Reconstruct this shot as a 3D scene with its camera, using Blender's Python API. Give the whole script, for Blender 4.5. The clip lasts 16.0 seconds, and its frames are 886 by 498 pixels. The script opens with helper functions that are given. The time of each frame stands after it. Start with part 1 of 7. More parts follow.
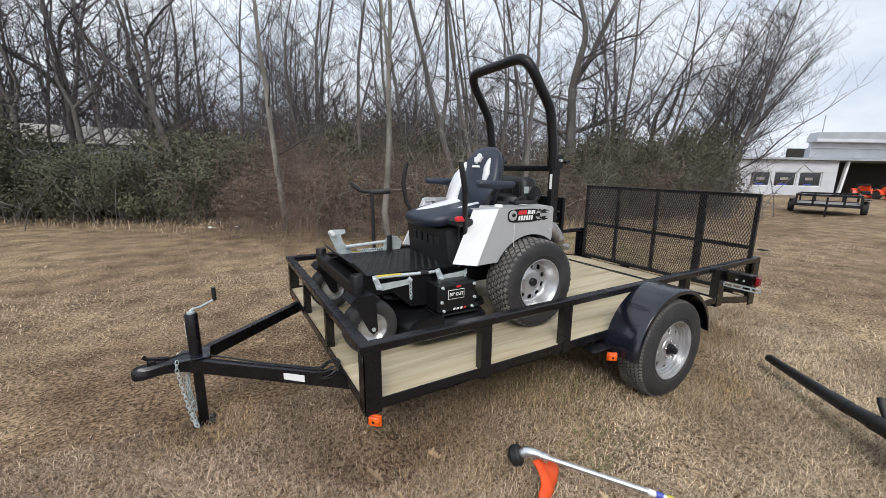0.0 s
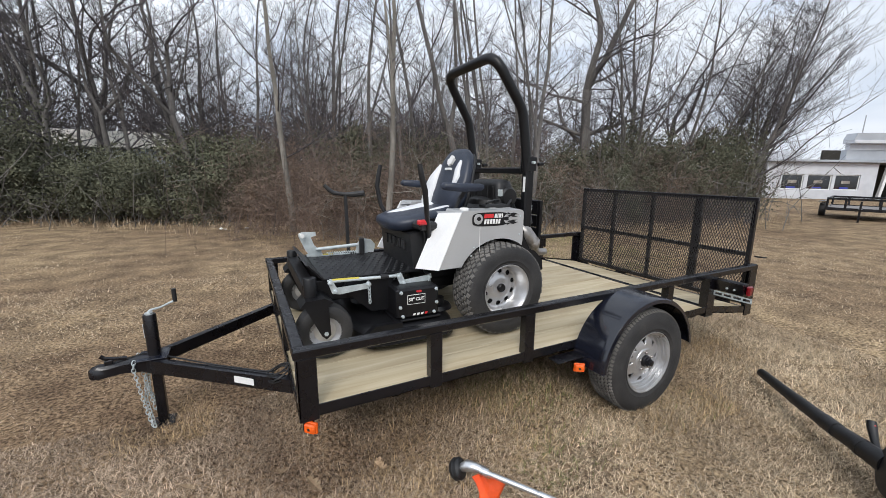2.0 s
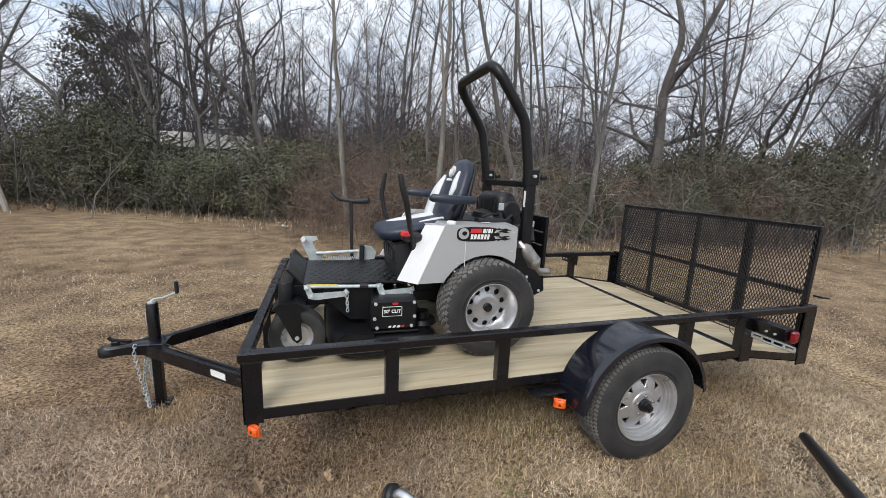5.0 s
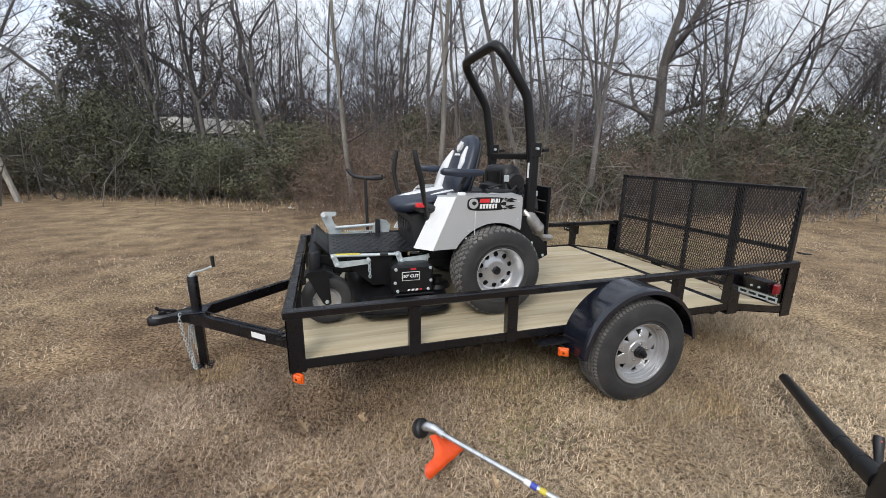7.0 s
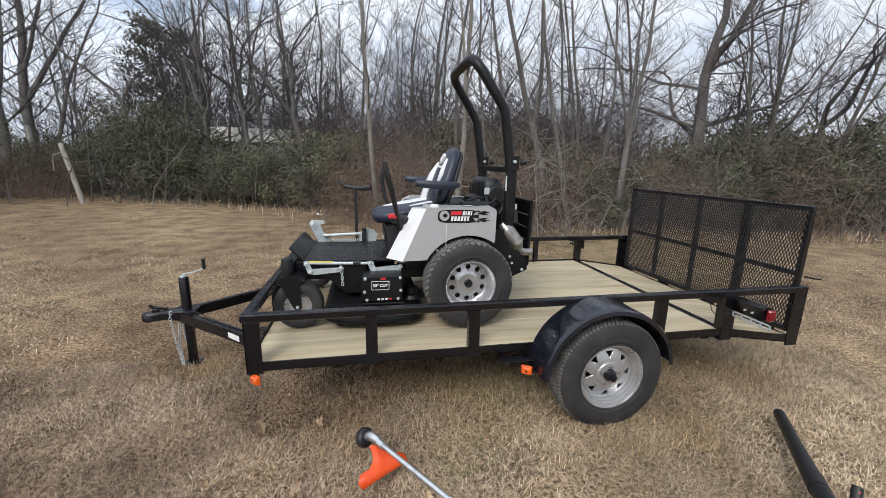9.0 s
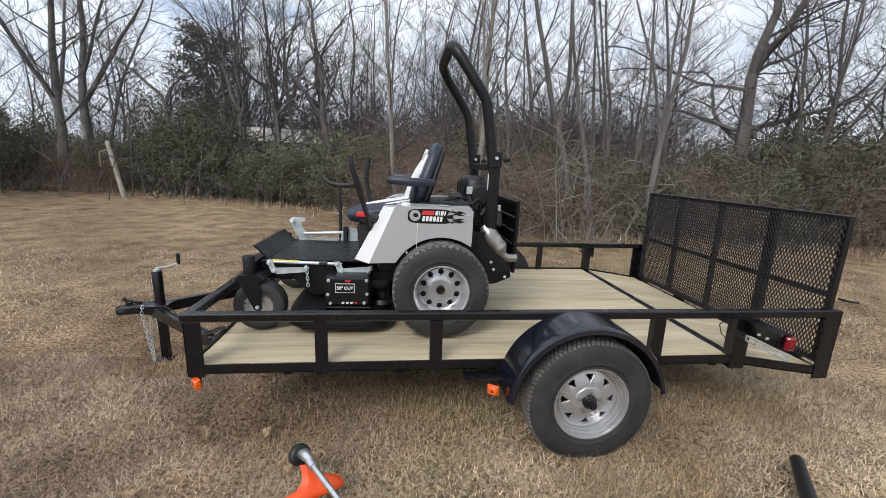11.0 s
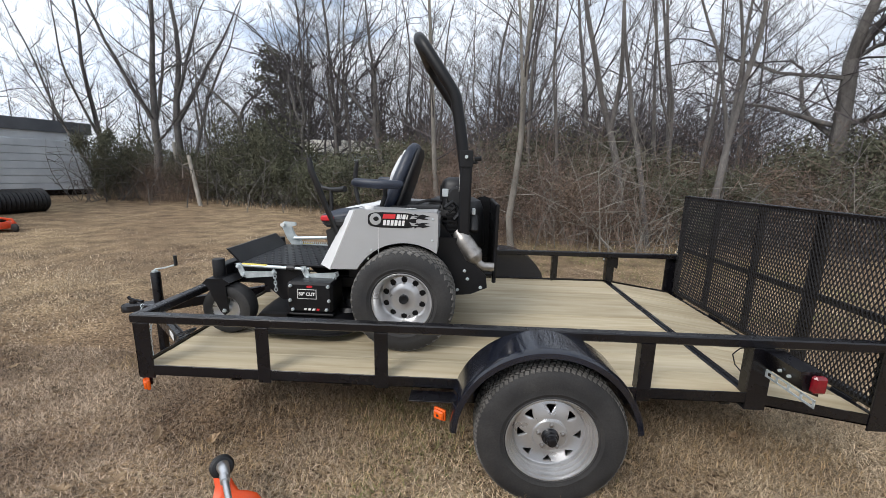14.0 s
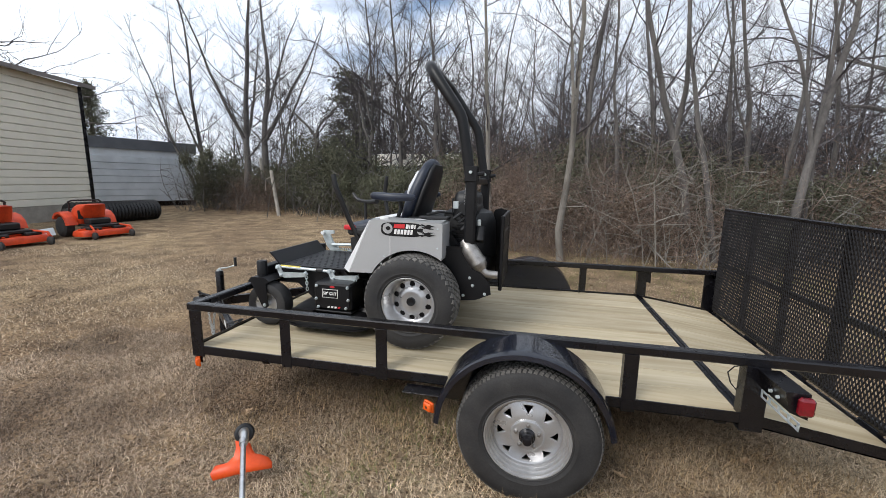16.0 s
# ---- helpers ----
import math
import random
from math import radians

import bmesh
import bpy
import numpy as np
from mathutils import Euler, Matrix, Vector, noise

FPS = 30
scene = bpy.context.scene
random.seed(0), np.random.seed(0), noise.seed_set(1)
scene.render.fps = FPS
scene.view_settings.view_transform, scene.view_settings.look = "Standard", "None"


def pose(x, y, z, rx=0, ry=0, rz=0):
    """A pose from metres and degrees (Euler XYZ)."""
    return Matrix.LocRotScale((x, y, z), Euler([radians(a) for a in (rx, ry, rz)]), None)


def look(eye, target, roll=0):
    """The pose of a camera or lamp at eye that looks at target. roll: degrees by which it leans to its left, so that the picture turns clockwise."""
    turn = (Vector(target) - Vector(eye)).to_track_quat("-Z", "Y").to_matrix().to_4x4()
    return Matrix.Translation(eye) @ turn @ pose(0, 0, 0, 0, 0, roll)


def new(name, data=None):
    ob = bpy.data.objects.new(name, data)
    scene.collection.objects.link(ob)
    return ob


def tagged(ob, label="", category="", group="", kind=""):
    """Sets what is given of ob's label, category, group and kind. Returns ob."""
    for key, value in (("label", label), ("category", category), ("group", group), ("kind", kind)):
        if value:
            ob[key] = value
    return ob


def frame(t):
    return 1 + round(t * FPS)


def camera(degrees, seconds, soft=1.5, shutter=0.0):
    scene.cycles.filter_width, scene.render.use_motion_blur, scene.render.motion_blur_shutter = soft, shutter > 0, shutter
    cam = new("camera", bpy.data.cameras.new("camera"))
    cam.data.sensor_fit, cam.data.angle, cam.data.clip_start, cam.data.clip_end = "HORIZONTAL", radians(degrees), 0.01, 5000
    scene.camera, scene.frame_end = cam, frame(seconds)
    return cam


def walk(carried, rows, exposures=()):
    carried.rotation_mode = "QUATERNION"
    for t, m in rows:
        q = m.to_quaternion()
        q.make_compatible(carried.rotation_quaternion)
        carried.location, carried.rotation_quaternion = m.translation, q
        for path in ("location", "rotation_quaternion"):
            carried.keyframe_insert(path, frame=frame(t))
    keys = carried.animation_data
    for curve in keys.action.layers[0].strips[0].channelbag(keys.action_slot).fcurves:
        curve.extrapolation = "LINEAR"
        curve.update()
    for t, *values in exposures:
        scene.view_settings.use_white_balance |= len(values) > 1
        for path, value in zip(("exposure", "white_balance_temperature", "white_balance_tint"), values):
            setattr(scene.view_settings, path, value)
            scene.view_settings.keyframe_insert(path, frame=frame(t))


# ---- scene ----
cam = camera(97.1, 16.0, soft=0.75)
METRES, EYE, TILT, LEAN, TURN = 8.0, 1.5, 0.0, 0.0, 0.0
PATH = [
    (0, (-0.508, -1.535, 1.489), (0.48, 0.159, 1.095), 1.0),
    (0.5, (-0.416, -1.683, 1.484), (0.478, 0.068, 1.113), 0.8),
    (1, (-0.342, -1.781, 1.491), (0.523, -0.02, 1.105), 1.3),
    (1.5, (-0.255, -1.733, 1.488), (0.624, 0.019, 1.092), 0.9),
    (2, (-0.162, -1.658, 1.492), (0.735, 0.088, 1.11), 1.0),
    (2.5, (-0.029, -1.702, 1.497), (0.808, 0.071, 1.104), 1.5),
    (3, (0.064, -1.783, 1.507), (0.817, 0.019, 1.072), 2.4),
    (3.5, (0.114, -1.77, 1.504), (0.858, 0.034, 1.066), 2.1),
    (3.7, (0.14, -1.73, 1.506), (0.883, 0.081, 1.093), 2.5),
    (5.8, (0.401, -1.831, 1.549), (0.93, 0.064, 1.189), 2.7),
    (6, (0.358, -1.855, 1.539), (0.924, 0.03, 1.186), 3.1),
    (6.5, (0.247, -1.919, 1.518), (0.77, -0.045, 1.056), 0.7),
    (7, (0.209, -1.972, 1.514), (0.781, -0.113, 1.048), 1.2),
    (7.5, (0.279, -2.005, 1.522), (0.822, -0.131, 1.084), 1.5),
    (8, (0.418, -2.069, 1.535), (0.853, -0.16, 1.128), 1.9),
    (8.5, (0.524, -2.088, 1.547), (0.936, -0.179, 1.118), 1.8),
    (10.8, (1.038, -1.978, 1.522), (1.258, -0.034, 1.107), 2.4),
    (11, (1.058, -1.939, 1.512), (1.277, 0.005, 1.095), 2.7),
    (11.5, (1.111, -1.825, 1.502), (1.29, 0.137, 1.155), 3.1),
    (12, (1.158, -1.758, 1.496), (1.297, 0.197, 1.098), 2.9),
    (12.5, (1.288, -1.777, 1.502), (1.364, 0.183, 1.112), 2.4),
    (13, (1.481, -1.849, 1.496), (1.464, 0.11, 1.097), 3.2),
    (13.5, (1.577, -1.851, 1.499), (1.522, 0.106, 1.089), 1.3),
    (14, (1.648, -1.772, 1.487), (1.544, 0.187, 1.098), 1.7),
    (14.5, (1.74, -1.712, 1.499), (1.565, 0.246, 1.127), 1.4),
    (15, (1.912, -1.753, 1.511), (1.608, 0.198, 1.193), 1.6),
    (15.5, (2.029, -1.821, 1.508), (1.604, 0.096, 1.123), 1.8),
    (16, (2.038, -1.91, 1.514), (1.598, 0.01, 1.172), 1.3),
]
walk(cam, [(t, look(eye, target, roll)) for t, eye, target, roll in PATH])

# ---- world, sun, materials ----
SUN_EL, SUN_AZ = 42.0, 236.0        # degrees; azimuth of the sun, counter-clockwise from +x


def world_sky():
    w = bpy.data.worlds.new("sky")
    scene.world = w
    w.use_nodes = True
    n, l = w.node_tree.nodes, w.node_tree.links
    n.clear()
    out, bg = n.new("ShaderNodeOutputWorld"), n.new("ShaderNodeBackground")
    sky = n.new("ShaderNodeTexSky")
    sky.sky_type, sky.sun_disc = "NISHITA", False
    sky.sun_elevation, sky.sun_rotation = radians(SUN_EL), radians(90 - SUN_AZ)
    co, mp = n.new("ShaderNodeTexCoord"), n.new("ShaderNodeMapping")
    mp.inputs["Scale"].default_value = (1.0, 1.0, 2.6)
    mp.inputs["Rotation"].default_value = (0, 0, radians(-64))
    cl, ramp, mix = n.new("ShaderNodeTexNoise"), n.new("ShaderNodeValToRGB"), n.new("ShaderNodeMixRGB")
    cl.inputs["Scale"].default_value, cl.inputs["Detail"].default_value = 2.3, 7
    cl.inputs["Roughness"].default_value = 0.55
    ramp.color_ramp.elements[0].position, ramp.color_ramp.elements[1].position = 0.33, 0.47
    # cloud thickens towards the horizon; its own brightness drifts
    sep, low, add = n.new("ShaderNodeSeparateXYZ"), n.new("ShaderNodeMapRange"), n.new("ShaderNodeMath")
    low.inputs["From Min"].default_value, low.inputs["From Max"].default_value = 0.16, 0.40
    low.inputs["To Min"].default_value, low.inputs["To Max"].default_value = 0.22, 0.0
    big, tone = n.new("ShaderNodeTexNoise"), n.new("ShaderNodeValToRGB")
    big.inputs["Scale"].default_value, big.inputs["Detail"].default_value = 4.5, 6
    tone.color_ramp.elements[0].position, tone.color_ramp.elements[1].position = 0.32, 0.62
    tone.color_ramp.elements[0].color, tone.color_ramp.elements[1].color = (5.3, 6.0, 7.1, 1), (7.2, 7.65, 8.3, 1)
    l.new(co.outputs["Generated"], sep.inputs[0])
    l.new(sep.outputs["Z"], low.inputs["Value"])
    l.new(mp.outputs["Vector"], big.inputs["Vector"])
    l.new(big.outputs["Fac"], tone.inputs["Fac"])
    # cloud is brighter on the sun's side
    side, gain = n.new("ShaderNodeMapRange"), n.new("ShaderNodeVectorMath")
    side.inputs["From Min"].default_value, side.inputs["From Max"].default_value = -0.6, 0.8
    side.inputs["To Min"].default_value, side.inputs["To Max"].default_value = 1.14, 0.84
    gain.operation = "SCALE"
    l.new(sep.outputs["X"], side.inputs["Value"])
    l.new(tone.outputs["Color"], gain.inputs[0])
    l.new(side.outputs["Result"], gain.inputs["Scale"])
    l.new(gain.outputs["Vector"], mix.inputs[2])
    l.new(co.outputs["Generated"], mp.inputs["Vector"])
    l.new(mp.outputs["Vector"], cl.inputs["Vector"])
    l.new(cl.outputs["Fac"], add.inputs[0])
    l.new(low.outputs["Result"], add.inputs[1])
    l.new(add.outputs["Value"], ramp.inputs["Fac"])
    l.new(ramp.outputs["Color"], mix.inputs["Fac"])
    l.new(sky.outputs["Color"], mix.inputs[1])
    l.new(mix.outputs["Color"], bg.inputs["Color"])
    bg.inputs["Strength"].default_value = 0.15
    l.new(bg.outputs["Background"], out.inputs["Surface"])


world_sky()
sun = new("sun", bpy.data.lights.new("sun", "SUN"))
sun.data.energy, sun.data.angle, sun.data.color = 2.3, radians(26), (1.0, 0.97, 0.93)
_d = Vector((math.cos(radians(SUN_AZ)) * math.cos(radians(SUN_EL)), math.sin(radians(SUN_AZ)) * math.cos(radians(SUN_EL)), math.sin(radians(SUN_EL))))
sun.matrix_world = look(tuple(_d * 40), (0, 0, 0))


def mat(name, c1, c2=None, scale=8.0, rough=0.6, metal=0.0, bump=0.0, bscale=60.0, fine=0.25, spread=0.0, island=0.0, stretch=(1, 1, 1), coat=0.0, emit=0.0, spec=0.5, rvar=0.1):
    """A surface with broad variation between two colours, finer grain over it, uneven gloss and relief."""
    m = bpy.data.materials.new(name)
    m.use_nodes = True
    n, l = m.node_tree.nodes, m.node_tree.links
    b = n["Principled BSDF"]
    c2 = c2 or tuple(v * 0.75 for v in c1)
    co, mp = n.new("ShaderNodeTexCoord"), n.new("ShaderNodeMapping")
    mp.inputs["Scale"].default_value = stretch
    l.new(co.outputs["Object"], mp.inputs["Vector"])
    big, small = n.new("ShaderNodeTexNoise"), n.new("ShaderNodeTexNoise")
    big.inputs["Scale"].default_value, big.inputs["Detail"].default_value = scale, 5
    small.inputs["Scale"].default_value, small.inputs["Detail"].default_value = bscale, 4
    l.new(mp.outputs["Vector"], big.inputs["Vector"])
    l.new(mp.outputs["Vector"], small.inputs["Vector"])
    ramp = n.new("ShaderNodeValToRGB")
    ramp.color_ramp.elements[0].position, ramp.color_ramp.elements[1].position = 0.33, 0.67
    ramp.color_ramp.elements[0].color, ramp.color_ramp.elements[1].color = (*c2, 1), (*c1, 1)
    l.new(big.outputs["Fac"], ramp.inputs["Fac"])
    col = ramp.outputs["Color"]

    def scaled(col, fac, amount):
        mr, mul = n.new("ShaderNodeMapRange"), n.new("ShaderNodeVectorMath")
        mr.inputs["To Min"].default_value, mr.inputs["To Max"].default_value = 1 - amount, 1 + amount
        mul.operation = "SCALE"
        l.new(fac, mr.inputs["Value"])
        l.new(col, mul.inputs[0])
        l.new(mr.outputs["Result"], mul.inputs["Scale"])
        return mul.outputs["Vector"]

    if fine:
        col = scaled(col, small.outputs["Fac"], fine)
    if spread:
        col = scaled(col, n.new("ShaderNodeObjectInfo").outputs["Random"], spread)
    if island:
        col = scaled(col, n.new("ShaderNodeNewGeometry").outputs["Random Per Island"], island)
    l.new(col, b.inputs["Base Color"])
    b.inputs["Metallic"].default_value = metal
    b.inputs["Specular IOR Level"].default_value = spec
    b.inputs["Coat Weight"].default_value = coat
    rr = n.new("ShaderNodeMapRange")
    rr.inputs["To Min"].default_value, rr.inputs["To Max"].default_value = max(0.02, rough - rvar), min(1, rough + rvar)
    l.new(big.outputs["Fac"], rr.inputs["Value"])
    l.new(rr.outputs["Result"], b.inputs["Roughness"])
    if bump:
        bp = n.new("ShaderNodeBump")
        bp.inputs["Strength"].default_value, bp.inputs["Distance"].default_value = 1.0, bump
        l.new(small.outputs["Fac"], bp.inputs["Height"])
        l.new(bp.outputs["Normal"], b.inputs["Normal"])
    if emit:
        b.inputs["Emission Color"].default_value, b.inputs["Emission Strength"].default_value = (*c1, 1), emit
    return m


def wood_mat(name):
    """Pressure-treated pine: grain running along x, with knots and greenish streaks, each plank its own tone."""
    m = bpy.data.materials.new(name)
    m.use_nodes = True
    n, l = m.node_tree.nodes, m.node_tree.links
    b = n["Principled BSDF"]
    co, mp, oi, add = n.new("ShaderNodeTexCoord"), n.new("ShaderNodeMapping"), n.new("ShaderNodeObjectInfo"), n.new("ShaderNodeVectorMath")
    mp.inputs["Scale"].default_value = (0.5, 6, 6)
    add.operation = "ADD"
    l.new(co.outputs["Object"], mp.inputs["Vector"])
    off = n.new("ShaderNodeVectorMath")
    off.operation, off.inputs[0].default_value = "SCALE", (17.0, 9.0, 3.0)
    l.new(oi.outputs["Random"], off.inputs["Scale"])
    l.new(mp.outputs["Vector"], add.inputs[0])
    l.new(off.outputs["Vector"], add.inputs[1])
    grain, streak = n.new("ShaderNodeTexNoise"), n.new("ShaderNodeTexNoise")
    grain.inputs["Scale"].default_value, grain.inputs["Detail"].default_value, grain.inputs["Distortion"].default_value = 3.2, 6, 0.8
    streak.inputs["Scale"].default_value, streak.inputs["Detail"].default_value = 1.1, 3
    l.new(add.outputs["Vector"], grain.inputs["Vector"])
    l.new(add.outputs["Vector"], streak.inputs["Vector"])
    r1, r2, mix = n.new("ShaderNodeValToRGB"), n.new("ShaderNodeValToRGB"), n.new("ShaderNodeMixRGB")
    r1.color_ramp.elements[0].position, r1.color_ramp.elements[1].position = 0.3, 0.66
    r1.color_ramp.elements[0].color, r1.color_ramp.elements[1].color = (0.42, 0.345, 0.23, 1), (0.575, 0.505, 0.375, 1)
    r2.color_ramp.elements[0].position, r2.color_ramp.elements[1].position = 0.3, 0.75
    r2.color_ramp.elements[0].color, r2.color_ramp.elements[1].color = (0.70, 0.66, 0.56, 1), (1.0, 0.98, 0.94, 1)
    l.new(grain.outputs["Fac"], r1.inputs["Fac"])
    l.new(streak.outputs["Fac"], r2.inputs["Fac"])
    mix.blend_type, mix.inputs["Fac"].default_value = "MULTIPLY", 0.75
    l.new(r1.outputs["Color"], mix.inputs[1])
    l.new(r2.outputs["Color"], mix.inputs[2])
    knot, kr, km = n.new("ShaderNodeTexVoronoi"), n.new("ShaderNodeValToRGB"), n.new("ShaderNodeMixRGB")
    knot.inputs["Scale"].default_value = 0.75
    kr.color_ramp.elements[0].position, kr.color_ramp.elements[1].position = 0.035, 0.075
    kr.color_ramp.elements[0].color, kr.color_ramp.elements[1].color = (0.22, 0.14, 0.08, 1), (1, 1, 1, 1)
    km.blend_type, km.inputs["Fac"].default_value = "MULTIPLY", 0.9
    l.new(add.outputs["Vector"], knot.inputs["Vector"])
    l.new(knot.outputs["Distance"], kr.inputs["Fac"])
    l.new(mix.outputs["Color"], km.inputs[1])
    l.new(kr.outputs["Color"], km.inputs[2])
    mr, sc = n.new("ShaderNodeMapRange"), n.new("ShaderNodeVectorMath")
    mr.inputs["To Min"].default_value, mr.inputs["To Max"].default_value = 0.84, 1.1
    sc.operation = "SCALE"
    l.new(oi.outputs["Random"], mr.inputs["Value"])
    l.new(km.outputs["Color"], sc.inputs[0])
    l.new(mr.outputs["Result"], sc.inputs["Scale"])
    l.new(sc.outputs["Vector"], b.inputs["Base Color"])
    b.inputs["Roughness"].default_value = 0.72
    bp = n.new("ShaderNodeBump")
    bp.inputs["Distance"].default_value = 0.0015
    l.new(grain.outputs["Fac"], bp.inputs["Height"])
    l.new(bp.outputs["Normal"], b.inputs["Normal"])
    return m


def ground_mat():
    m = bpy.data.materials.new("dry_turf")
    m.use_nodes = True
    n, l = m.node_tree.nodes, m.node_tree.links
    b = n["Principled BSDF"]
    co = n.new("ShaderNodeTexCoord")
    scales = ((0.35, 4), (2.5, 6), (45, 6))
    noises = []
    for s, d in scales:
        t = n.new("ShaderNodeTexNoise")
        t.inputs["Scale"].default_value, t.inputs["Detail"].default_value = s, d
        l.new(co.outputs["Object"], t.inputs["Vector"])
        noises.append(t)
    r1 = n.new("ShaderNodeValToRGB")
    e = r1.color_ramp.elements
    e[0].position, e[1].position = 0.34, 0.68
    e[0].color, e[1].color = (0.090, 0.068, 0.050, 1), (0.49, 0.395, 0.297, 1)
    l.new(noises[2].outputs["Fac"], r1.inputs["Fac"])
    r2 = n.new("ShaderNodeValToRGB")
    e = r2.color_ramp.elements
    e[0].position, e[1].position = 0.35, 0.65
    e[0].color, e[1].color = (0.60, 0.56, 0.52, 1), (1.18, 1.12, 1.0, 1)
    l.new(noises[1].outputs["Fac"], r2.inputs["Fac"])
    r3 = n.new("ShaderNodeValToRGB")
    e = r3.color_ramp.elements
    e[0].position, e[1].position = 0.38, 0.62
    e[0].color, e[1].color = (0.84, 0.78, 0.73, 1), (1.18, 1.15, 1.05, 1)
    l.new(noises[0].outputs["Fac"], r3.inputs["Fac"])
    col = r1.outputs["Color"]
    for r in (r2, r3):
        mx = n.new("ShaderNodeMixRGB")
        mx.blend_type, mx.inputs["Fac"].default_value = "MULTIPLY", 1.0
        l.new(col, mx.inputs[1])
        l.new(r.outputs["Color"], mx.inputs[2])
        col = mx.outputs["Color"]
    # a browner, thinner stretch of turf round the tongue of the trailer
    ds, mr, mx = n.new("ShaderNodeVectorMath"), n.new("ShaderNodeMapRange"), n.new("ShaderNodeMixRGB")
    ad = n.new("ShaderNodeMath")
    ds.operation, ad.operation = "DISTANCE", "MULTIPLY_ADD"
    ds.inputs[1].default_value = (-1.6, -0.6, 0)
    ad.inputs[1].default_value, ad.inputs[2].default_value = 2.2, -1.1
    sm = n.new("ShaderNodeMath")
    l.new(co.outputs["Object"], ds.inputs[0])
    l.new(noises[1].outputs["Fac"], ad.inputs[0])
    l.new(ds.outputs["Value"], sm.inputs[0])
    l.new(ad.outputs["Value"], sm.inputs[1])
    mr.inputs["From Min"].default_value, mr.inputs["From Max"].default_value = 1.6, 3.6
    mr.inputs["To Min"].default_value, mr.inputs["To Max"].default_value = 1.0, 0.0
    l.new(sm.outputs["Value"], mr.inputs["Value"])
    mx.blend_type, mx.inputs[2].default_value = "MULTIPLY", (0.78, 0.73, 0.72, 1)
    l.new(mr.outputs["Result"], mx.inputs["Fac"])
    l.new(col, mx.inputs[1])
    col = mx.outputs["Color"]
    l.new(col, b.inputs["Base Color"])
    b.inputs["Roughness"].default_value = 0.95
    b.inputs["Specular IOR Level"].default_value = 0.1
    bp = n.new("ShaderNodeBump")
    bp.inputs["Distance"].default_value = 0.03
    l.new(noises[2].outputs["Fac"], bp.inputs["Height"])
    l.new(bp.outputs["Normal"], b.inputs["Normal"])
    return m


M_STEEL = mat("black_enamel", (0.0060, 0.0056, 0.0078), (0.0036, 0.0034, 0.0048), 6, 0.27, 0, 0.0004, 120, 0.3)
M_MESH = mat("dull_black_mesh_paint", (0.015, 0.0135, 0.015), (0.009, 0.0085, 0.0095), 8, 0.5, 0, 0, 60, 0.3, spec=0.25)
# black paint whose blue tint puts the sky's reflection into the base colour
M_FEND = mat("black_fender_enamel", (0.007, 0.009, 0.018), (0.005, 0.006, 0.011), 3, 0.22, 0, 0.0003, 40, 0.3, coat=0.4)
M_WOOD = wood_mat("treated_pine")
# near-black colour standing in for the shade inside the open bay
M_DARKGAP = mat("bay_shade_dark", (0.03, 0.026, 0.02), None, 5, 0.9)
M_RUBBER = mat("tyre_rubber", (0.034, 0.032, 0.031), (0.012, 0.012, 0.013), 7, 0.72, 0, 0.0012, 130, 0.5)
M_RUBBER_DUSTY = mat("dusty_tread_rubber", (0.165, 0.155, 0.143), (0.062, 0.060, 0.057), 11, 0.85, 0, 0.001, 120, 0.35)
M_RIM = mat("silver_wheel_paint", (0.56, 0.56, 0.57), (0.45, 0.45, 0.455), 9, 0.30, 0.72, 0.0003, 200, 0.12)
M_ZINC = mat("zinc_plate", (0.60, 0.65, 0.66), (0.46, 0.51, 0.52), 25, 0.36, 0.4, 0.0002, 150, 0.15)
M_GREY = mat("grey_hood_paint", (0.42, 0.425, 0.43), (0.39, 0.395, 0.40), 4, 0.32, 0.15, 0.0002, 300, 0.06)
M_WHITE = mat("white_paint", (0.74, 0.74, 0.74), (0.68, 0.68, 0.68), 5, 0.35, 0, 0, 80, 0.05)
M_LABELW = mat("white_sticker", (0.78, 0.78, 0.76), (0.7, 0.7, 0.69), 20, 0.45, 0, 0, 80, 0.05)
M_BLACK = mat("satin_black_paint", (0.0070, 0.0070, 0.0082), (0.0042, 0.0042, 0.0052), 9, 0.40, 0, 0.0004, 90, 0.35, spec=0.32)
M_PLASTIC = mat("black_plastic", (0.0115, 0.0115, 0.0125), (0.0075, 0.0075, 0.0085), 12, 0.5, 0, 0.0006, 220, 0.3)
M_VINYL = mat("dark_vinyl", (0.020, 0.027, 0.046), (0.013, 0.018, 0.032), 10, 0.42, 0, 0.0008, 260, 0.25)
M_VINYLW = mat("white_vinyl", (0.72, 0.73, 0.74), (0.62, 0.63, 0.65), 8, 0.45, 0, 0.0006, 240, 0.08)
M_ORANGE = mat("orange_lens", (0.85, 0.13, 0.01), (0.65, 0.08, 0.01), 30, 0.25, 0, 0, 60, 0.2, coat=0.5)
M_RED = mat("red_lens", (0.20, 0.004, 0.012), (0.13, 0.003, 0.008), 30, 0.2, 0, 0, 60, 0.2, coat=0.5)
M_REDP = mat("red_print", (0.62, 0.03, 0.035), (0.5, 0.02, 0.03), 30, 0.4, 0, 0, 60, 0.1)
M_ORPLAST = mat("orange_plastic", (0.78, 0.085, 0.010), (0.64, 0.06, 0.008), 10, 0.42, 0, 0.0006, 90, 0.12)
M_ORPAINT = mat("orange_machine_paint", (0.75, 0.075, 0.015), (0.55, 0.05, 0.012), 6, 0.4, 0, 0, 60, 0.2)
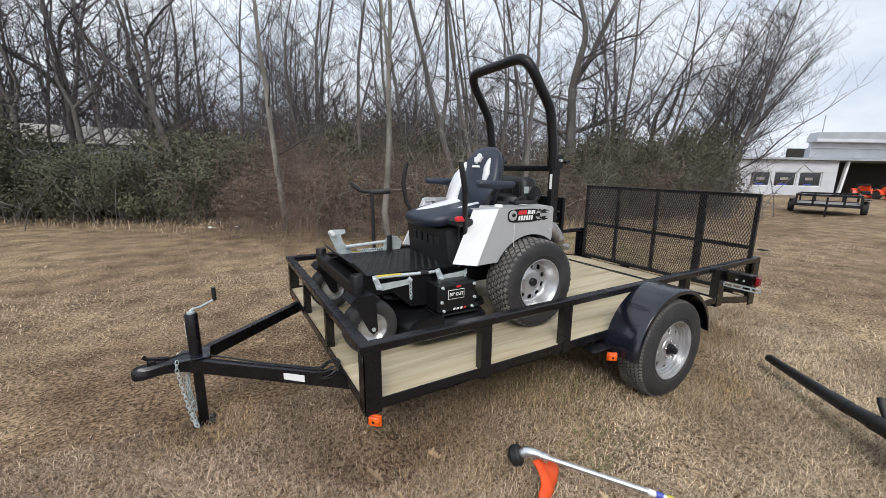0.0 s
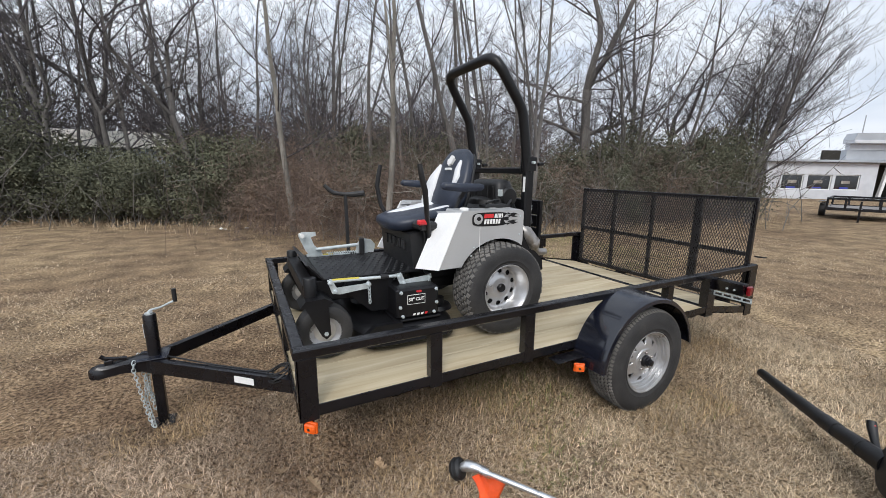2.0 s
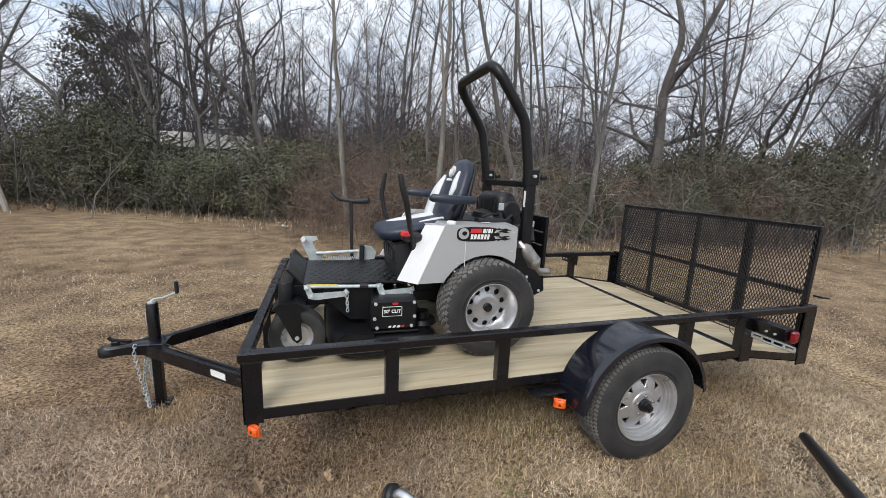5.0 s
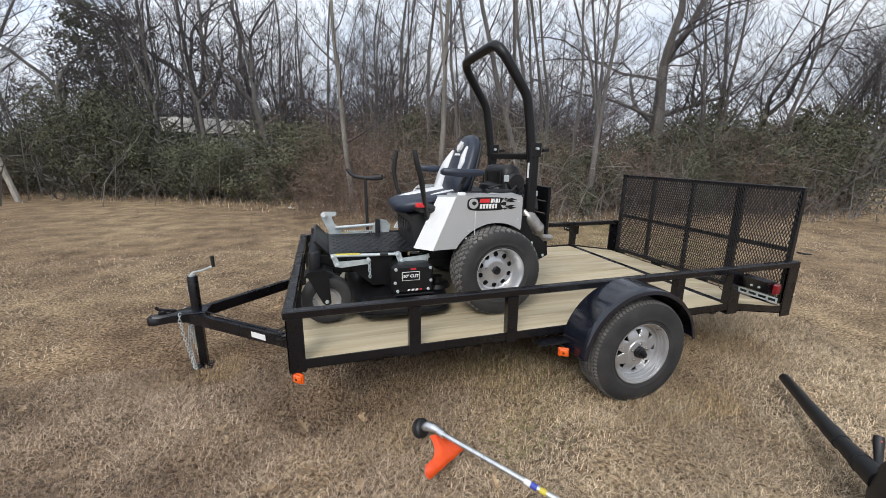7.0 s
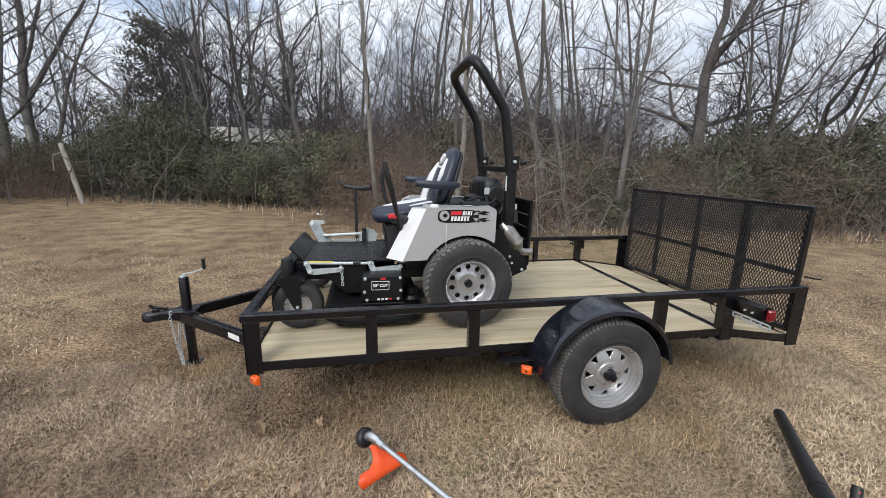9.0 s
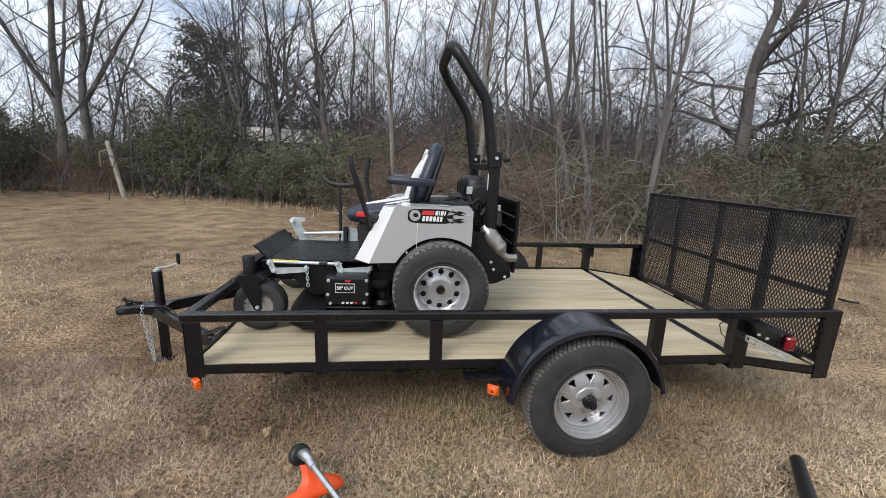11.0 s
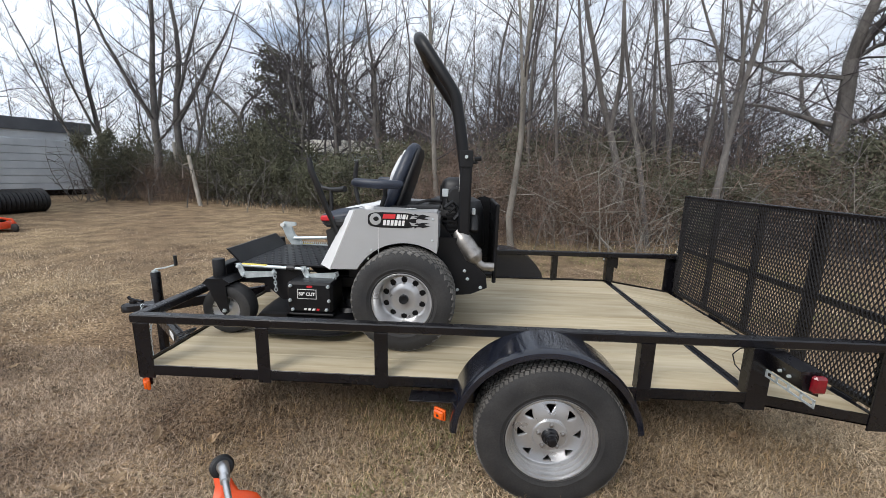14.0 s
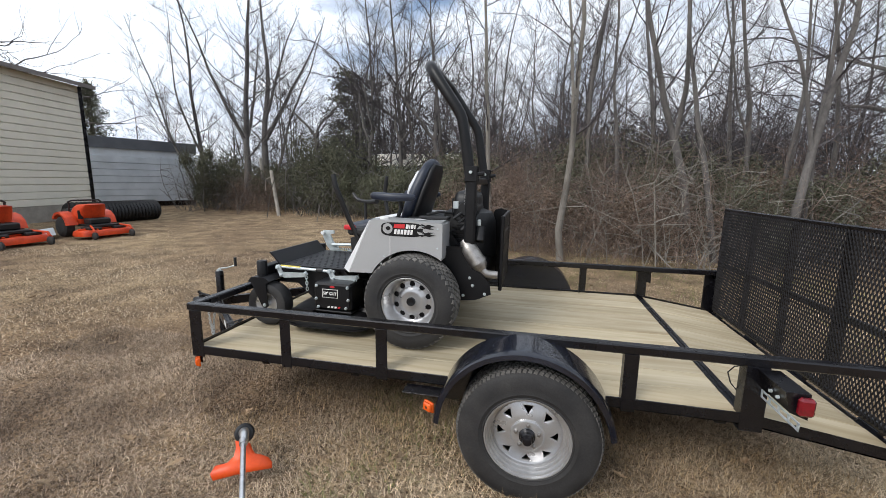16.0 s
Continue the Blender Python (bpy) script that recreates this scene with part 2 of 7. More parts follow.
M_ALU = mat("bare_aluminium", (0.66, 0.67, 0.68), (0.52, 0.53, 0.55), 30, 0.3, 0.9, 0.0002, 240, 0.12)
M_MUFF = mat("muffler_steel", (0.44, 0.42, 0.40), (0.26, 0.24, 0.22), 20, 0.4, 0.9, 0.0004, 140, 0.2)
M_YELLOW = mat("yellow_band", (0.60, 0.50, 0.06), (0.5, 0.4, 0.05), 30, 0.45)
M_BLUE = mat("blue_print", (0.05, 0.07, 0.4), None, 30, 0.45)
M_GLASSDARK = mat("dark_window_glass", (0.02, 0.025, 0.03), None, 3, 0.08, 0, 0, 10, 0.1, spec=0.8)
M_GROUND = ground_mat()
M_BARK = mat("grey_bark", (0.155, 0.143, 0.134), (0.076, 0.070, 0.066), 5, 0.9, 0, 0.012, 34, 0.45, stretch=(1, 1, 0.3))
M_BARKPALE = mat("pale_bark", (0.27, 0.25, 0.22), (0.12, 0.11, 0.095), 3, 0.9, 0, 0.008, 40, 0.35, stretch=(1, 1, 0.35))
M_TWIG = mat("winter_twigs", (0.088, 0.078, 0.080), (0.046, 0.040, 0.044), 3, 0.9, 0, 0, 30, 0.3, island=0.3)
M_BRUSH = mat("brown_brush", (0.225, 0.160, 0.128), (0.112, 0.080, 0.065), 1.2, 0.9, 0, 0, 30, 0.3, island=0.5)
M_LEAFG = mat("evergreen_leaves", (0.150, 0.152, 0.098), (0.072, 0.076, 0.054), 1.1, 0.8, 0, 0, 20, 0.3, island=0.34, spec=0.15)
M_LEAFC = mat("cedar_foliage", (0.134, 0.134, 0.092), (0.070, 0.073, 0.054), 1.6, 0.85, 0, 0, 20, 0.3, island=0.38, spec=0.12)
M_BROWNLEAF = mat("withered_leaves", (0.20, 0.146, 0.108), (0.112, 0.084, 0.064), 1.3, 0.85, 0, 0, 20, 0.3, island=0.4, spec=0.15)
M_DEADLEAF = mat("dead_leaf", (0.36, 0.265, 0.165), (0.22, 0.145, 0.085), 30, 0.85, 0, 0.001, 90, 0.3, spread=0.45)
M_BLADEB = mat("brown_grass_blades", (0.50, 0.385, 0.28), (0.15, 0.107, 0.076), 1.4, 0.85, 0, 0, 25, 0.25, island=0.8, spec=0.2)
M_BLADE = mat("dry_grass_blades", (0.60, 0.48, 0.335), (0.21, 0.153, 0.102), 0.9, 0.85, 0, 0, 25, 0.25, island=0.75, spec=0.2)
M_BLADEO = mat("tawny_grass_blades", (0.46, 0.33, 0.19), (0.27, 0.185, 0.10), 1.2, 0.85, 0, 0, 25, 0.25, island=0.6, spec=0.15)
M_BLADEM = mat("faded_grass_blades", (0.58, 0.465, 0.33), (0.24, 0.182, 0.13), 0.6, 0.85, 0, 0, 25, 0.25, island=0.7, spec=0.15)
M_BLADEG = mat("green_grass_blades", (0.20, 0.21, 0.075), (0.13, 0.13, 0.05), 2, 0.85, 0, 0, 25, 0.25, island=0.4, spec=0.2)
M_SHED = mat("tan_metal_siding", (0.82, 0.79, 0.68), (0.76, 0.73, 0.63), 2, 0.5, 0.0, 0, 40, 0.06)
M_SHEDG = mat("weathered_white_siding", (0.68, 0.72, 0.76), (0.54, 0.58, 0.62), 1.5, 0.5, 0.0, 0, 40, 0.1)
M_GALV = mat("dull_galvanised_roofing", (0.40, 0.42, 0.45), (0.31, 0.33, 0.36), 0.7, 0.55, 0.2, 0, 40, 0.12)
# white workshop walls, greyed in the colour for the shade on them
M_SHOPW = mat("shaded_white_block", (0.56, 0.57, 0.60), (0.47, 0.48, 0.51), 1.2, 0.7, 0, 0.002, 30, 0.12)
M_ROOF = mat("grey_brown_metal_roof", (0.24, 0.22, 0.21), None, 4, 0.5, 0.2)
M_ROOFDARK = mat("dull_dark_roof_metal", (0.17, 0.18, 0.20), (0.12, 0.13, 0.145), 1.2, 0.5, 0.2, 0, 40, 0.15)
M_ROOFPALE = mat("cream_metal_roof", (0.80, 0.76, 0.68), (0.62, 0.58, 0.50), 0.9, 0.45, 0.0, 0, 40, 0.1)
M_CONC = mat("concrete", (0.38, 0.35, 0.31), (0.28, 0.26, 0.23), 4, 0.9, 0, 0.003, 50, 0.2)
M_POSTWOOD = mat("weathered_post_wood", (0.34, 0.31, 0.27), (0.20, 0.18, 0.155), 9, 0.9, 0, 0.004, 60, 0.3, stretch=(1, 1, 0.2))


# ---- mesh tools ----
class G:
    """Vertices and faces gathered for one mesh."""

    def __init__(self):
        self.v, self.f = [], []

    def add(self, vs, fs, m=None):
        k = len(self.v)
        self.v += [tuple(m @ Vector(p)) for p in vs] if m else [tuple(p) for p in vs]
        self.f += [tuple(i + k for i in f) for f in fs]
        return self

    def box(self, x0, x1, y0, y1, z0, z1, c=0.003, m=None):
        """A box with chamfered edges."""
        c = min(c, (x1 - x0) / 3, (y1 - y0) / 3, (z1 - z0) / 3)
        lo, hi = (x0, y0, z0), (x1, y1, z1)
        vs, idx = [], {}
        for s in ((a, b, d) for a in (0, 1) for b in (0, 1) for d in (0, 1)):
            for ax in range(3):
                p = [(hi[k] if s[k] else lo[k]) if k == ax else (hi[k] - c if s[k] else lo[k] + c) for k in range(3)]
                idx[s, ax] = len(vs)
                vs.append(p)
        fs = []
        for ax in range(3):
            b, d = (ax + 1) % 3, (ax + 2) % 3
            for e in (0, 1):
                q = []
                for i, j in ((0, 0), (1, 0), (1, 1), (0, 1)):
                    s = [0, 0, 0]
                    s[ax], s[b], s[d] = e, i, j
                    q.append(idx[tuple(s), ax])
                fs.append(q if e else q[::-1])
            for i in (0, 1):
                for j in (0, 1):
                    s, t = [0, 0, 0], [0, 0, 0]
                    s[b], s[d], t[b], t[d], t[ax] = i, j, i, j, 1
                    s, t = tuple(s), tuple(t)
                    q = [idx[s, b], idx[t, b], idx[t, d], idx[s, d]]
                    fs.append(q if (i == j) else q[::-1])
        for s in ((a, b, d) for a in (0, 1) for b in (0, 1) for d in (0, 1)):
            q = [idx[s, k] for k in range(3)]
            fs.append(q if sum(s) % 2 else q[::-1])
        return self.add(vs, fs, m)

    def tube(self, pts, r, n=8, caps=True, flat=1.0):
        """A tube through the points; r is one radius or one for each point."""
        pts = [Vector(p) for p in pts]
        rs = r if isinstance(r, (list, tuple)) else [r] * len(pts)
        t0 = (pts[1] - pts[0]).normalized()
        u = t0.orthogonal().normalized()
        if abs(t0.z) < 0.9:
            u = Vector((0, 0, 1)).cross(t0).normalized()
        k = len(self.v)
        for i, p in enumerate(pts):
            a = (pts[i] - pts[i - 1]).normalized() if i else t0
            b = (pts[i + 1] - pts[i]).normalized() if i + 1 < len(pts) else a
            t = (a + b).normalized() if (a + b).length > 1e-6 else a
            u = (u - t * u.dot(t)).normalized()
            w = t.cross(u)
            st = 1 / max(0.5, a.dot(t))
            for j in range(n):
                an = 2 * math.pi * (j + 0.5) / n
                self.v.append(tuple(p + (u * math.cos(an) + w * math.sin(an) * flat) * rs[i] * (st if 0 < i < len(pts) - 1 else 1)))
        for i in range(len(pts) - 1):
            for j in range(n):
                a, b = k + i * n + j, k + i * n + (j + 1) % n
                self.f.append((a, b, b + n, a + n))
        if caps:
            self.f.append(tuple(k + j for j in range(n))[::-1])
            self.f.append(tuple(k + (len(pts) - 1) * n + j for j in range(n)))
        return self

    def lathe(self, prof, n=32, m=None, closed=False):
        """A profile of (radius, height along y) turned about the y axis."""
        vs, fs = [], []
        for i in range(n):
            a = 2 * math.pi * i / n
            for r, h in prof:
                vs.append((r * math.cos(a), h, r * math.sin(a)))
        c = len(prof)
        for i in range(n):
            j = (i + 1) % n
            for k in range(c - (0 if closed else 1)):
                k2 = (k + 1) % c
                fs.append((i * c + k, i * c + k2, j * c + k2, j * c + k))
        return self.add(vs, fs, m)

    def prism(self, poly, y0, y1, m=None):
        """A polygon in x and z, given thickness along y."""
        k = len(poly)
        vs = [(x, y0, z) for x, z in poly] + [(x, y1, z) for x, z in poly]
        fs = [tuple(range(k)), tuple(range(2 * k - 1, k - 1, -1))]
        fs += [(i, i + k, (i + 1) % k + k, (i + 1) % k) for i in range(k)]
        return self.add(vs, fs, m)

    def loft(self, rings, caps=True):
        """Rings of equally many points joined into a skin."""
        k, n = len(self.v), len(rings[0])
        for r in rings:
            self.v += [tuple(p) for p in r]
        for i in range(len(rings) - 1):
            for j in range(n):
                a, b = k + i * n + j, k + i * n + (j + 1) % n
                self.f.append((a, b, b + n, a + n))
        if caps:
            self.f.append(tuple(k + j for j in range(n))[::-1])
            self.f.append(tuple(k + (len(rings) - 1) * n + j for j in range(n)))
        return self

    def mesh(self, name, material, smooth=None):
        me = bpy.data.meshes.new(name)
        me.from_pydata(self.v, [], self.f)
        if material:
            me.materials.append(material)
        b = bmesh.new()
        b.from_mesh(me)
        bmesh.ops.recalc_face_normals(b, faces=b.faces)
        b.to_mesh(me)
        b.free()
        if smooth is not None:
            me.set_sharp_from_angle(angle=radians(smooth))
            me.polygons.foreach_set("use_smooth", [True] * len(me.polygons))
        return me


def part(name, g, material, parent, label="", smooth=None, at=None):
    """One mesh under a thing or under a part."""
    me = g.mesh(name, material, smooth) if isinstance(g, G) else g
    ob = new(name, me)
    ob.parent = parent
    if at is not None:
        ob.matrix_basis = at
    if label:
        ob["label"] = label
    return ob


def thing(name, m, label, category, group="", kind="", g=None, material=None, smooth=None):
    """A top-level thing: an Empty at its base, or one mesh."""
    ob = new(name, g.mesh(name, material, smooth) if g else None)
    ob.matrix_basis = m
    return tagged(ob, label, category, group, kind)


def text(body, size, material, parent, at, depth=0.0008, name="lettering"):
    """Raised lettering made into a mesh."""
    cu = bpy.data.curves.new(name, "FONT")
    cu.offset = size * 0.035
    cu.body, cu.size, cu.extrude, cu.align_x, cu.align_y = body, size, depth, "CENTER", "CENTER"
    tmp = bpy.data.objects.new(name, cu)
    scene.collection.objects.link(tmp)
    me = bpy.data.meshes.new_from_object(tmp.evaluated_get(bpy.context.evaluated_depsgraph_get()))
    bpy.data.objects.remove(tmp)
    me.materials.clear()
    me.materials.append(material)
    ob = new(name, me)
    ob.parent, ob.matrix_basis = parent, at
    return ob


def arc(cx, cz, r, a0, a1, n):
    return [(cx + r * math.cos(radians(a0 + (a1 - a0) * i / n)), cz + r * math.sin(radians(a0 + (a1 - a0) * i / n))) for i in range(n + 1)]


# ---- wheels ----
def tyre_mesh(R, W, bead, lanes, count, blk, rise, skew=0.0):
    """Tyre turned about y, with its tread blocks standing proud."""
    h = W / 2
    half = [(bead, h * 0.86), (bead + 0.010, h * 0.95), (bead + 0.014, h * 0.985), (bead + 0.018, h * 0.965), (bead + 0.03, h), (bead + 0.034, h * 1.02), (bead + 0.038, h * 1.005), (bead + (R - bead) * 0.45, h * 1.04), (R * 0.90, h * 0.99), (R * 0.955, h * 0.90), (R * 0.985, h * 0.74), (R - rise, h * 0.5), (R - rise, 0)]
    prof = [(r, -y) for r, y in half] + [(r, y) for r, y in half[-2::-1]]
    body = G().lathe(prof, 56)
    g = G()
    bx, by = blk
    for k, ln in enumerate(lanes):
        for i in range(count):
            a = 2 * math.pi * (i + 0.5 * (k % 2)) / count
            drop = R * 0.05 * max(0.0, abs(ln) / h - 0.62)
            roll = 0.42 * (1 if ln > 0 else -1) if abs(ln) / h > 0.62 else 0.0
            m = Matrix.Rotation(-a, 4, "Y") @ Matrix.Translation((R - drop - (0.004 if roll else 0), ln, 0)) @ Matrix.Rotation(roll, 4, "Z") @ Matrix.Rotation(skew * (1 if ln > 0 else -1), 4, "X")
            vs = [(x, y, z) for x in (-rise * 2, 0) for y in (-by, by) for z in (-bx, bx)]
            vs = [(x, y * (1 if x else 0.82), z * (1 if x else 0.82)) if x == 0 else (x, y, z) for x, y, z in vs]
            g.add(vs, [(0, 1, 3, 2), (4, 6, 7, 5), (0, 2, 6, 4), (1, 5, 7, 3), (0, 4, 5, 1), (2, 3, 7, 6)], m)
    return body.mesh("tyre", M_RUBBER, 40), g.mesh("tread", M_RUBBER_DUSTY)


def rim_mesh(rings, holes, seg, n, name="wheel", phase=0):
    """A pressed wheel disc of rings (radius, y) with real openings; holes: {ring: half width in segments}."""
    g = G()
    for i in range(n):
        a = 2 * math.pi * i / n
        for r, y in rings:
            g.v.append((r * math.cos(a), y, r * math.sin(a)))
    c = len(rings)
    for i in range(n):
        off = (i + phase) % seg
        off = min(off, seg - 1 - off)
        for k in range(c - 1):
            if k in holes and off >= seg // 2 - holes[k]:
                continue
            j = (i + 1) % n
            g.f.append((i * c + k, i * c + k + 1, j * c + k + 1, j * c + k))
    # rolled back faces give the sheet its thickness
    k0 = len(g.v)
    g.v += [(x * 0.995, y + 0.004, z * 0.995) for x, y, z in g.v]
    g.f += [tuple(q + k0 for q in f[::-1]) for f in list(g.f)]
    me = bpy.data.meshes.new(name)
    me.from_pydata(g.v, [], g.f)
    me.materials.append(M_RIM)
    me.polygons.foreach_set("use_smooth", [True] * len(me.polygons))
    return me


T_TYRE = tyre_mesh(0.345, 0.205, 0.196, [-0.082, -0.056, -0.028, 0.0, 0.028, 0.056, 0.082], 84, (0.0098, 0.0118), 0.005, 0.3)
def spoke_disc(r0, r1, depth, holes, cut):
    """Pressed disc between two radii with rounded three-cornered openings."""
    g = G()
    half, K = math.pi / holes, 48
    rm, rb, ra, aw = cut                      # centre, inner and outer reach, half angle at the base
    tri = [(rb, 0.0), (ra, aw), (ra, -aw)]
    for s in range(holes):
        a0 = 2 * half * s
        rows = [[] for _ in range(7)]
        for k in range(K):
            e, f = divmod(k, K // 4)
            f /= K // 4
            u, v = ((-1 + 2 * f, -1), (1, -1 + 2 * f), (1 - 2 * f, 1), (-1, 1 - 2 * f))[e]
            out = ((r0 + r1) / 2 + v * (r1 - r0) / 2, u * half)
            th = math.atan2(out[0] - rm, out[1] * rm)
            c, si, best = math.cos(th), math.sin(th), 9.0
            for i in range(3):
                p, q = tri[i], tri[(i + 1) % 3]
                px, py, qx, qy = p[1] * rm, p[0] - rm, q[1] * rm, q[0] - rm
                nx, ny = -(qy - py), qx - px
                ln = math.hypot(nx, ny)
                dist, dot = (px * nx + py * ny) / ln, (c * nx + si * ny) / ln
                if dist < 0:
                    dist, dot = -dist, -dot
                best = min(best, dist / dot) if dot > 1e-6 else best
            best = min(best, (ra - rb) * 0.56)
            hole = (rm + best * si, best * c / rm)
            wide = (rm + (best + 0.0035) * si, (best + 0.0035) * c / rm)
            between = [(out[0] + (wide[0] - out[0]) * f_, out[1] + (wide[1] - out[1]) * f_) for f_ in (0.25, 0.5, 0.75)]
            for row, (r, a), dy in ((0, out, 0), (1, between[0], 0), (2, between[1], 0), (3, between[2], 0), (4, wide, 0), (5, hole, 0.002), (6, hole, 0.010)):
                rows[row].append((r * math.cos(a0 + a), depth(r) + dy, r * math.sin(a0 + a)))
        k0 = len(g.v)
        for row in rows:
            g.v += row
        for i in range(6):
            for k in range(K):
                j = (k + 1) % K
                g.f.append((k0 + i * K + k, k0 + i * K + j, k0 + (i + 1) * K + j, k0 + (i + 1) * K + k))
    return g


def dish(r):
    return -0.060 + 0.024 * max(0.0, (r - 0.078) / 0.085) ** 1.3


RIM_RINGS = [(0.197, 0.09), (0.168, 0.06), (0.180, -0.02), (0.186, -0.055), (0.194, -0.062), (0.195, -0.080), (0.203, -0.086), (0.206, -0.092), (0.203, -0.099), (0.198, -0.098), (0.1955, -0.087), (0.188, -0.085), (0.1865, -0.068), (0.179, -0.066), (0.1775, -0.050), (0.171, -0.048), (0.169, -0.034), (0.163, -0.031), (0.160, dish(0.160))]
T_RIM = G().lathe(RIM_RINGS, 64)
k0_ = spoke_disc(0.078, 0.160, dish, 8, (0.127, 0.103, 0.144, 0.17))
T_RIM.add(k0_.v, k0_.f)
T_RIM.lathe([(0.078, -0.060), (0.075, -0.064), (0.070, -0.066), (0.04, -0.066), (0.0, -0.066)], 48)
T_RIM = T_RIM.mesh("wheel", M_RIM, 30)
weld = bmesh.new()
weld.from_mesh(T_RIM)
bmesh.ops.remove_doubles(weld, verts=weld.verts[:], dist=0.0006)
weld.to_mesh(T_RIM)
weld.free()
T_DRUM = G().lathe([(0, 0.004), (0.13, 0.004), (0.150, 0.012), (0.152, 0.06), (0, 0.06)], 28).mesh("brake_drum", M_STEEL, 30)
T_CAP = G().lathe([(0, -0.118), (0.012, -0.118), (0.020, -0.115), (0.023, -0.105), (0.024, -0.096), (0.030, -0.093), (0.032, -0.082), (0.038, -0.078), (0.041, -0.052)], 20).mesh("hub_cap", M_STEEL, 30)
T_NUT = G().lathe([(0, -0.080), (0.006, -0.080), (0.0105, -0.074), (0.011, -0.052)], 6).mesh("lug_nut", M_MUFF)


def trailer_wheel(parent, m):
    w = part("wheel", T_RIM, None, parent, "silver eight-hole steel spoke wheel", at=m)
    ty = part("tyre", T_TYRE[0], None, w, "black radial trailer tyre with dusty shoulder")
    part("tread", T_TYRE[1], None, ty)["kind"] = "stuff"
    part("brake_drum", T_DRUM, None, w)
    part("hub_cap", T_CAP, None, w, "black hub with grease cap")
    for i in range(5):
        a = 2 * math.pi * i / 5 + 0.3
        part("lug_nut", T_NUT, None, w, at=Matrix.Translation((0.057 * math.cos(a), 0, 0.057 * math.sin(a))))
    return w


# ---- utility trailer ----
TW, TL = 2.0, 3.67          # outer width and length of its bed
DOVE, DROP = 3.04, 0.098    # where the tail starts to fall, and by how much
RT, RB, LT, LB, DK = 0.737, 0.692, 0.464, 0.408, 0.447
trailer = thing("utility_trailer", pose(0, 0, 0, 0, -0.66, 0), "black steel single-axle utility trailer with pine deck on grass", "trailer")


def sag(x):
    return -DROP * max(0.0, (x - DOVE) / (TL - DOVE))


def angle_bar(x0, x1, y0, y1, z0, z1):
    return G().box(x0, x1, y0, y1, z0, z1, 0.004)


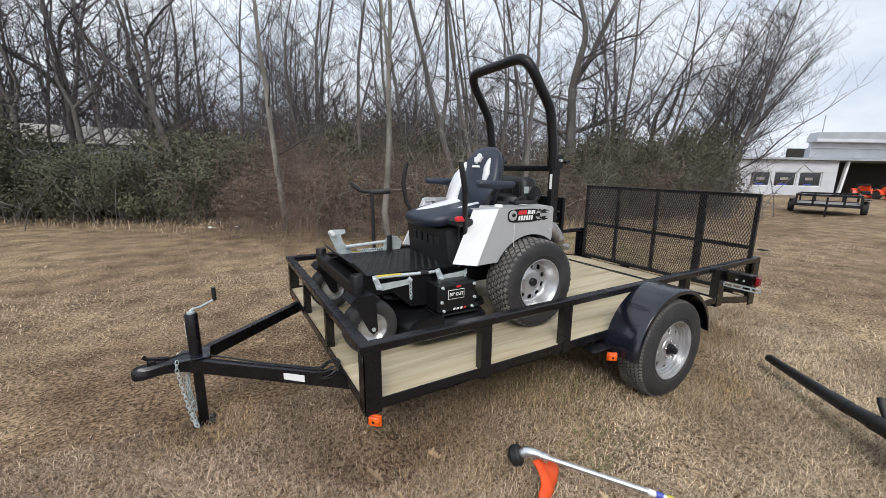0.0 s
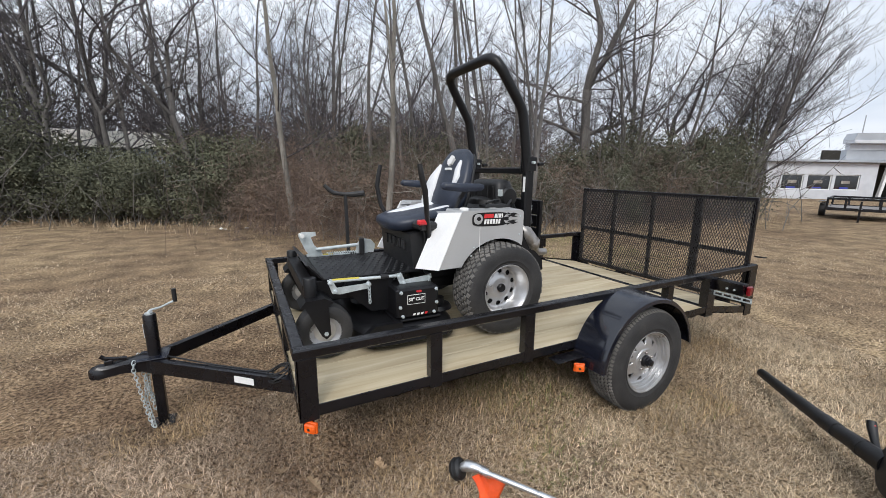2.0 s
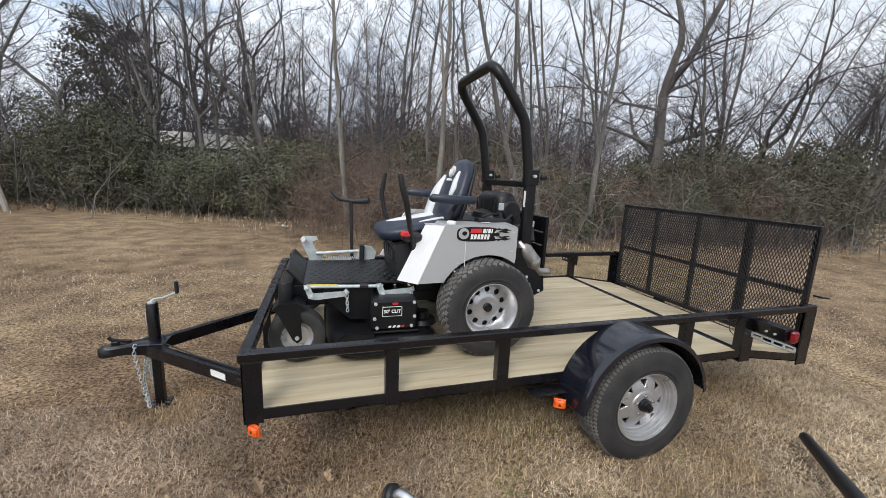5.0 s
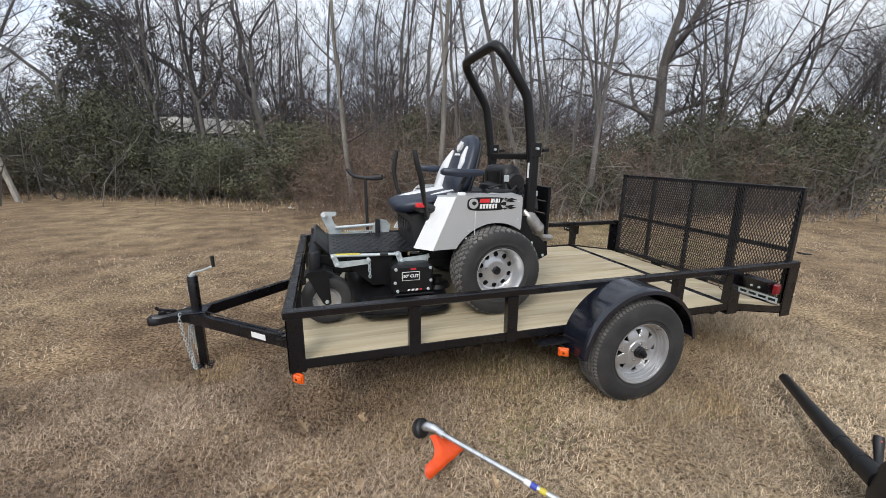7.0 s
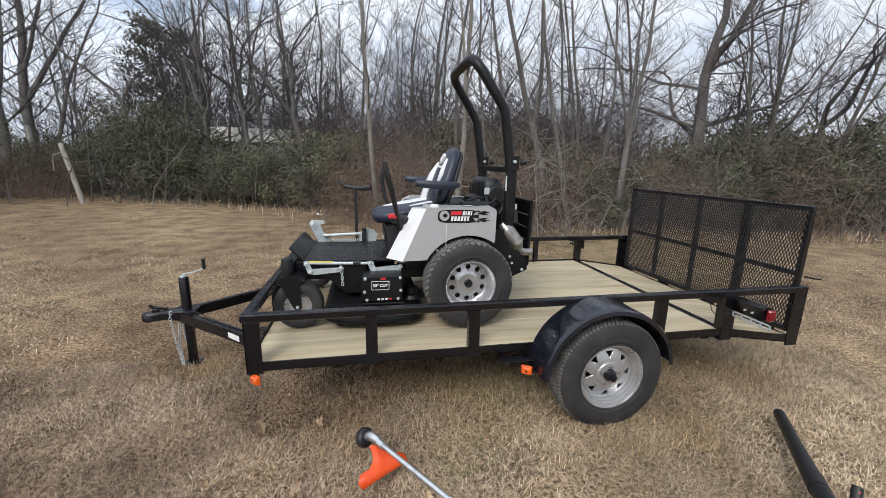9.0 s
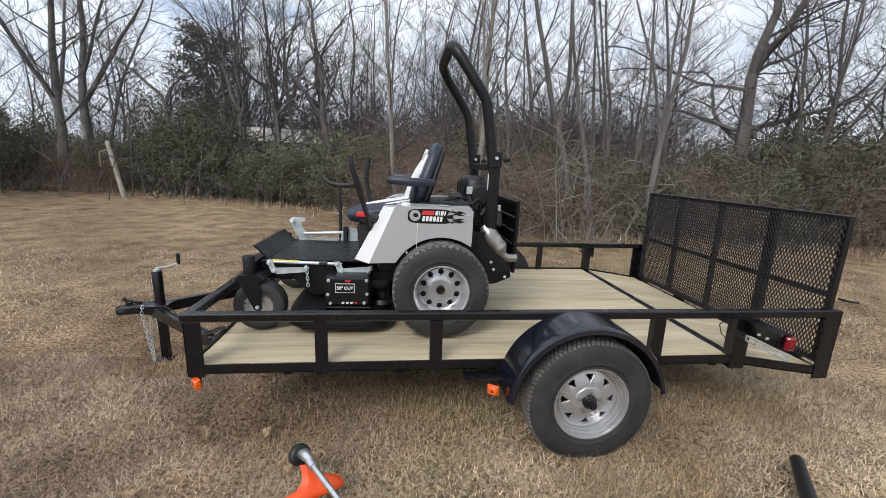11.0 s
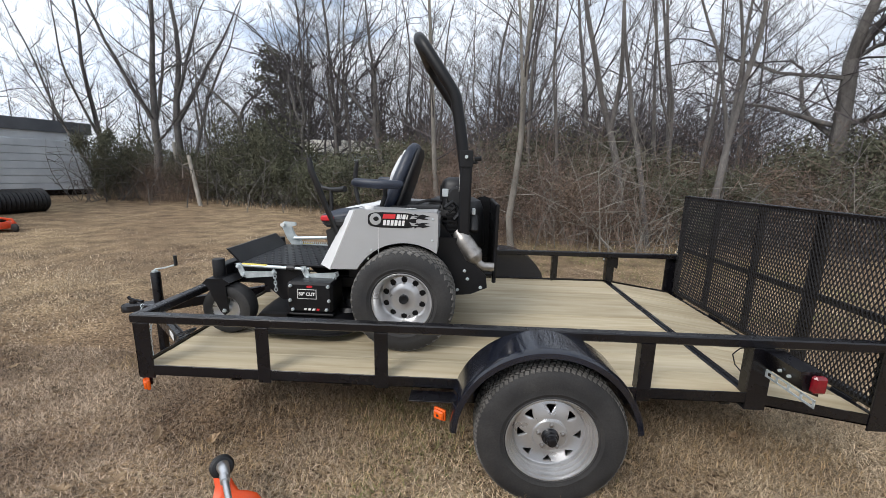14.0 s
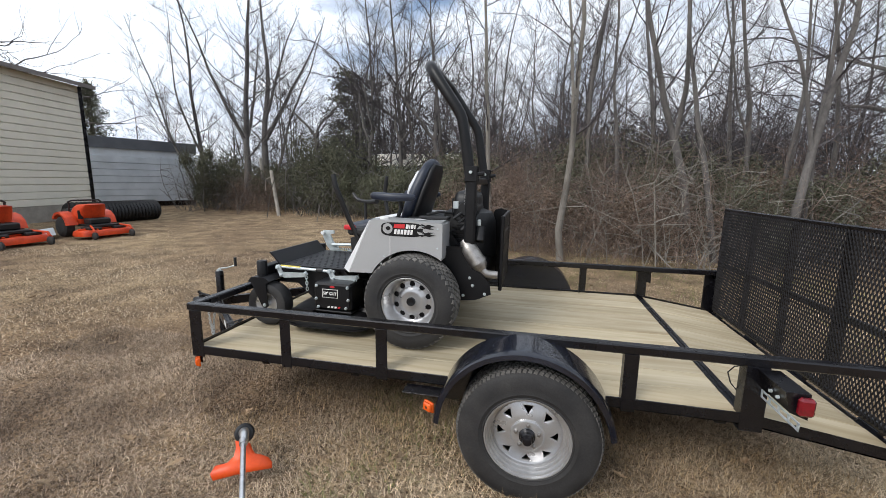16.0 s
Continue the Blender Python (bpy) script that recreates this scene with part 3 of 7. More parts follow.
for far in (0, 1):
    ya, yb = (0.0, 0.05) if not far else (TW - 0.05, TW)
    fy = lambda y: TW - y if far else y
    span = lambda a, b: (min(fy(a), fy(b)), max(fy(a), fy(b)))
    part("top_rail", G().box(-0.012, TL + 0.02, *span(-0.006, 0.046), RB, RT, 0.006), M_STEEL, trailer)
    part("bottom_rail", G().box(0.0, DOVE, *span(0.0, 0.007), LB, LT, 0.002).box(0.0, DOVE, *span(0.0, 0.055), LB, LB + 0.007, 0.002), M_STEEL, trailer)
    g = G()
    for y in (span(0.0, 0.007), span(0.0, 0.055)):
        lo, hi = (LB, LT) if y[1] - y[0] < 0.02 else (LB, LB + 0.007)
        d = sag(TL)
        g.add([(DOVE, y[0], lo), (TL, y[0], lo + d), (TL, y[1], lo + d), (DOVE, y[1], lo), (DOVE, y[0], hi), (TL, y[0], hi + d), (TL, y[1], hi + d), (DOVE, y[1], hi)],
              [(0, 3, 2, 1), (4, 5, 6, 7), (0, 1, 5, 4), (1, 2, 6, 5), (2, 3, 7, 6), (3, 0, 4, 7)])
    part("tail_rail", g, M_STEEL, trailer)
    # corner post of angle iron, lighter posts between, broad posts at the tail
    part("post", G().box(0.0, 0.085, *span(-0.002, 0.006), 0.392, RB, 0.002).box(0.0, 0.008, *span(-0.002, 0.07), 0.392, RB, 0.002), M_STEEL, trailer)
    for x0, x1, w in ((0.637, 0.703, 0.05), (1.237, 1.304, 0.05), (2.512, 2.577, 0.05), (3.02, 3.115, 0.062)):
        zb = LB - 0.012 if x0 < 3 else LB - 0.03
        part("post", G().box(x0, x1, *span(-0.003, 0.004), zb, RB, 0.0015).box(x0, x0 + 0.008, *span(0.002, w), zb, RB, 0.002), M_STEEL, trailer)
    part("post", G().box(3.592, 3.692, *span(-0.005, 0.005), 0.296, RB + 0.04, 0.002).box(3.684, 3.692, *span(-0.005, 0.07), 0.296, RB + 0.04, 0.002), M_STEEL, trailer)
    # round fender with its backing plate and rolled lip
    cx, cz, R = 2.045, 0.315, 0.425
    g = G()
    steps = 30
    ring = [(R, -0.002), (R, -0.05), (R, -0.12), (R, -0.19), (R - 0.002, -0.222), (R - 0.008, -0.232), (R - 0.03, -0.236), (R - 0.032, -0.231), (R - 0.012, -0.226), (R - 0.006, -0.18), (R - 0.006, -0.002)]
    for i in range(steps + 1):
        a = radians(8 + (177 - 8) * i / steps)
        g.v += [(cx + r * math.cos(a), fy(y), cz + r * math.sin(a)) for r, y in ring]
    k = len(ring)
    for i in range(steps):
        for j in range(k):
            a, b = i * k + j, i * k + (j + 1) % k
            g.f.append((a, b, b + k, a + k))
    g.f += [tuple(range(k)), tuple(steps * k + j for j in range(k))[::-1]]
    part("fender", g, M_FEND, trailer, "glossy black rounded fender", smooth=35)
    part("fender_plate", G().prism(arc(cx, cz, R - 0.004, 8, 177, 24), *span(-0.004, -0.0005)), M_FEND, trailer)
    part("fender_bracket", G().box(1.42, 1.66, *span(-0.09, 0.0), 0.388, 0.394, 0.001), M_STEEL, trailer)
    # orange side markers under the corner and ahead of the fender
    for mx, my, mz, turn in ((0.045, -0.004, 0.364, 45), (1.572, -0.105, 0.342, 32)):
        at = Matrix.Translation((mx, fy(my), mz)) @ Matrix.Rotation(radians(-turn if not far else 180 + turn), 4, "Z")
        mk = part("side_marker", G().box(-0.028, 0.028, -0.020, 0.0, -0.023, 0.023, 0.007).box(-0.032, 0.032, -0.006, 0.008, -0.027, 0.027, 0.003), M_ORANGE, trailer, "small orange marker lamp", at=at)
        part("screw", G().box(-0.006, 0.006, -0.0225, -0.0195, -0.006, 0.006, 0.001), M_STEEL, mk)
    part("marker_tab", G().box(0.012, 0.06, *span(0.006, 0.012), 0.35, 0.41, 0.001), M_STEEL, trailer)
    # tail lamp on an outrigger box
    tb = part("lamp_box", G().prism([(3.062, 0.685), (3.15, 0.685), (3.15, 0.575), (3.085, 0.60)], *span(-0.205, 0.0)), M_STEEL, trailer, "black boxed lamp bracket")
    part("tail_lamp", G().box(3.100, 3.156, *span(-0.236, -0.2055), 0.600, 0.676, 0.010), M_RED, tb, "square red tail lamp", smooth=30)
    for yy in (-0.10, -0.15):
        part("bolt", G().lathe([(0, -0.006), (0.007, -0.006), (0.008, 0.004)], 8, Matrix.Translation((3.068, fy(yy), 0.635)) @ Matrix.Rotation(radians(-90), 4, "Z")), M_ZINC, tb)
    trailer_wheel(trailer, Matrix.Translation((2.075, fy(-0.112), 0.306)) @ (Matrix.Rotation(math.pi, 4, "Z") if far else Matrix.Identity(4)))
    part("leaf_spring", G().tube([(1.72, fy(0.045), 0.37), (1.9, fy(0.045), 0.315), (2.075, fy(0.045), 0.295), (2.25, fy(0.045), 0.315), (2.43, fy(0.045), 0.37)], 0.024, 4), M_STEEL, trailer)

# slotted number-plate bracket, bare zinc, hanging below the near lamp box
g = G()
for z in (0.555, 0.583):
    g.box(3.086, 3.090, -0.265, -0.005, z, z + 0.010, 0.001)
for y in (-0.265, -0.205, -0.14, -0.075, -0.015):
    g.box(3.086, 3.0905, y, y + 0.012, 0.556, 0.592, 0.001)
part("plate_bracket", g, M_ZINC, trailer, "slotted zinc plate bracket")

# bed: front rails, posts, cross members, planks and cross strip
part("top_rail", G().box(-0.012, 0.044, 0.047, TW - 0.047, RB, RT - 0.001, 0.006), M_STEEL, trailer)
part("bottom_rail", G().box(0.0, 0.007, 0.008, TW - 0.008, LB, LT, 0.002).box(0.008, 0.055, 0.056, TW - 0.056, LB, LB + 0.007, 0.002), M_STEEL, trailer)
for y in (0.66, 1.30):
    part("post", G().box(-0.001, 0.006, y, y + 0.05, LB, RB, 0.0015).box(0.002, 0.045, y, y + 0.007, LB, RB, 0.0015), M_STEEL, trailer)
for x in (0.45, 1.05, 1.65, 2.35, 2.95):
    part("cross_member", G().box(x, x + 0.05, 0.06, TW - 0.06, 0.362, 0.407, 0.003), M_STEEL, trailer)
part("axle", G().tube([(2.075, -0.05, 0.306), (2.075, TW + 0.05, 0.306)], 0.03, 10), M_STEEL, trailer)
NP = 10
pw = (TW - 0.02) / NP
for i in range(NP):
    y0 = 0.010 + i * pw + 0.0015
    part("plank", G().box(0.010, 3.03, y0, y0 + pw - 0.003, DK - 0.036, DK + random.uniform(-0.0015, 0.0015), 0.004), M_WOOD, trailer)
    t = G().box(0.0, 0.565, y0, y0 + pw - 0.003, -0.036, random.uniform(-0.0015, 0.0015), 0.004)
    part("plank", t, M_WOOD, trailer, at=Matrix.Translation((3.085, 0, DK - 0.006)) @ Matrix.Rotation(math.atan2(DROP, TL - DOVE), 4, "Y"))
part("cross_strip", G().box(3.032, 3.083, 0.010, TW - 0.010, DK - 0.03, DK + 0.004, 0.004).box(3.052, 3.058, 0.010, TW - 0.010, DK, DK + 0.010, 0.002), M_STEEL, trailer, "black steel strip across the deck")
part("tail_bar", G().box(TL - 0.03, TL + 0.006, 0.06, TW - 0.06, DK - DROP - 0.05, DK - DROP + 0.004, 0.003), M_STEEL, trailer)

# ramp gate with expanded metal
GX, GB, GT, GY0, GY1 = 3.678, 0.372, 1.292, 0.055, 1.945
gate = part("ramp_gate", G().box(GX - 0.018, GX + 0.018, GY0, GY1, GT - 0.036, GT, 0.004).box(GX - 0.018, GX + 0.018, GY0, GY1, GB, GB + 0.036, 0.004), M_STEEL, trailer, "upright black ramp gate of expanded metal")
for i, y in enumerate((GY0, 0.51, 0.98, 1.455, GY1 - 0.036)):
    part("gate_upright", G().box(GX - 0.017, GX + 0.019, y - (0.016 if i == 1 else 0), y + 0.034 + (0.02 if i == 1 else 0), GB + 0.036, GT - 0.036, 0.004), M_STEEL, gate)
part("gate_crossbar", G().box(GX - 0.015, GX + 0.017, GY0 + 0.036, GY1 - 0.036, 0.79, 0.826, 0.004), M_STEEL, gate)
g = G()
SW, LW, th = 0.0114, 0.0505, 0.0013
cols = int((GY1 - GY0 - 0.03) / SW)
rows = int((GT - GB - 0.03) / (LW / 2))
for i in range(cols + 1):
    y = GY0 + 0.015 + i * SW
    pts = []
    for j in range(rows + 1):
        z = GB + 0.015 + j * LW / 2
        s = 1 if (j % 2) else -1
        pts.append((GX - 0.023, y + s * SW / 2 * (1 if i % 2 else -1), z))
    for a, b in zip(pts, pts[1:]):
        w = 0.0019
        vs = [(a[0] + th, a[1] - w, a[2]), (a[0] - th, a[1] + w, a[2]), (b[0] - th, b[1] + w, b[2]), (b[0] + th, b[1] - w, b[2])]
        vs2 = [(x + 0.0030, yy, z) for x, yy, z in vs]
        g.add(vs + vs2, [(0, 1, 2, 3), (7, 6, 5, 4), (0, 3, 7, 4), (1, 5, 6, 2)])
part("expanded_metal", g, M_MESH, gate, "black diamond expanded metal sheet")
for y in (0.16, 0.7, 1.25, 1.8):
    part("hinge", G().tube([(GX, y, GB - 0.012), (GX, y + 0.12, GB - 0.012)], 0.016, 8), M_STEEL, gate)
part("latch_pin", G().tube([(GX + 0.0, 0.03, 0.80), (GX + 0.01, -0.02, 0.80), (GX + 0.065, -0.03, 0.795)], 0.006, 6), M_STEEL, gate)

# tongue: two channels meeting at the coupler
TY, TX, TZ0, TZ1 = 0.972, -0.70, 0.358, 0.432
for y0 in (0.30, TW - 0.34):
    d = Vector((TX, TY - y0 - 0.02, 0)).normalized()
    nn = Vector((-d.y, d.x, 0)) * 0.022
    a, b = Vector((0.05, y0 + 0.02, 0)) - d * 0.02, Vector((TX - 0.02, TY + (-0.015 if y0 < 1 else 0.015), 0))
    q = [a - nn, b - nn, b + nn, a + nn]
    g = G().add([(p.x, p.y, TZ0) for p in q] + [(p.x, p.y, TZ1) for p in q], [(0, 3, 2, 1), (4, 5, 6, 7), (0, 1, 5, 4), (1, 2, 6, 5), (2, 3, 7, 6), (3, 0, 4, 7)])
    beam = part("tongue_beam", g, M_STEEL, trailer)
    if y0 < 1:
        p, side = a.lerp(b, 0.36), (-1 if nn.y > 0 else 1)
        an = math.atan2(d.y, d.x)
        part("sticker", G().box(-0.085, 0.085, -0.0012, 0.0012, -0.019, 0.019, 0.0004), M_LABELW, beam, "white printed sticker",
             at=Matrix.Translation((p.x + nn.x * side * 1.05, p.y + nn.y * side * 1.05, (TZ0 + TZ1) / 2)) @ Matrix.Rotation(an, 4, "Z"))
g = G()
rings = []
for x, w, z0, z1 in ((-0.62, 0.06, 0.37, 0.44), (-0.74, 0.052, 0.37, 0.445), (-0.82, 0.038, 0.372, 0.435), (-0.88, 0.036, 0.365, 0.425), (-0.93, 0.036, 0.358, 0.425), (-0.96, 0.028, 0.36, 0.418), (-0.972, 0.015, 0.368, 0.408)):
    rings.append([(x, TY - w, z0), (x, TY - w, z1 - 0.015), (x, TY - w * 0.6, z1), (x, TY + w * 0.6, z1), (x, TY + w, z1 - 0.015), (x, TY + w, z0)])
coupler = part("coupler", g.loft(rings), M_STEEL, trailer, "black pressed steel ball coupler", smooth=40)
part("latch", G().tube([(-0.80, TY, 0.445), (-0.86, TY, 0.452), (-0.90, TY, 0.462), (-0.915, TY, 0.478)], 0.012, 6).box(-0.90, -0.86, TY - 0.016, TY + 0.016, 0.42, 0.452, 0.004), M_STEEL, coupler, "black coupler latch lever")
part("jack_plate", G().box(-0.75, -0.60, TY - 0.075, TY + 0.075, 0.433, 0.441, 0.003), M_FEND, trailer)
jack = part("jack", G().lathe([(0, 0.0), (0.033, 0.0), (0.033, 0.245), (0.030, 0.252), (0, 0.252)], 20, Matrix.Translation((-0.672, TY + 0.004, 0.432)) @ Matrix.Rotation(radians(90), 4, "X") @ Matrix.Scale(1, 4)), M_STEEL, trailer, "black tongue jack", smooth=40)
part("jack_leg", G().box(-0.697, -0.647, TY - 0.021, TY + 0.029, 0.005, 0.46, 0.004).box(-0.73, -0.614, TY - 0.05, TY + 0.058, 0.0, 0.012, 0.003), M_STEEL, jack)
part("jack_crank", G().tube([(-0.672, TY, 0.682), (-0.672, TY, 0.70), (-0.664, TY + 0.006, 0.706), (-0.62, TY + 0.03, 0.708), (-0.575, TY + 0.055, 0.722), (-0.552, TY + 0.068, 0.728)], 0.006, 7).lathe([(0, -0.01), (0.02, -0.01), (0.02, 0.004), (0, 0.004)], 12, Matrix.Translation((-0.672, TY, 0.69)) @ Matrix.Rotation(radians(90), 4, "X")), M_ZINC, jack, "zinc crank arm", smooth=40)
part("jack_grip", G().tube([(-0.552, TY + 0.068, 0.722), (-0.552, TY + 0.068, 0.80)], 0.0125, 10), M_PLASTIC, jack, "black crank grip", smooth=40)
part("sticker", G().box(-0.7065, -0.7045, TY - 0.01, TY + 0.012, 0.55, 0.63, 0.0004), M_LABELW, jack)


def chain(g, pts, link=0.03, r=0.0027):
    """Links strung along a line of points."""
    pts = [Vector(p) for p in pts]
    run = [0.0]
    for a, b in zip(pts, pts[1:]):
        run.append(run[-1] + (b - a).length)
    n, step, flip = int(run[-1] / (link * 0.74)), link * 0.74, 0
    for i in range(n):
        s = (i + 0.5) * step
        k = max(j for j in range(len(run) - 1) if run[j] <= s)
        d = (pts[k + 1] - pts[k]).normalized()
        c = pts[k] + d * (s - run[k])
        u = d.orthogonal().normalized()
        u = Matrix.Rotation(radians(90 * (i % 2) + 20), 3, d) @ u
        loop = [c + d * (link / 2 * math.cos(q)) * (1.0) + u * (link * 0.3 * math.sin(q)) for q in (2 * math.pi * j / 8 for j in range(8))]
        g.tube(loop + [loop[0]], r, 4, caps=False)
    return g


for s in (-1, 1):
    part("safety_chain", chain(G(), [(-0.76, TY + s * 0.05, 0.44), (-0.765, TY + s * 0.066, 0.40), (-0.74, TY + s * 0.07, 0.2), (-0.72, TY + s * 0.07, 0.06), (-0.70, TY + s * 0.09, 0.035), (-0.73, TY + s * 0.05, 0.2), (-0.72, TY + s * 0.03, 0.34)]), M_ZINC, trailer, "bright zinc safety chain")
wire = []
for i in range(40):
    a = i * 0.55
    wire.append((-0.06 + 0.05 * math.cos(a) + 0.002 * i / 4, 0.42 + 0.05 * math.sin(a), 0.44 + 0.025 * math.sin(a * 0.37) + 0.02 * math.cos(a)))
part("wiring_loom", G().tube(wire + [(-0.12, 0.48, 0.44), (-0.35, 0.67, 0.44), (-0.6, 0.9, 0.445)], 0.0045, 5), M_PLASTIC, trailer, "coiled black wiring")
part("wire", G().tube([(3.03, 0.02, 0.69), (3.0, 0.06, 0.66), (2.985, 0.08, 0.62), (3.0, 0.075, 0.57), (3.025, 0.06, 0.54)], 0.003, 5), M_PLASTIC, trailer)


# ---- zero-turn mower on the deck ----
MX, MY, MZ = 1.315, 0.925, 0.462
mower = thing("zero_turn_mower", pose(MX, MY, MZ), "grey and black zero-turn mower parked on the trailer deck", "mower")
TO_M = Matrix.Translation((-MX, -MY, -MZ))


def mpart(name, g, material, label="", smooth=None, parent=None):
    """A part given in world places, hung under the mower."""
    g.v = [tuple(TO_M @ Vector(p)) for p in g.v]
    return part(name, g, material, parent or mower, label, smooth)


def rr(cx, cy, hx, hy, n=20, p=3.5):
    """A rounded rectangle as a list of pairs."""
    out = []
    for i in range(n):
        a = 2 * math.pi * i / n
        c, s = math.cos(a), math.sin(a)
        out.append((cx + hx * math.copysign(abs(c) ** (2 / p), c), cy + hy * math.copysign(abs(s) ** (2 / p), s)))
    return out


M_TYRE = tyre_mesh(0.298, 0.235, 0.165, [-0.098, -0.066, -0.033, 0.0, 0.033, 0.066, 0.098], 44, (0.0155, 0.0135), 0.006, 0.5)
M_RIMDISC = rim_mesh([(0.168, 0.09), (0.150, 0.05), (0.158, -0.08), (0.172, -0.104), (0.170, -0.110), (0.163, -0.106), (0.158, -0.088), (0.149, -0.080), (0.142, -0.020), (0.130, -0.008), (0.1255, -0.009), (0.119, -0.010), (0.112, -0.011), (0.105, -0.012), (0.0985, -0.013), (0.094, -0.014), (0.075, -0.030), (0.055, -0.030), (0.03, -0.030), (0, -0.030)],
                     {9: 2, 10: 3, 11: 4, 12: 4, 13: 4, 14: 2}, 16, 160)
M_HUBCAP = G().lathe([(0, -0.050), (0.022, -0.054), (0.027, -0.048), (0.028, -0.030)], 16).mesh("hub_cap", M_BLACK, 30)
M_DRUM = G().lathe([(0, 0.004), (0.13, 0.004), (0.14, 0.03), (0, 0.03)], 20).mesh("hub_plate", M_BLACK, 30)
C_TYRE = G().lathe([(0.085, -0.05), (0.10, -0.058), (0.130, -0.062), (0.150, -0.050), (0.157, -0.025), (0.158, 0.0), (0.157, 0.025), (0.150, 0.050), (0.130, 0.062), (0.10, 0.058), (0.085, 0.05)], 40).mesh("tyre", M_RUBBER, 40)
C_RIM = G().lathe([(0, -0.05), (0.022, -0.05), (0.024, -0.03), (0.06, -0.024), (0.075, -0.036), (0.088, -0.052), (0.092, -0.046), (0.08, 0), (0.092, 0.046), (0.088, 0.052), (0.06, 0.024), (0.024, 0.03), (0.022, 0.05), (0, 0.05)], 28).mesh("wheel", M_RIM, 35)

for s in (-1, 1):
    yy = lambda d: MY + s * d                                        # d: distance outward from the middle
    sp = lambda a, b: (min(yy(a), yy(b)), max(yy(a), yy(b)))
    face = Matrix.Rotation(math.pi, 4, "Z") if s > 0 else Matrix.Identity(4)
    w = part("rear_wheel", M_RIMDISC, None, mower, "silver wheel with round holes", at=TO_M @ Matrix.Translation((1.315, yy(0.518), 0.757)) @ face)
    ty = part("tyre", M_TYRE[0], None, w, "black turf tyre with block tread")
    part("tread", M_TYRE[1], None, ty)["kind"] = "stuff"
    part("hub_plate", M_DRUM, None, w)
    part("hub_cap", M_HUBCAP, None, w)
    # fuel pod: grey side with wheel arch, white raked front
    arch = arc(1.315, 0.757, 0.322, 56, 151, 14)
    pod = mpart("side_pod", G().prism([(0.878, 0.908), (1.028, 1.255), (1.036, 1.263), (1.488, 1.258), (1.500, 1.246), (1.500, 1.05)] + arch, *sp(0.30, 0.515)), M_GREY, "grey painted side pod with wheel arch")
    g = G()
    q = [(0.878, 0.515, 0.905), (1.028, 0.515, 1.2555), (0.952, 0.345, 1.238), (0.778, 0.385, 0.900)]
    off = (-0.006, 0.004, 0.002)
    g.add([(x, yy(d), z) for x, d, z in q] + [(x + off[0], yy(d + off[1]), z + off[2]) for x, d, z in q], [(0, 1, 2, 3), (7, 6, 5, 4), (0, 4, 5, 1), (1, 5, 6, 2), (2, 6, 7, 3), (3, 7, 4, 0)])
    mpart("front_panel", g, M_WHITE, "white raked front panel", parent=pod)
    mpart("pod_top", G().add([(1.028, yy(0.515), 1.2555), (1.49, yy(0.515), 1.2595), (1.49, yy(0.30), 1.268), (0.952, yy(0.30), 1.244), (0.952, yy(0.345), 1.239)], [(0, 1, 2, 3, 4)]).add([(0.778, yy(0.385), 0.90), (0.952, yy(0.345), 1.238), (0.99, yy(0.29), 1.24), (0.85, yy(0.29), 0.90)], [(0, 1, 2, 3)]), M_GREY, parent=pod)
    mpart("wheel_well", G().prism([(0.92, 0.78), (0.92, 1.20), (1.49, 1.20), (1.62, 1.02), (1.66, 0.80)], *sp(0.272, 0.296)), M_BLACK)
    mpart("seam", G().box(1.158, 1.161, *sp(0.5145, 0.5165), 1.00, 1.17, 0.0003), M_LABELW, parent=pod)
    for x, z in ((1.10, 0.98), (1.12, 1.03), (1.47, 1.22), (1.47, 1.10)):
        mpart("bolt", G().lathe([(0, -0.004), (0.006, -0.003), (0.007, 0.0)], 8, Matrix.Translation((x, yy(0.515), z)) @ face), M_ZINC, parent=pod)
    # maker's decal reduced to plain shapes
    dm = Matrix.Translation((1.272, yy(0.5155), 1.208)) @ face
    oval = [(x, z) for x, z in rr(-0.034, 0, 0.138, 0.044, 28, 4.0)]
    mpart("decal", G().prism(oval, -0.0015, 0.0, dm), M_BLACK, "black decal with red bar and white strokes", parent=pod)
    mpart("decal_disc", G().lathe([(0, -0.0026), (0.032, -0.0026), (0.034, -0.001)], 24, dm @ Matrix.Translation((-0.128, 0, 0.003))), M_GREY, parent=pod)
    mpart("decal_mark", G().prism(rr(0.004, 0.002, 0.017, 0.014, 9, 1.6), -0.0036, -0.0026, dm @ Matrix.Translation((-0.128, 0, 0.003))), M_BLACK, parent=pod)
    mpart("decal_bar", G().prism([(-0.088, 0.008), (-0.082, 0.034), (-0.012, 0.034), (-0.016, 0.008)], -0.0026, -0.001, dm), M_REDP, parent=pod)
    for x0, x1, z0, z1 in ((-0.008, 0.010, 0.008, 0.034), (0.014, 0.020, 0.008, 0.034), (0.025, 0.042, 0.008, 0.034), (0.047, 0.055, 0.008, 0.034), (-0.085, -0.070, -0.03, 0.0), (-0.064, -0.048, -0.03, 0.0), (-0.042, -0.026, -0.03, 0.0), (-0.020, -0.004, -0.03, 0.0), (0.002, 0.016, -0.03, 0.0), (0.022, 0.036, -0.03, 0.0)):
        mpart("decal_stroke", G().prism([(x0, z0), (x0 + 0.004, z1), (x1 + 0.004, z1), (x1, z0)], -0.0026, -0.001, dm), M_LABELW, parent=pod)
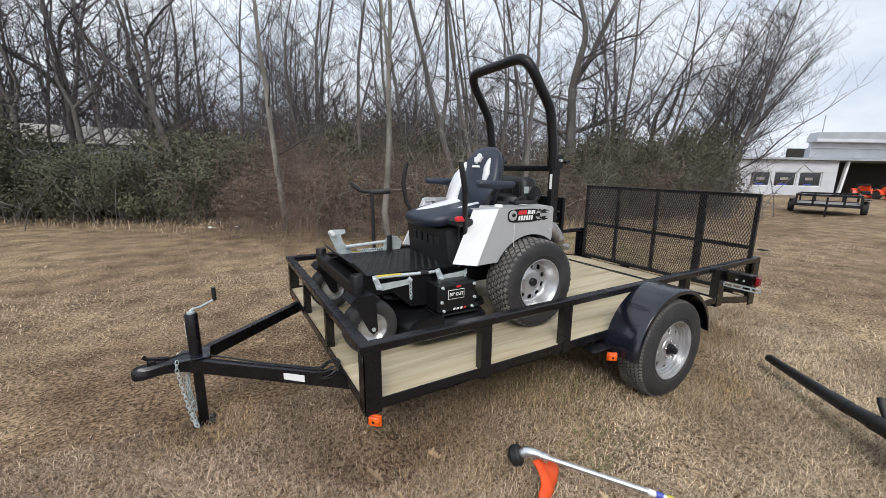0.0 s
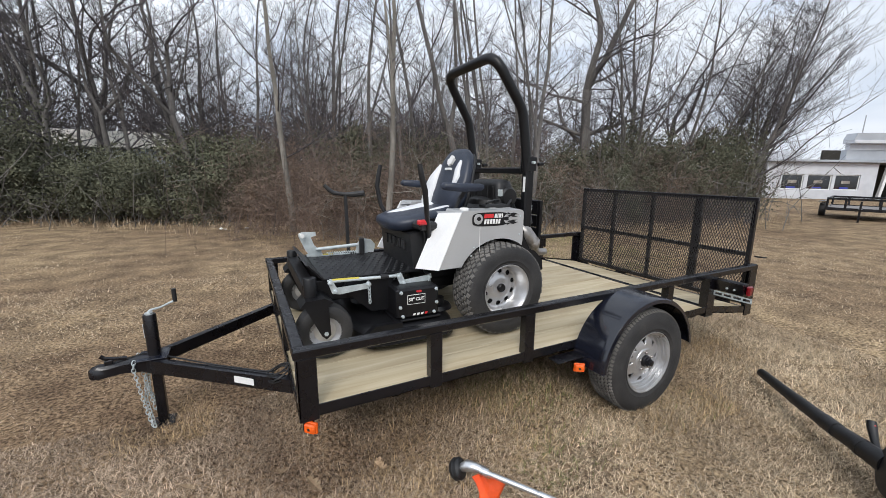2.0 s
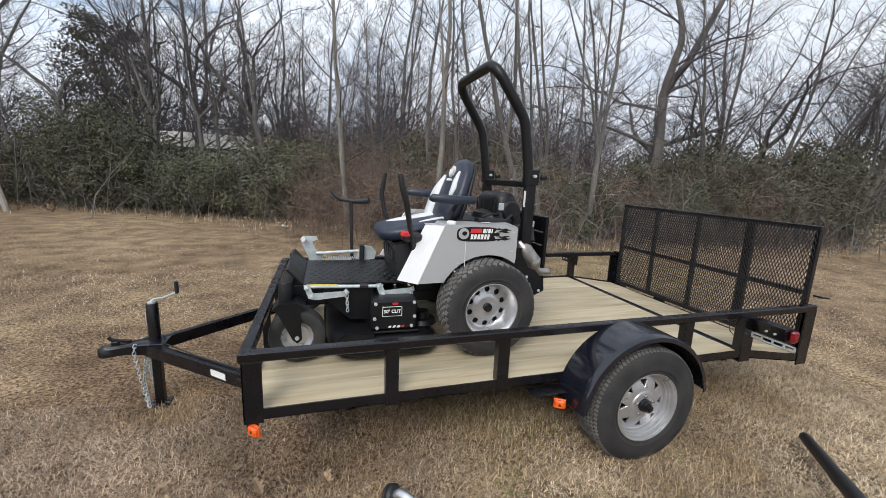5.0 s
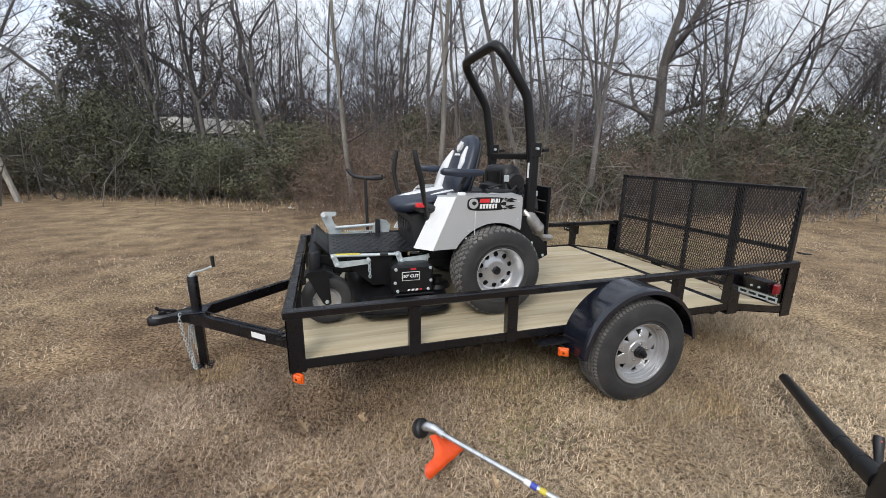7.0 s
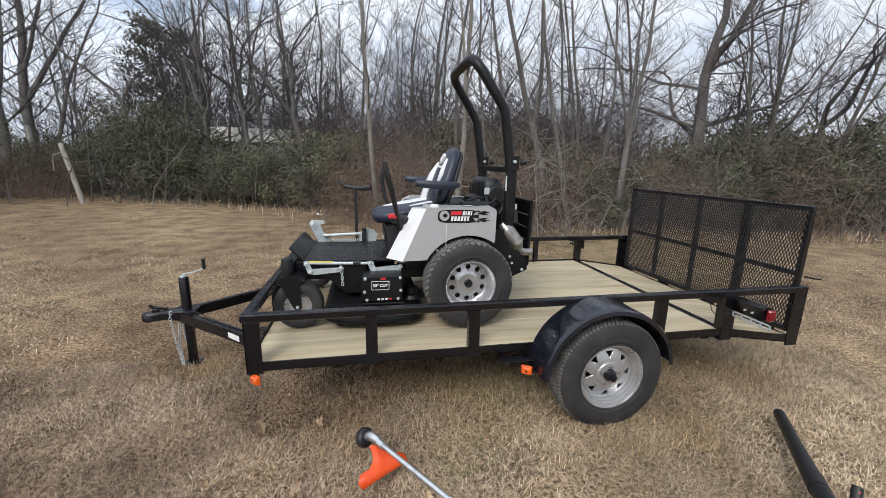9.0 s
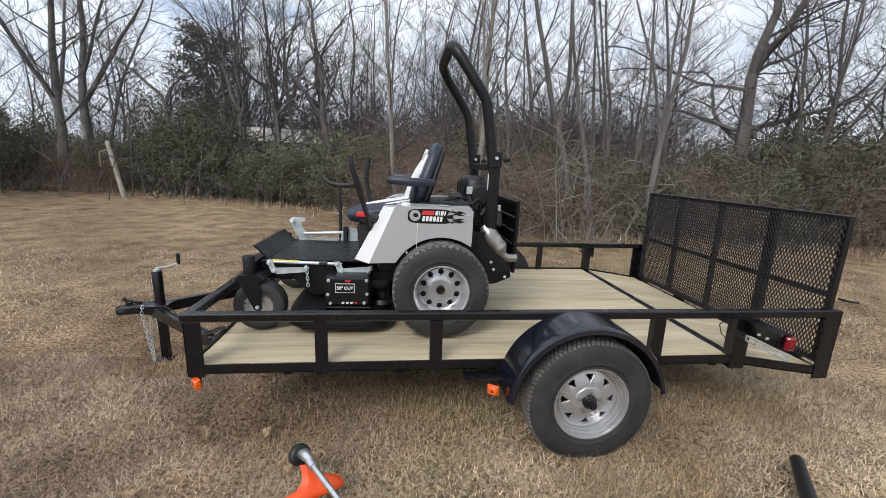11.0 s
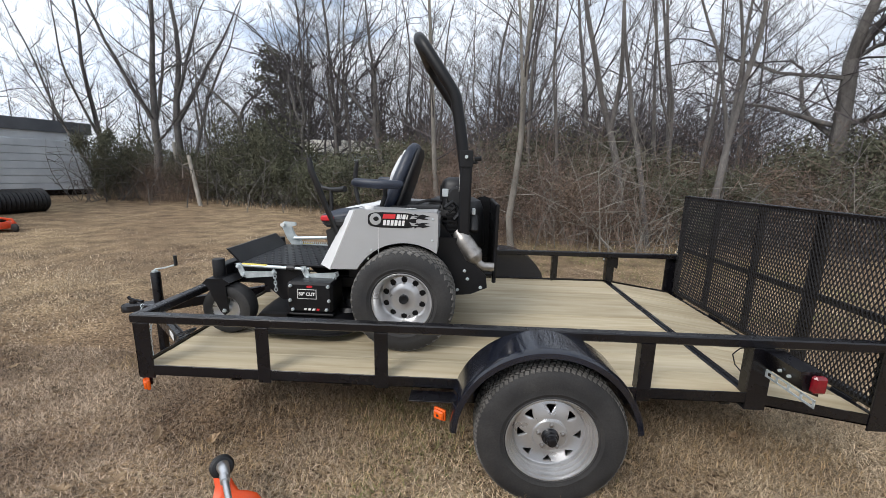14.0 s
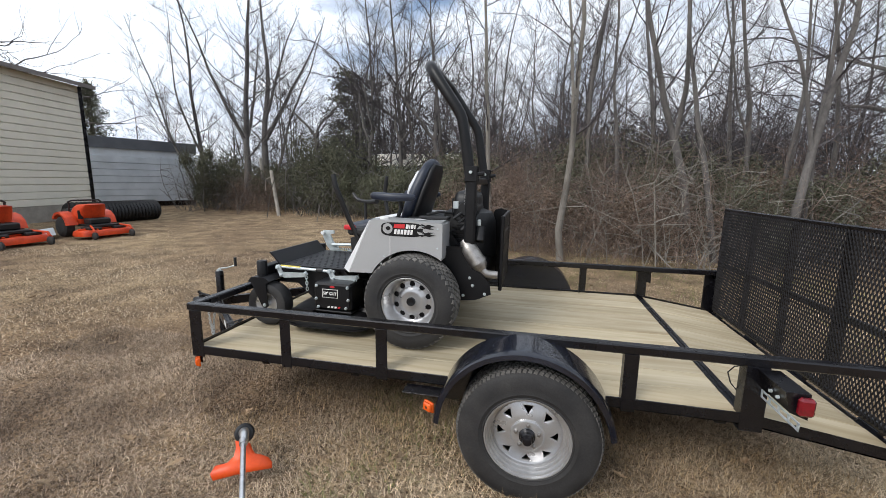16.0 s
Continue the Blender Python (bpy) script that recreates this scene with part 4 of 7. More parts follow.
    for k in (1, -1):
        mpart("decal_flame", G().prism([(0.094, k * 0.002), (0.094, k * 0.042), (0.118, k * 0.032), (0.142, k * 0.038), (0.186, k * 0.026), (0.160, k * 0.024), (0.150, k * 0.018), (0.178, k * 0.010), (0.140, k * 0.009), (0.118, k * 0.014)][::k], -0.0016, 0.0, dm), M_BLACK, parent=pod)
        mpart("decal_flame", G().prism([(0.066, k * 0.008), (0.080, k * 0.028), (0.122, k * 0.025), (0.092, k * 0.021), (0.112, k * 0.013), (0.088, k * 0.013)][::k], -0.0027, -0.001, dm), M_GREY, parent=pod)
    # caster with its fork
    cw = part("front_caster", C_RIM, None, mower, "small grey caster wheel", at=TO_M @ Matrix.Translation((0.200, yy(0.425), 0.610)))
    part("tyre", C_TYRE, None, cw, "smooth black caster tyre")
    g = G().lathe([(0, 0), (0.036, 0), (0.036, 0.118), (0.032, 0.124), (0, 0.124)], 18, Matrix.Translation((0.135, yy(0.415), 0.792)) @ Matrix.Rotation(radians(90), 4, "X"))
    mpart("caster_pivot", g, M_BLACK, smooth=40)
    g = G()
    ring = lambda d: [(0.07, yy(d), 0.775), (0.10, yy(d), 0.808), (0.20, yy(d), 0.812), (0.245, yy(d), 0.785), (0.225, yy(d), 0.770), (0.10, yy(d), 0.768)]
    g.loft([ring(0.335), ring(0.345), ring(0.485), ring(0.495)])
    for d in (0.338, 0.486):
        g.loft([[(0.085, yy(d), 0.79), (0.215, yy(d), 0.79), (0.226, yy(d), 0.60), (0.200, yy(d), 0.578), (0.176, yy(d), 0.60)], [(0.085, yy(d + 0.008), 0.79), (0.215, yy(d + 0.008), 0.79), (0.226, yy(d + 0.008), 0.60), (0.200, yy(d + 0.008), 0.578), (0.176, yy(d + 0.008), 0.60)]])
    mpart("caster_fork", g, M_BLACK, "black steel caster fork")
    mpart("axle_bolt", G().lathe([(0, -0.507), (0.009, -0.507), (0.013, -0.498), (0.013, -0.48)], 6, Matrix.Translation((0.200, MY, 0.610)) @ face), M_ZINC)
    # belt cover with its label
    cov = mpart("belt_cover", G().box(0.604, 0.880, *sp(0.30, 0.512), 0.628, 0.816, 0.014).box(0.596, 0.888, *sp(0.28, 0.525), 0.616, 0.629, 0.004), M_BLACK, "black steel belt cover")
    mpart("side_plate", G().prism([(0.335, 0.800), (0.345, 0.848), (0.635, 0.848), (0.635, 0.650), (0.50, 0.650)], *sp(0.27, 0.352)), M_BLACK)
    lm = Matrix.Translation((0.728, yy(0.5125), 0.746)) @ face
    mpart("label_plate", G().box(-0.058, 0.058, -0.0012, 0.0, -0.030, 0.030, 0.0005, lm), M_LABELW, "white-edged label reading 50 inch cut", parent=cov)
    mpart("label_field", G().box(-0.0545, 0.0545, -0.0022, -0.001, -0.0265, 0.0265, 0.0003, lm), M_BLACK, parent=cov)
    text('50" CUT', 0.0275, M_LABELW, cov, TO_M @ lm @ Matrix.Translation((0, -0.0022, 0)) @ Matrix.Rotation(radians(90), 4, "X"))
    mpart("red_tab", G().prism(rr(0, 0, 0.018, 0.007, 12), -0.0015, 0, Matrix.Translation((0.745, yy(0.5125), 0.793)) @ face), M_REDP, parent=cov)
    for k in range(4):
        mpart("label_bar", G().prism([(0, 0), (0.005, 0.013), (0.021, 0.013), (0.016, 0)], -0.0015, 0, Matrix.Translation((0.705 + k * 0.026, yy(0.5125), 0.645)) @ face), M_REDP if k == 3 else M_LABELW, parent=cov)
    for x, z, d in ((0.625, 0.705, 0.512), (0.862, 0.71, 0.512), (0.63, 0.795, 0.512), (0.858, 0.797, 0.512), (0.640, 0.648, 0.512), (0.845, 0.652, 0.512)):
        mpart("bolt", G().lathe([(0, -0.016), (0.007, -0.016), (0.009, -0.010), (0.011, -0.008), (0.011, 0)], 6, Matrix.Translation((x, yy(d), z)) @ face), M_ZINC, parent=cov)
    # deck lift linkage
    ly = 0.372
    lk = mpart("lift_rod", G().tube([(0.245, yy(ly), 0.872), (0.69, yy(ly), 0.862)], 0.0105, 10), M_ZINC, "bright zinc lift rod", smooth=40)
    mpart("yellow_band", G().tube([(0.262, yy(ly), 0.8765), (0.42, yy(ly), 0.8730)], 0.0090, 10), M_YELLOW, parent=lk)
    mpart("rod_sleeve", G().tube([(0.55, yy(ly), 0.8655), (0.60, yy(ly), 0.8645)], 0.018, 10), M_PLASTIC, parent=lk)
    mpart("front_link", G().prism([(0.232, 0.885), (0.258, 0.890), (0.285, 0.835), (0.455, 0.842), (0.470, 0.860), (0.490, 0.835), (0.470, 0.812), (0.30, 0.795), (0.258, 0.805)], *sp(ly + 0.014, ly + 0.022)), M_ZINC, parent=lk)
    mpart("rear_link", G().prism([(0.642, 0.88), (0.675, 0.886), (0.70, 0.838), (0.855, 0.852), (0.880, 0.862), (0.885, 0.832), (0.855, 0.818), (0.70, 0.795), (0.668, 0.812)], *sp(ly + 0.014, ly + 0.022)), M_ZINC, parent=lk)
    for x, z in ((0.246, 0.868), (0.275, 0.815), (0.662, 0.864), (0.690, 0.818), (0.865, 0.84), (0.47, 0.838)):
        mpart("bolt", G().lathe([(0, -0.016), (0.010, -0.014), (0.013, -0.006), (0.013, 0)], 8, Matrix.Translation((x, yy(ly + 0.022), z)) @ face), M_ZINC, parent=lk)
    mpart("lift_chain", chain(G(), [(0.475, yy(ly + 0.018), 0.82), (0.48, yy(ly + 0.018), 0.70)], 0.028, 0.0035), M_ZINC, parent=lk)
    mpart("lift_chain", chain(G(), [(0.862, yy(ly + 0.03), 0.83), (0.858, yy(ly + 0.06), 0.73)], 0.028, 0.0035), M_ZINC, parent=lk)
    # lap bar, arm rest
    if s < 0:
        pts = [(0.905, yy(0.30), 0.98), (0.875, yy(0.37), 1.10), (0.835, yy(0.42), 1.24), (0.80, yy(0.47), 1.38), (0.77, yy(0.485), 1.47), (0.758, yy(0.48), 1.54)]
    else:
        pts = [(0.905, yy(0.30), 0.98), (0.86, yy(0.34), 1.12), (0.80, yy(0.37), 1.24), (0.775, yy(0.375), 1.38), (0.785, yy(0.37), 1.46), (0.80, yy(0.362), 1.545)]
    bar = mpart("lap_bar", G().tube(pts, [0.015, 0.015, 0.016, 0.018, 0.018, 0.015], 10), M_PLASTIC, "black steering lever with foam grip", smooth=45)
    arm = mpart("arm_rest", G().loft([[(x, y, z) for y, z in rr(yy(0.355), zc, hy, hz, 14)] for x, zc, hy, hz in ((0.965, 1.405, 0.016, 0.012), (0.985, 1.408, 0.033, 0.025), (1.12, 1.400, 0.035, 0.028), (1.25, 1.402, 0.030, 0.024), (1.275, 1.405, 0.014, 0.012))]), M_VINYL, "padded black arm rest", smooth=50)
    mpart("arm_bracket", G().tube([(1.16, yy(0.33), 1.385), (1.15, yy(0.27), 1.33), (1.12, yy(0.26), 1.25)], 0.014, 8), M_PLASTIC, parent=arm)
    mpart("frame_rail", G().box(0.16, 1.72, *sp(0.24, 0.30), 0.735, 0.80, 0.004), M_BLACK)
    mpart("rear_plate", G().prism([(1.46, 1.10), (1.66, 1.10), (1.70, 0.96), (1.79, 0.875), (1.80, 0.80), (1.70, 0.755), (1.52, 0.735), (1.46, 0.80)], *sp(0.385, 0.395)), M_BLACK)
    for x, z in ((1.64, 1.05), (1.66, 0.90), (1.76, 0.80), (1.62, 0.78), (1.68, 0.85)):
        mpart("bolt", G().lathe([(0, -0.008), (0.008, -0.007), (0.011, 0)], 8, Matrix.Translation((x, yy(0.395), z)) @ face), M_ZINC)
    mpart("anti_scalp_wheel", G().lathe([(0, -0.03), (0.03, -0.03), (0.042, -0.02), (0.042, 0.02), (0.03, 0.03), (0, 0.03)], 18, Matrix.Translation((0.46, yy(0.46), 0.505))), M_RUBBER, smooth=40)

# cutting deck under the floor
shell = lambda e, z, dx=0: [(x, y, z) for x, y in rr(0.69 + dx, MY, 0.335 + e, 0.565 + e, 44, 5)]
mpart("cutting_deck", G().loft([shell(0.012, 0.510), shell(0.012, 0.520), shell(0.0, 0.523), shell(-0.004, 0.572), shell(-0.022, 0.594), shell(-0.07, 0.612)]), M_BLACK, "black steel mowing deck", smooth=35)
mpart("discharge_lip", G().prism([(0.46, 0.63), (0.62, 0.63), (0.62, 0.565), (0.44, 0.53), (0.40, 0.58)], MY - 0.56, MY - 0.52), M_BLACK)
for x in (0.55, 0.95):
    for d in (-0.36, 0.0, 0.36):
        if (x < 0.9) == (d == 0.0):
            mpart("spindle_housing", G().lathe([(0.10, 0.0), (0.085, 0.025), (0.05, 0.03), (0.045, 0.07), (0, 0.07)], 18, Matrix.Translation((x, MY + d * 0.95, 0.612)) @ Matrix.Rotation(radians(90), 4, "X")), M_BLACK, smooth=35)

# floor pan with studs, front beam and kick plate
floor_pan = mpart("floor_pan", G().box(0.225, 0.86, MY - 0.325, MY + 0.325, 0.862, 0.876, 0.003).add([(0.225, MY - 0.325, 0.876), (0.225, MY + 0.325, 0.876), (0.145, MY + 0.325, 0.962), (0.145, MY - 0.325, 0.962), (0.225, MY - 0.325, 0.864), (0.225, MY + 0.325, 0.864), (0.130, MY + 0.325, 0.962), (0.130, MY - 0.325, 0.962)], [(0, 1, 2, 3), (4, 7, 6, 5), (0, 3, 7, 4), (1, 5, 6, 2), (2, 6, 7, 3)]), M_BLACK, "black studded foot plate")
g = G()
for i in range(11):
    for j in range(12):
        g.lathe([(0, 0.005), (0.008, 0.004), (0.013, 0.0)], 7, Matrix.Translation((0.265 + i * 0.05 + (j % 2) * 0.025, MY - 0.29 + j * 0.052, 0.876)) @ Matrix.Rotation(radians(90), 4, "X"))
studs = mpart("stud_pattern", g, M_PLASTIC, parent=floor_pan)
tagged(studs, kind="stuff")
mpart("front_beam", G().box(0.098, 0.172, MY - 0.405, MY + 0.405, 0.80, 0.875, 0.006), M_BLACK)
for d in (-0.32, 0.27):
    mpart("beam_brace", G().box(0.15, 0.36, MY + d, MY + d + 0.05, 0.745, 0.865, 0.004), M_BLACK)
mpart("kick_plate", G().add([(0.80, MY - 0.30, 0.876), (0.80, MY + 0.30, 0.876), (0.775, MY + 0.29, 1.10), (0.775, MY - 0.29, 1.10), (0.90, MY - 0.30, 0.876), (0.90, MY + 0.30, 0.876), (0.90, MY + 0.29, 1.13), (0.90, MY - 0.29, 1.13)], [(0, 3, 2, 1), (4, 5, 6, 7), (0, 4, 7, 3), (1, 2, 6, 5), (3, 7, 6, 2), (0, 1, 5, 4)]), M_PLASTIC, "ribbed black plastic front panel")
for k in range(5):
    mpart("embossed_bar", G().box(0.776 - 0.006, 0.79, MY - 0.20 + k * 0.085, MY - 0.145 + k * 0.085, 0.985, 1.05, 0.004), M_PLASTIC)
mpart("control_panel", G().box(0.86, 1.40, MY - 0.30, MY + 0.30, 1.0, 1.14, 0.02), M_PLASTIC)

# foot lift and spring on the far side
fy2 = MY + 0.345
ft = mpart("foot_lever", G().prism([(0.29, 0.865), (0.345, 0.875), (0.335, 0.905), (0.285, 0.955), (0.262, 1.015), (0.300, 1.028), (0.296, 1.052), (0.20, 1.055), (0.178, 1.030), (0.195, 0.985), (0.225, 0.915), (0.255, 0.875)], fy2, fy2 + 0.018), M_ZINC, "zinc foot lift lever with white roller")
mpart("roller", G().tube([(0.20, fy2 - 0.03, 1.032), (0.20, fy2 + 0.045, 1.032)], 0.016, 10), M_LABELW, parent=ft)
mpart("lift_rod", G().tube([(0.29, fy2 - 0.02, 0.928), (0.62, fy2 - 0.02, 0.945)], 0.013, 10), M_ZINC)
sprg = [(0.36 + 0.22 * i / 90, fy2 - 0.075 + 0.013 * math.cos(i * 0.9), 0.90 + 0.013 * math.sin(i * 0.9)) for i in range(91)]
mpart("spring", G().tube(sprg, 0.0028, 4), M_ZINC, "coiled steel spring")
mpart("lift_quadrant", G().prism([(0.58, 0.88), (0.72, 0.88), (0.735, 0.94), (0.70, 0.98), (0.64, 0.99), (0.59, 0.955)], fy2 - 0.03, fy2 - 0.018), M_ZINC)
mpart("knob_post", G().box(0.605, 0.64, fy2 - 0.065, fy2 - 0.03, 0.87, 1.00, 0.006), M_PLASTIC)
tp = mpart("height_lever", G().tube([(0.56, MY + 0.46, 0.86), (0.555, MY + 0.465, 1.12), (0.55, MY + 0.47, 1.315)], 0.014, 8), M_PLASTIC, "black lever with a cross grip")
mpart("lever_grip", G().tube([(0.405, MY + 0.525, 1.385), (0.435, MY + 0.512, 1.350), (0.47, MY + 0.50, 1.326), (0.55, MY + 0.475, 1.315), (0.62, MY + 0.445, 1.316), (0.685, MY + 0.415, 1.326)], [0.014, 0.017, 0.016, 0.016, 0.021, 0.024], 10), M_PLASTIC, parent=tp)

# seat
tilt = Matrix.Translation((0.935, MY, 1.195)) @ Matrix.Rotation(radians(-10), 4, "Y") @ Matrix.Translation((-0.905, -MY, -1.195))


def tilted(g):
    g.v = [tuple(tilt @ Vector(p)) for p in g.v]
    return g


cush = mpart("seat_cushion", tilted(G().loft([[(x, y, z) for x, y in rr(0.905, MY, hx, hy, 32, 3.4)] for z, hx, hy in ((1.135, 0.20, 0.20), (1.15, 0.245, 0.245), (1.19, 0.262, 0.262), (1.218, 0.252, 0.25), (1.232, 0.215, 0.215), (1.230, 0.10, 0.12))])), M_VINYL, "dark vinyl seat cushion with white side panels", smooth=60)
for yo, run in ((-0.150, ((0.93, 0.006, -0.004), (0.97, 0.018, 0.0), (1.04, 0.030, 0.004), (1.10, 0.022, 0.002))), (0.128, ((0.73, 0.010, -0.008), (0.77, 0.040, -0.002), (0.84, 0.070, 0.002), (0.95, 0.084, 0.005), (1.07, 0.080, 0.007), (1.12, 0.05, 0.003)))):
    mpart("white_panel", tilted(G().loft([[(x, MY + yo + w * math.cos(a), 1.222 + zz + 0.016 * math.sin(a)) for a in (i * math.pi / 6 for i in range(12))] for x, w, zz in run])), M_VINYLW, "white vinyl side panel", parent=cush, smooth=60)


def back_ring(t, hw, hd, off=0.0, yo=0.0, n=28):
    """A cross-section of the seat back at height share t."""
    cx, cz = 1.145 + 0.165 * t + off, 1.215 + 0.44 * t
    return [(cx + a * 0.93, MY + yo + b, cz - a * 0.36) for a, b in rr(0, 0, hd, hw, n, 3.0)]


back = mpart("seat_back", G().loft([back_ring(-0.05, 0.17, 0.02), back_ring(0.0, 0.225, 0.045), back_ring(0.25, 0.245, 0.058), back_ring(0.55, 0.235, 0.055), back_ring(0.8, 0.195, 0.05), back_ring(0.93, 0.155, 0.042), back_ring(1.0, 0.10, 0.025), back_ring(1.02, 0.05, 0.01)]), M_VINYL, "dark vinyl seat back with white bolsters", smooth=60)
for yo, run in ((-0.150, ((0.40, 0.006, 0.010), (0.48, 0.022, 0.019), (0.58, 0.032, 0.021), (0.68, 0.028, 0.019), (0.78, 0.014, 0.014), (0.83, 0.004, 0.008))), (0.190, ((0.0, 0.03, 0.018), (0.12, 0.072, 0.034), (0.36, 0.080, 0.038), (0.54, 0.064, 0.032), (0.70, 0.028, 0.018), (0.77, 0.006, 0.008)))):
    mpart("white_panel", G().loft([back_ring(t, hw, hd, -0.051, yo * (1.0 if t < 0.6 else 0.88), 12) for t, hw, hd in run]), M_VINYLW, "white vinyl bolster", parent=back, smooth=60)
mb = Matrix.Translation((1.222, MY, 1.565)) @ Matrix.Rotation(radians(20.5), 4, "Y") @ Matrix.Rotation(radians(-90), 4, "Z") @ Matrix.Scale(1.35, 4)
mpart("badge", G().prism([(-0.035, 0.02), (-0.02, 0.012), (-0.012, 0.032), (0.0, 0.04), (0.012, 0.032), (0.02, 0.012), (0.035, 0.02), (0.022, -0.012), (0.012, -0.008), (0.0, -0.022), (-0.012, -0.008), (-0.022, -0.012)], -0.012, 0.004, mb), M_LABELW, "plain white seat emblem", parent=back)
mpart("badge_bar", G().box(-0.032, 0.032, -0.010, 0.004, -0.043, -0.031, 0.001, mb), M_LABELW, parent=back)
mpart("seat_shell", G().loft([back_ring(-0.08, 0.19, 0.025, 0.055), back_ring(0.1, 0.225, 0.03, 0.058), back_ring(0.5, 0.215, 0.028, 0.052), back_ring(0.85, 0.165, 0.022, 0.045), back_ring(0.94, 0.12, 0.012, 0.04)]), M_PLASTIC, parent=back, smooth=60)
mpart("seat_base", G().box(0.98, 1.26, MY - 0.22, MY + 0.22, 1.14, 1.235, 0.02), M_PLASTIC)
mpart("seat_hinge", G().box(1.18, 1.42, MY - 0.25, MY + 0.25, 1.235, 1.265, 0.008), M_PLASTIC)
mpart("switch_pod", G().box(0.80, 0.93, 0.530, 0.67, 1.135, 1.186, 0.015), M_PLASTIC)
mpart("red_switch", G().box(0.785, 0.860, 0.512, 0.552, 1.174, 1.206, 0.008), M_REDP, "red switch cap")
mpart("warning_sticker", G().box(1.30, 1.36, MY - 0.42, MY - 0.38, 1.2662, 1.2672, 0.0003), M_LABELW)

# engine, exhaust, guard
eng = mpart("engine_shroud", G().lathe([(0, 0.32), (0.12, 0.32), (0.17, 0.30), (0.195, 0.24), (0.20, 0.10), (0.21, 0.0), (0, 0.0)], 28, Matrix.Translation((1.58, MY, 1.0)) @ Matrix.Rotation(radians(90), 4, "X")), M_PLASTIC, "black engine shroud", smooth=35)
mpart("air_cleaner", G().lathe([(0, -0.17), (0.06, -0.17), (0.072, -0.155), (0.072, 0.13), (0.06, 0.15), (0, 0.15)], 22, Matrix.Translation((1.60, MY - 0.05, 1.325))), M_PLASTIC, smooth=35, parent=eng)
mpart("intake_hose", G().tube([(1.60, MY + 0.10, 1.325), (1.60, MY + 0.19, 1.33), (1.55, MY + 0.20, 1.31), (1.52, MY + 0.16, 1.26)], 0.032, 10), M_PLASTIC, smooth=50, parent=eng)
for y in (-0.23, 0.16):
    g = G()
    for k in range(7):
        g.box(1.50, 1.66, MY + y, MY + y + 0.07, 1.03 + k * 0.028, 1.043 + k * 0.028, 0.001)
    mpart("cylinder", g.box(1.53, 1.63, MY + y + 0.008, MY + y + 0.062, 1.02, 1.23, 0.005), M_BLACK, parent=eng)
mpart("filter_housing", G().loft([[(x, y, z) for x, y in rr(1.575, MY, hx, hy, 24, 4)] for z, hx, hy in ((1.25, 0.085, 0.205), (1.40, 0.088, 0.20), (1.435, 0.075, 0.185), (1.45, 0.045, 0.15))]), M_PLASTIC, "black plastic air filter housing", smooth=45, parent=eng)
for k in range(5):
    mpart("housing_rib", G().box(1.484, 1.492, MY - 0.17 + 0.08 * k, MY - 0.15 + 0.08 * k, 1.28, 1.40, 0.003), M_PLASTIC, parent=eng)
mpart("housing_latch", G().box(1.50, 1.54, MY - 0.214, MY - 0.203, 1.33, 1.38, 0.003), M_ZINC, parent=eng)
mpart("engine_base", G().box(1.42, 1.76, MY - 0.30, MY + 0.30, 0.76, 1.0, 0.02), M_BLACK)
mpart("control_rail", G().box(1.30, 1.50, MY - 0.36, MY - 0.27, 1.262, 1.285, 0.006).tube([(1.34, MY - 0.30, 1.29), (1.42, MY - 0.28, 1.31), (1.5, MY - 0.22, 1.30)], 0.008, 6), M_PLASTIC)
mpart("fuel_cap", G().lathe([(0, 0.020), (0.024, 0.020), (0.029, 0.015), (0.030, 0)], 16, Matrix.Translation((1.09, MY - 0.43, 1.257)) @ Matrix.Rotation(radians(90), 4, "X")), M_LABELW, smooth=30)
muf = mpart("exhaust", G().tube([(1.600, MY - 0.345, 1.135), (1.625, MY - 0.352, 1.105), (1.640, MY - 0.356, 1.085), (1.705, MY - 0.368, 1.0), (1.722, MY - 0.371, 0.978), (1.738, MY - 0.372, 0.955)], [0.024, 0.046, 0.056, 0.057, 0.050, 0.030], 20), M_MUFF, "bare steel exhaust canister", smooth=50)
mpart("exhaust_collar", G().tube([(1.700, MY - 0.367, 1.008), (1.712, MY - 0.369, 0.992)], 0.060, 22), M_MUFF, parent=muf, smooth=50)
mpart("exhaust_tip", G().tube([(1.725, MY - 0.372, 0.965), (1.752, MY - 0.372, 0.938), (1.775, MY - 0.370, 0.927), (1.835, MY - 0.365, 0.925)], 0.026, 14, caps=False).tube([(1.772, MY - 0.370, 0.927), (1.835, MY - 0.365, 0.925)], 0.0225, 14, caps=False), M_MUFF, parent=muf, smooth=50)
for k, (ya, za, yb, zb) in enumerate(((-0.30, 1.27, -0.12, 1.20), (-0.26, 1.24, -0.20, 1.05), (-0.33, 1.20, -0.28, 0.98), (0.05, 1.27, 0.2, 1.18))):
    mpart("hose", G().tube([(1.52 + 0.03 * k, MY + ya, za), (1.57 + 0.02 * k, MY + ya * 0.9, za + 0.035), (1.62, MY + (ya + yb) / 2, (za + zb) / 2 + 0.02), (1.66, MY + yb, zb)], 0.009, 7), M_PLASTIC, parent=eng, smooth=50)
mpart("oil_filter", G().lathe([(0, -0.055), (0.030, -0.055), (0.036, -0.048), (0.036, 0.045), (0, 0.045)], 18, Matrix.Translation((1.70, MY - 0.30, 1.18)) @ Matrix.Rotation(radians(70), 4, "X")), M_PLASTIC, parent=eng, smooth=35)
mpart("cable_clip", G().box(1.690, 1.712, MY - 0.345, MY - 0.325, 1.235, 1.275, 0.004), M_ZINC, parent=eng)

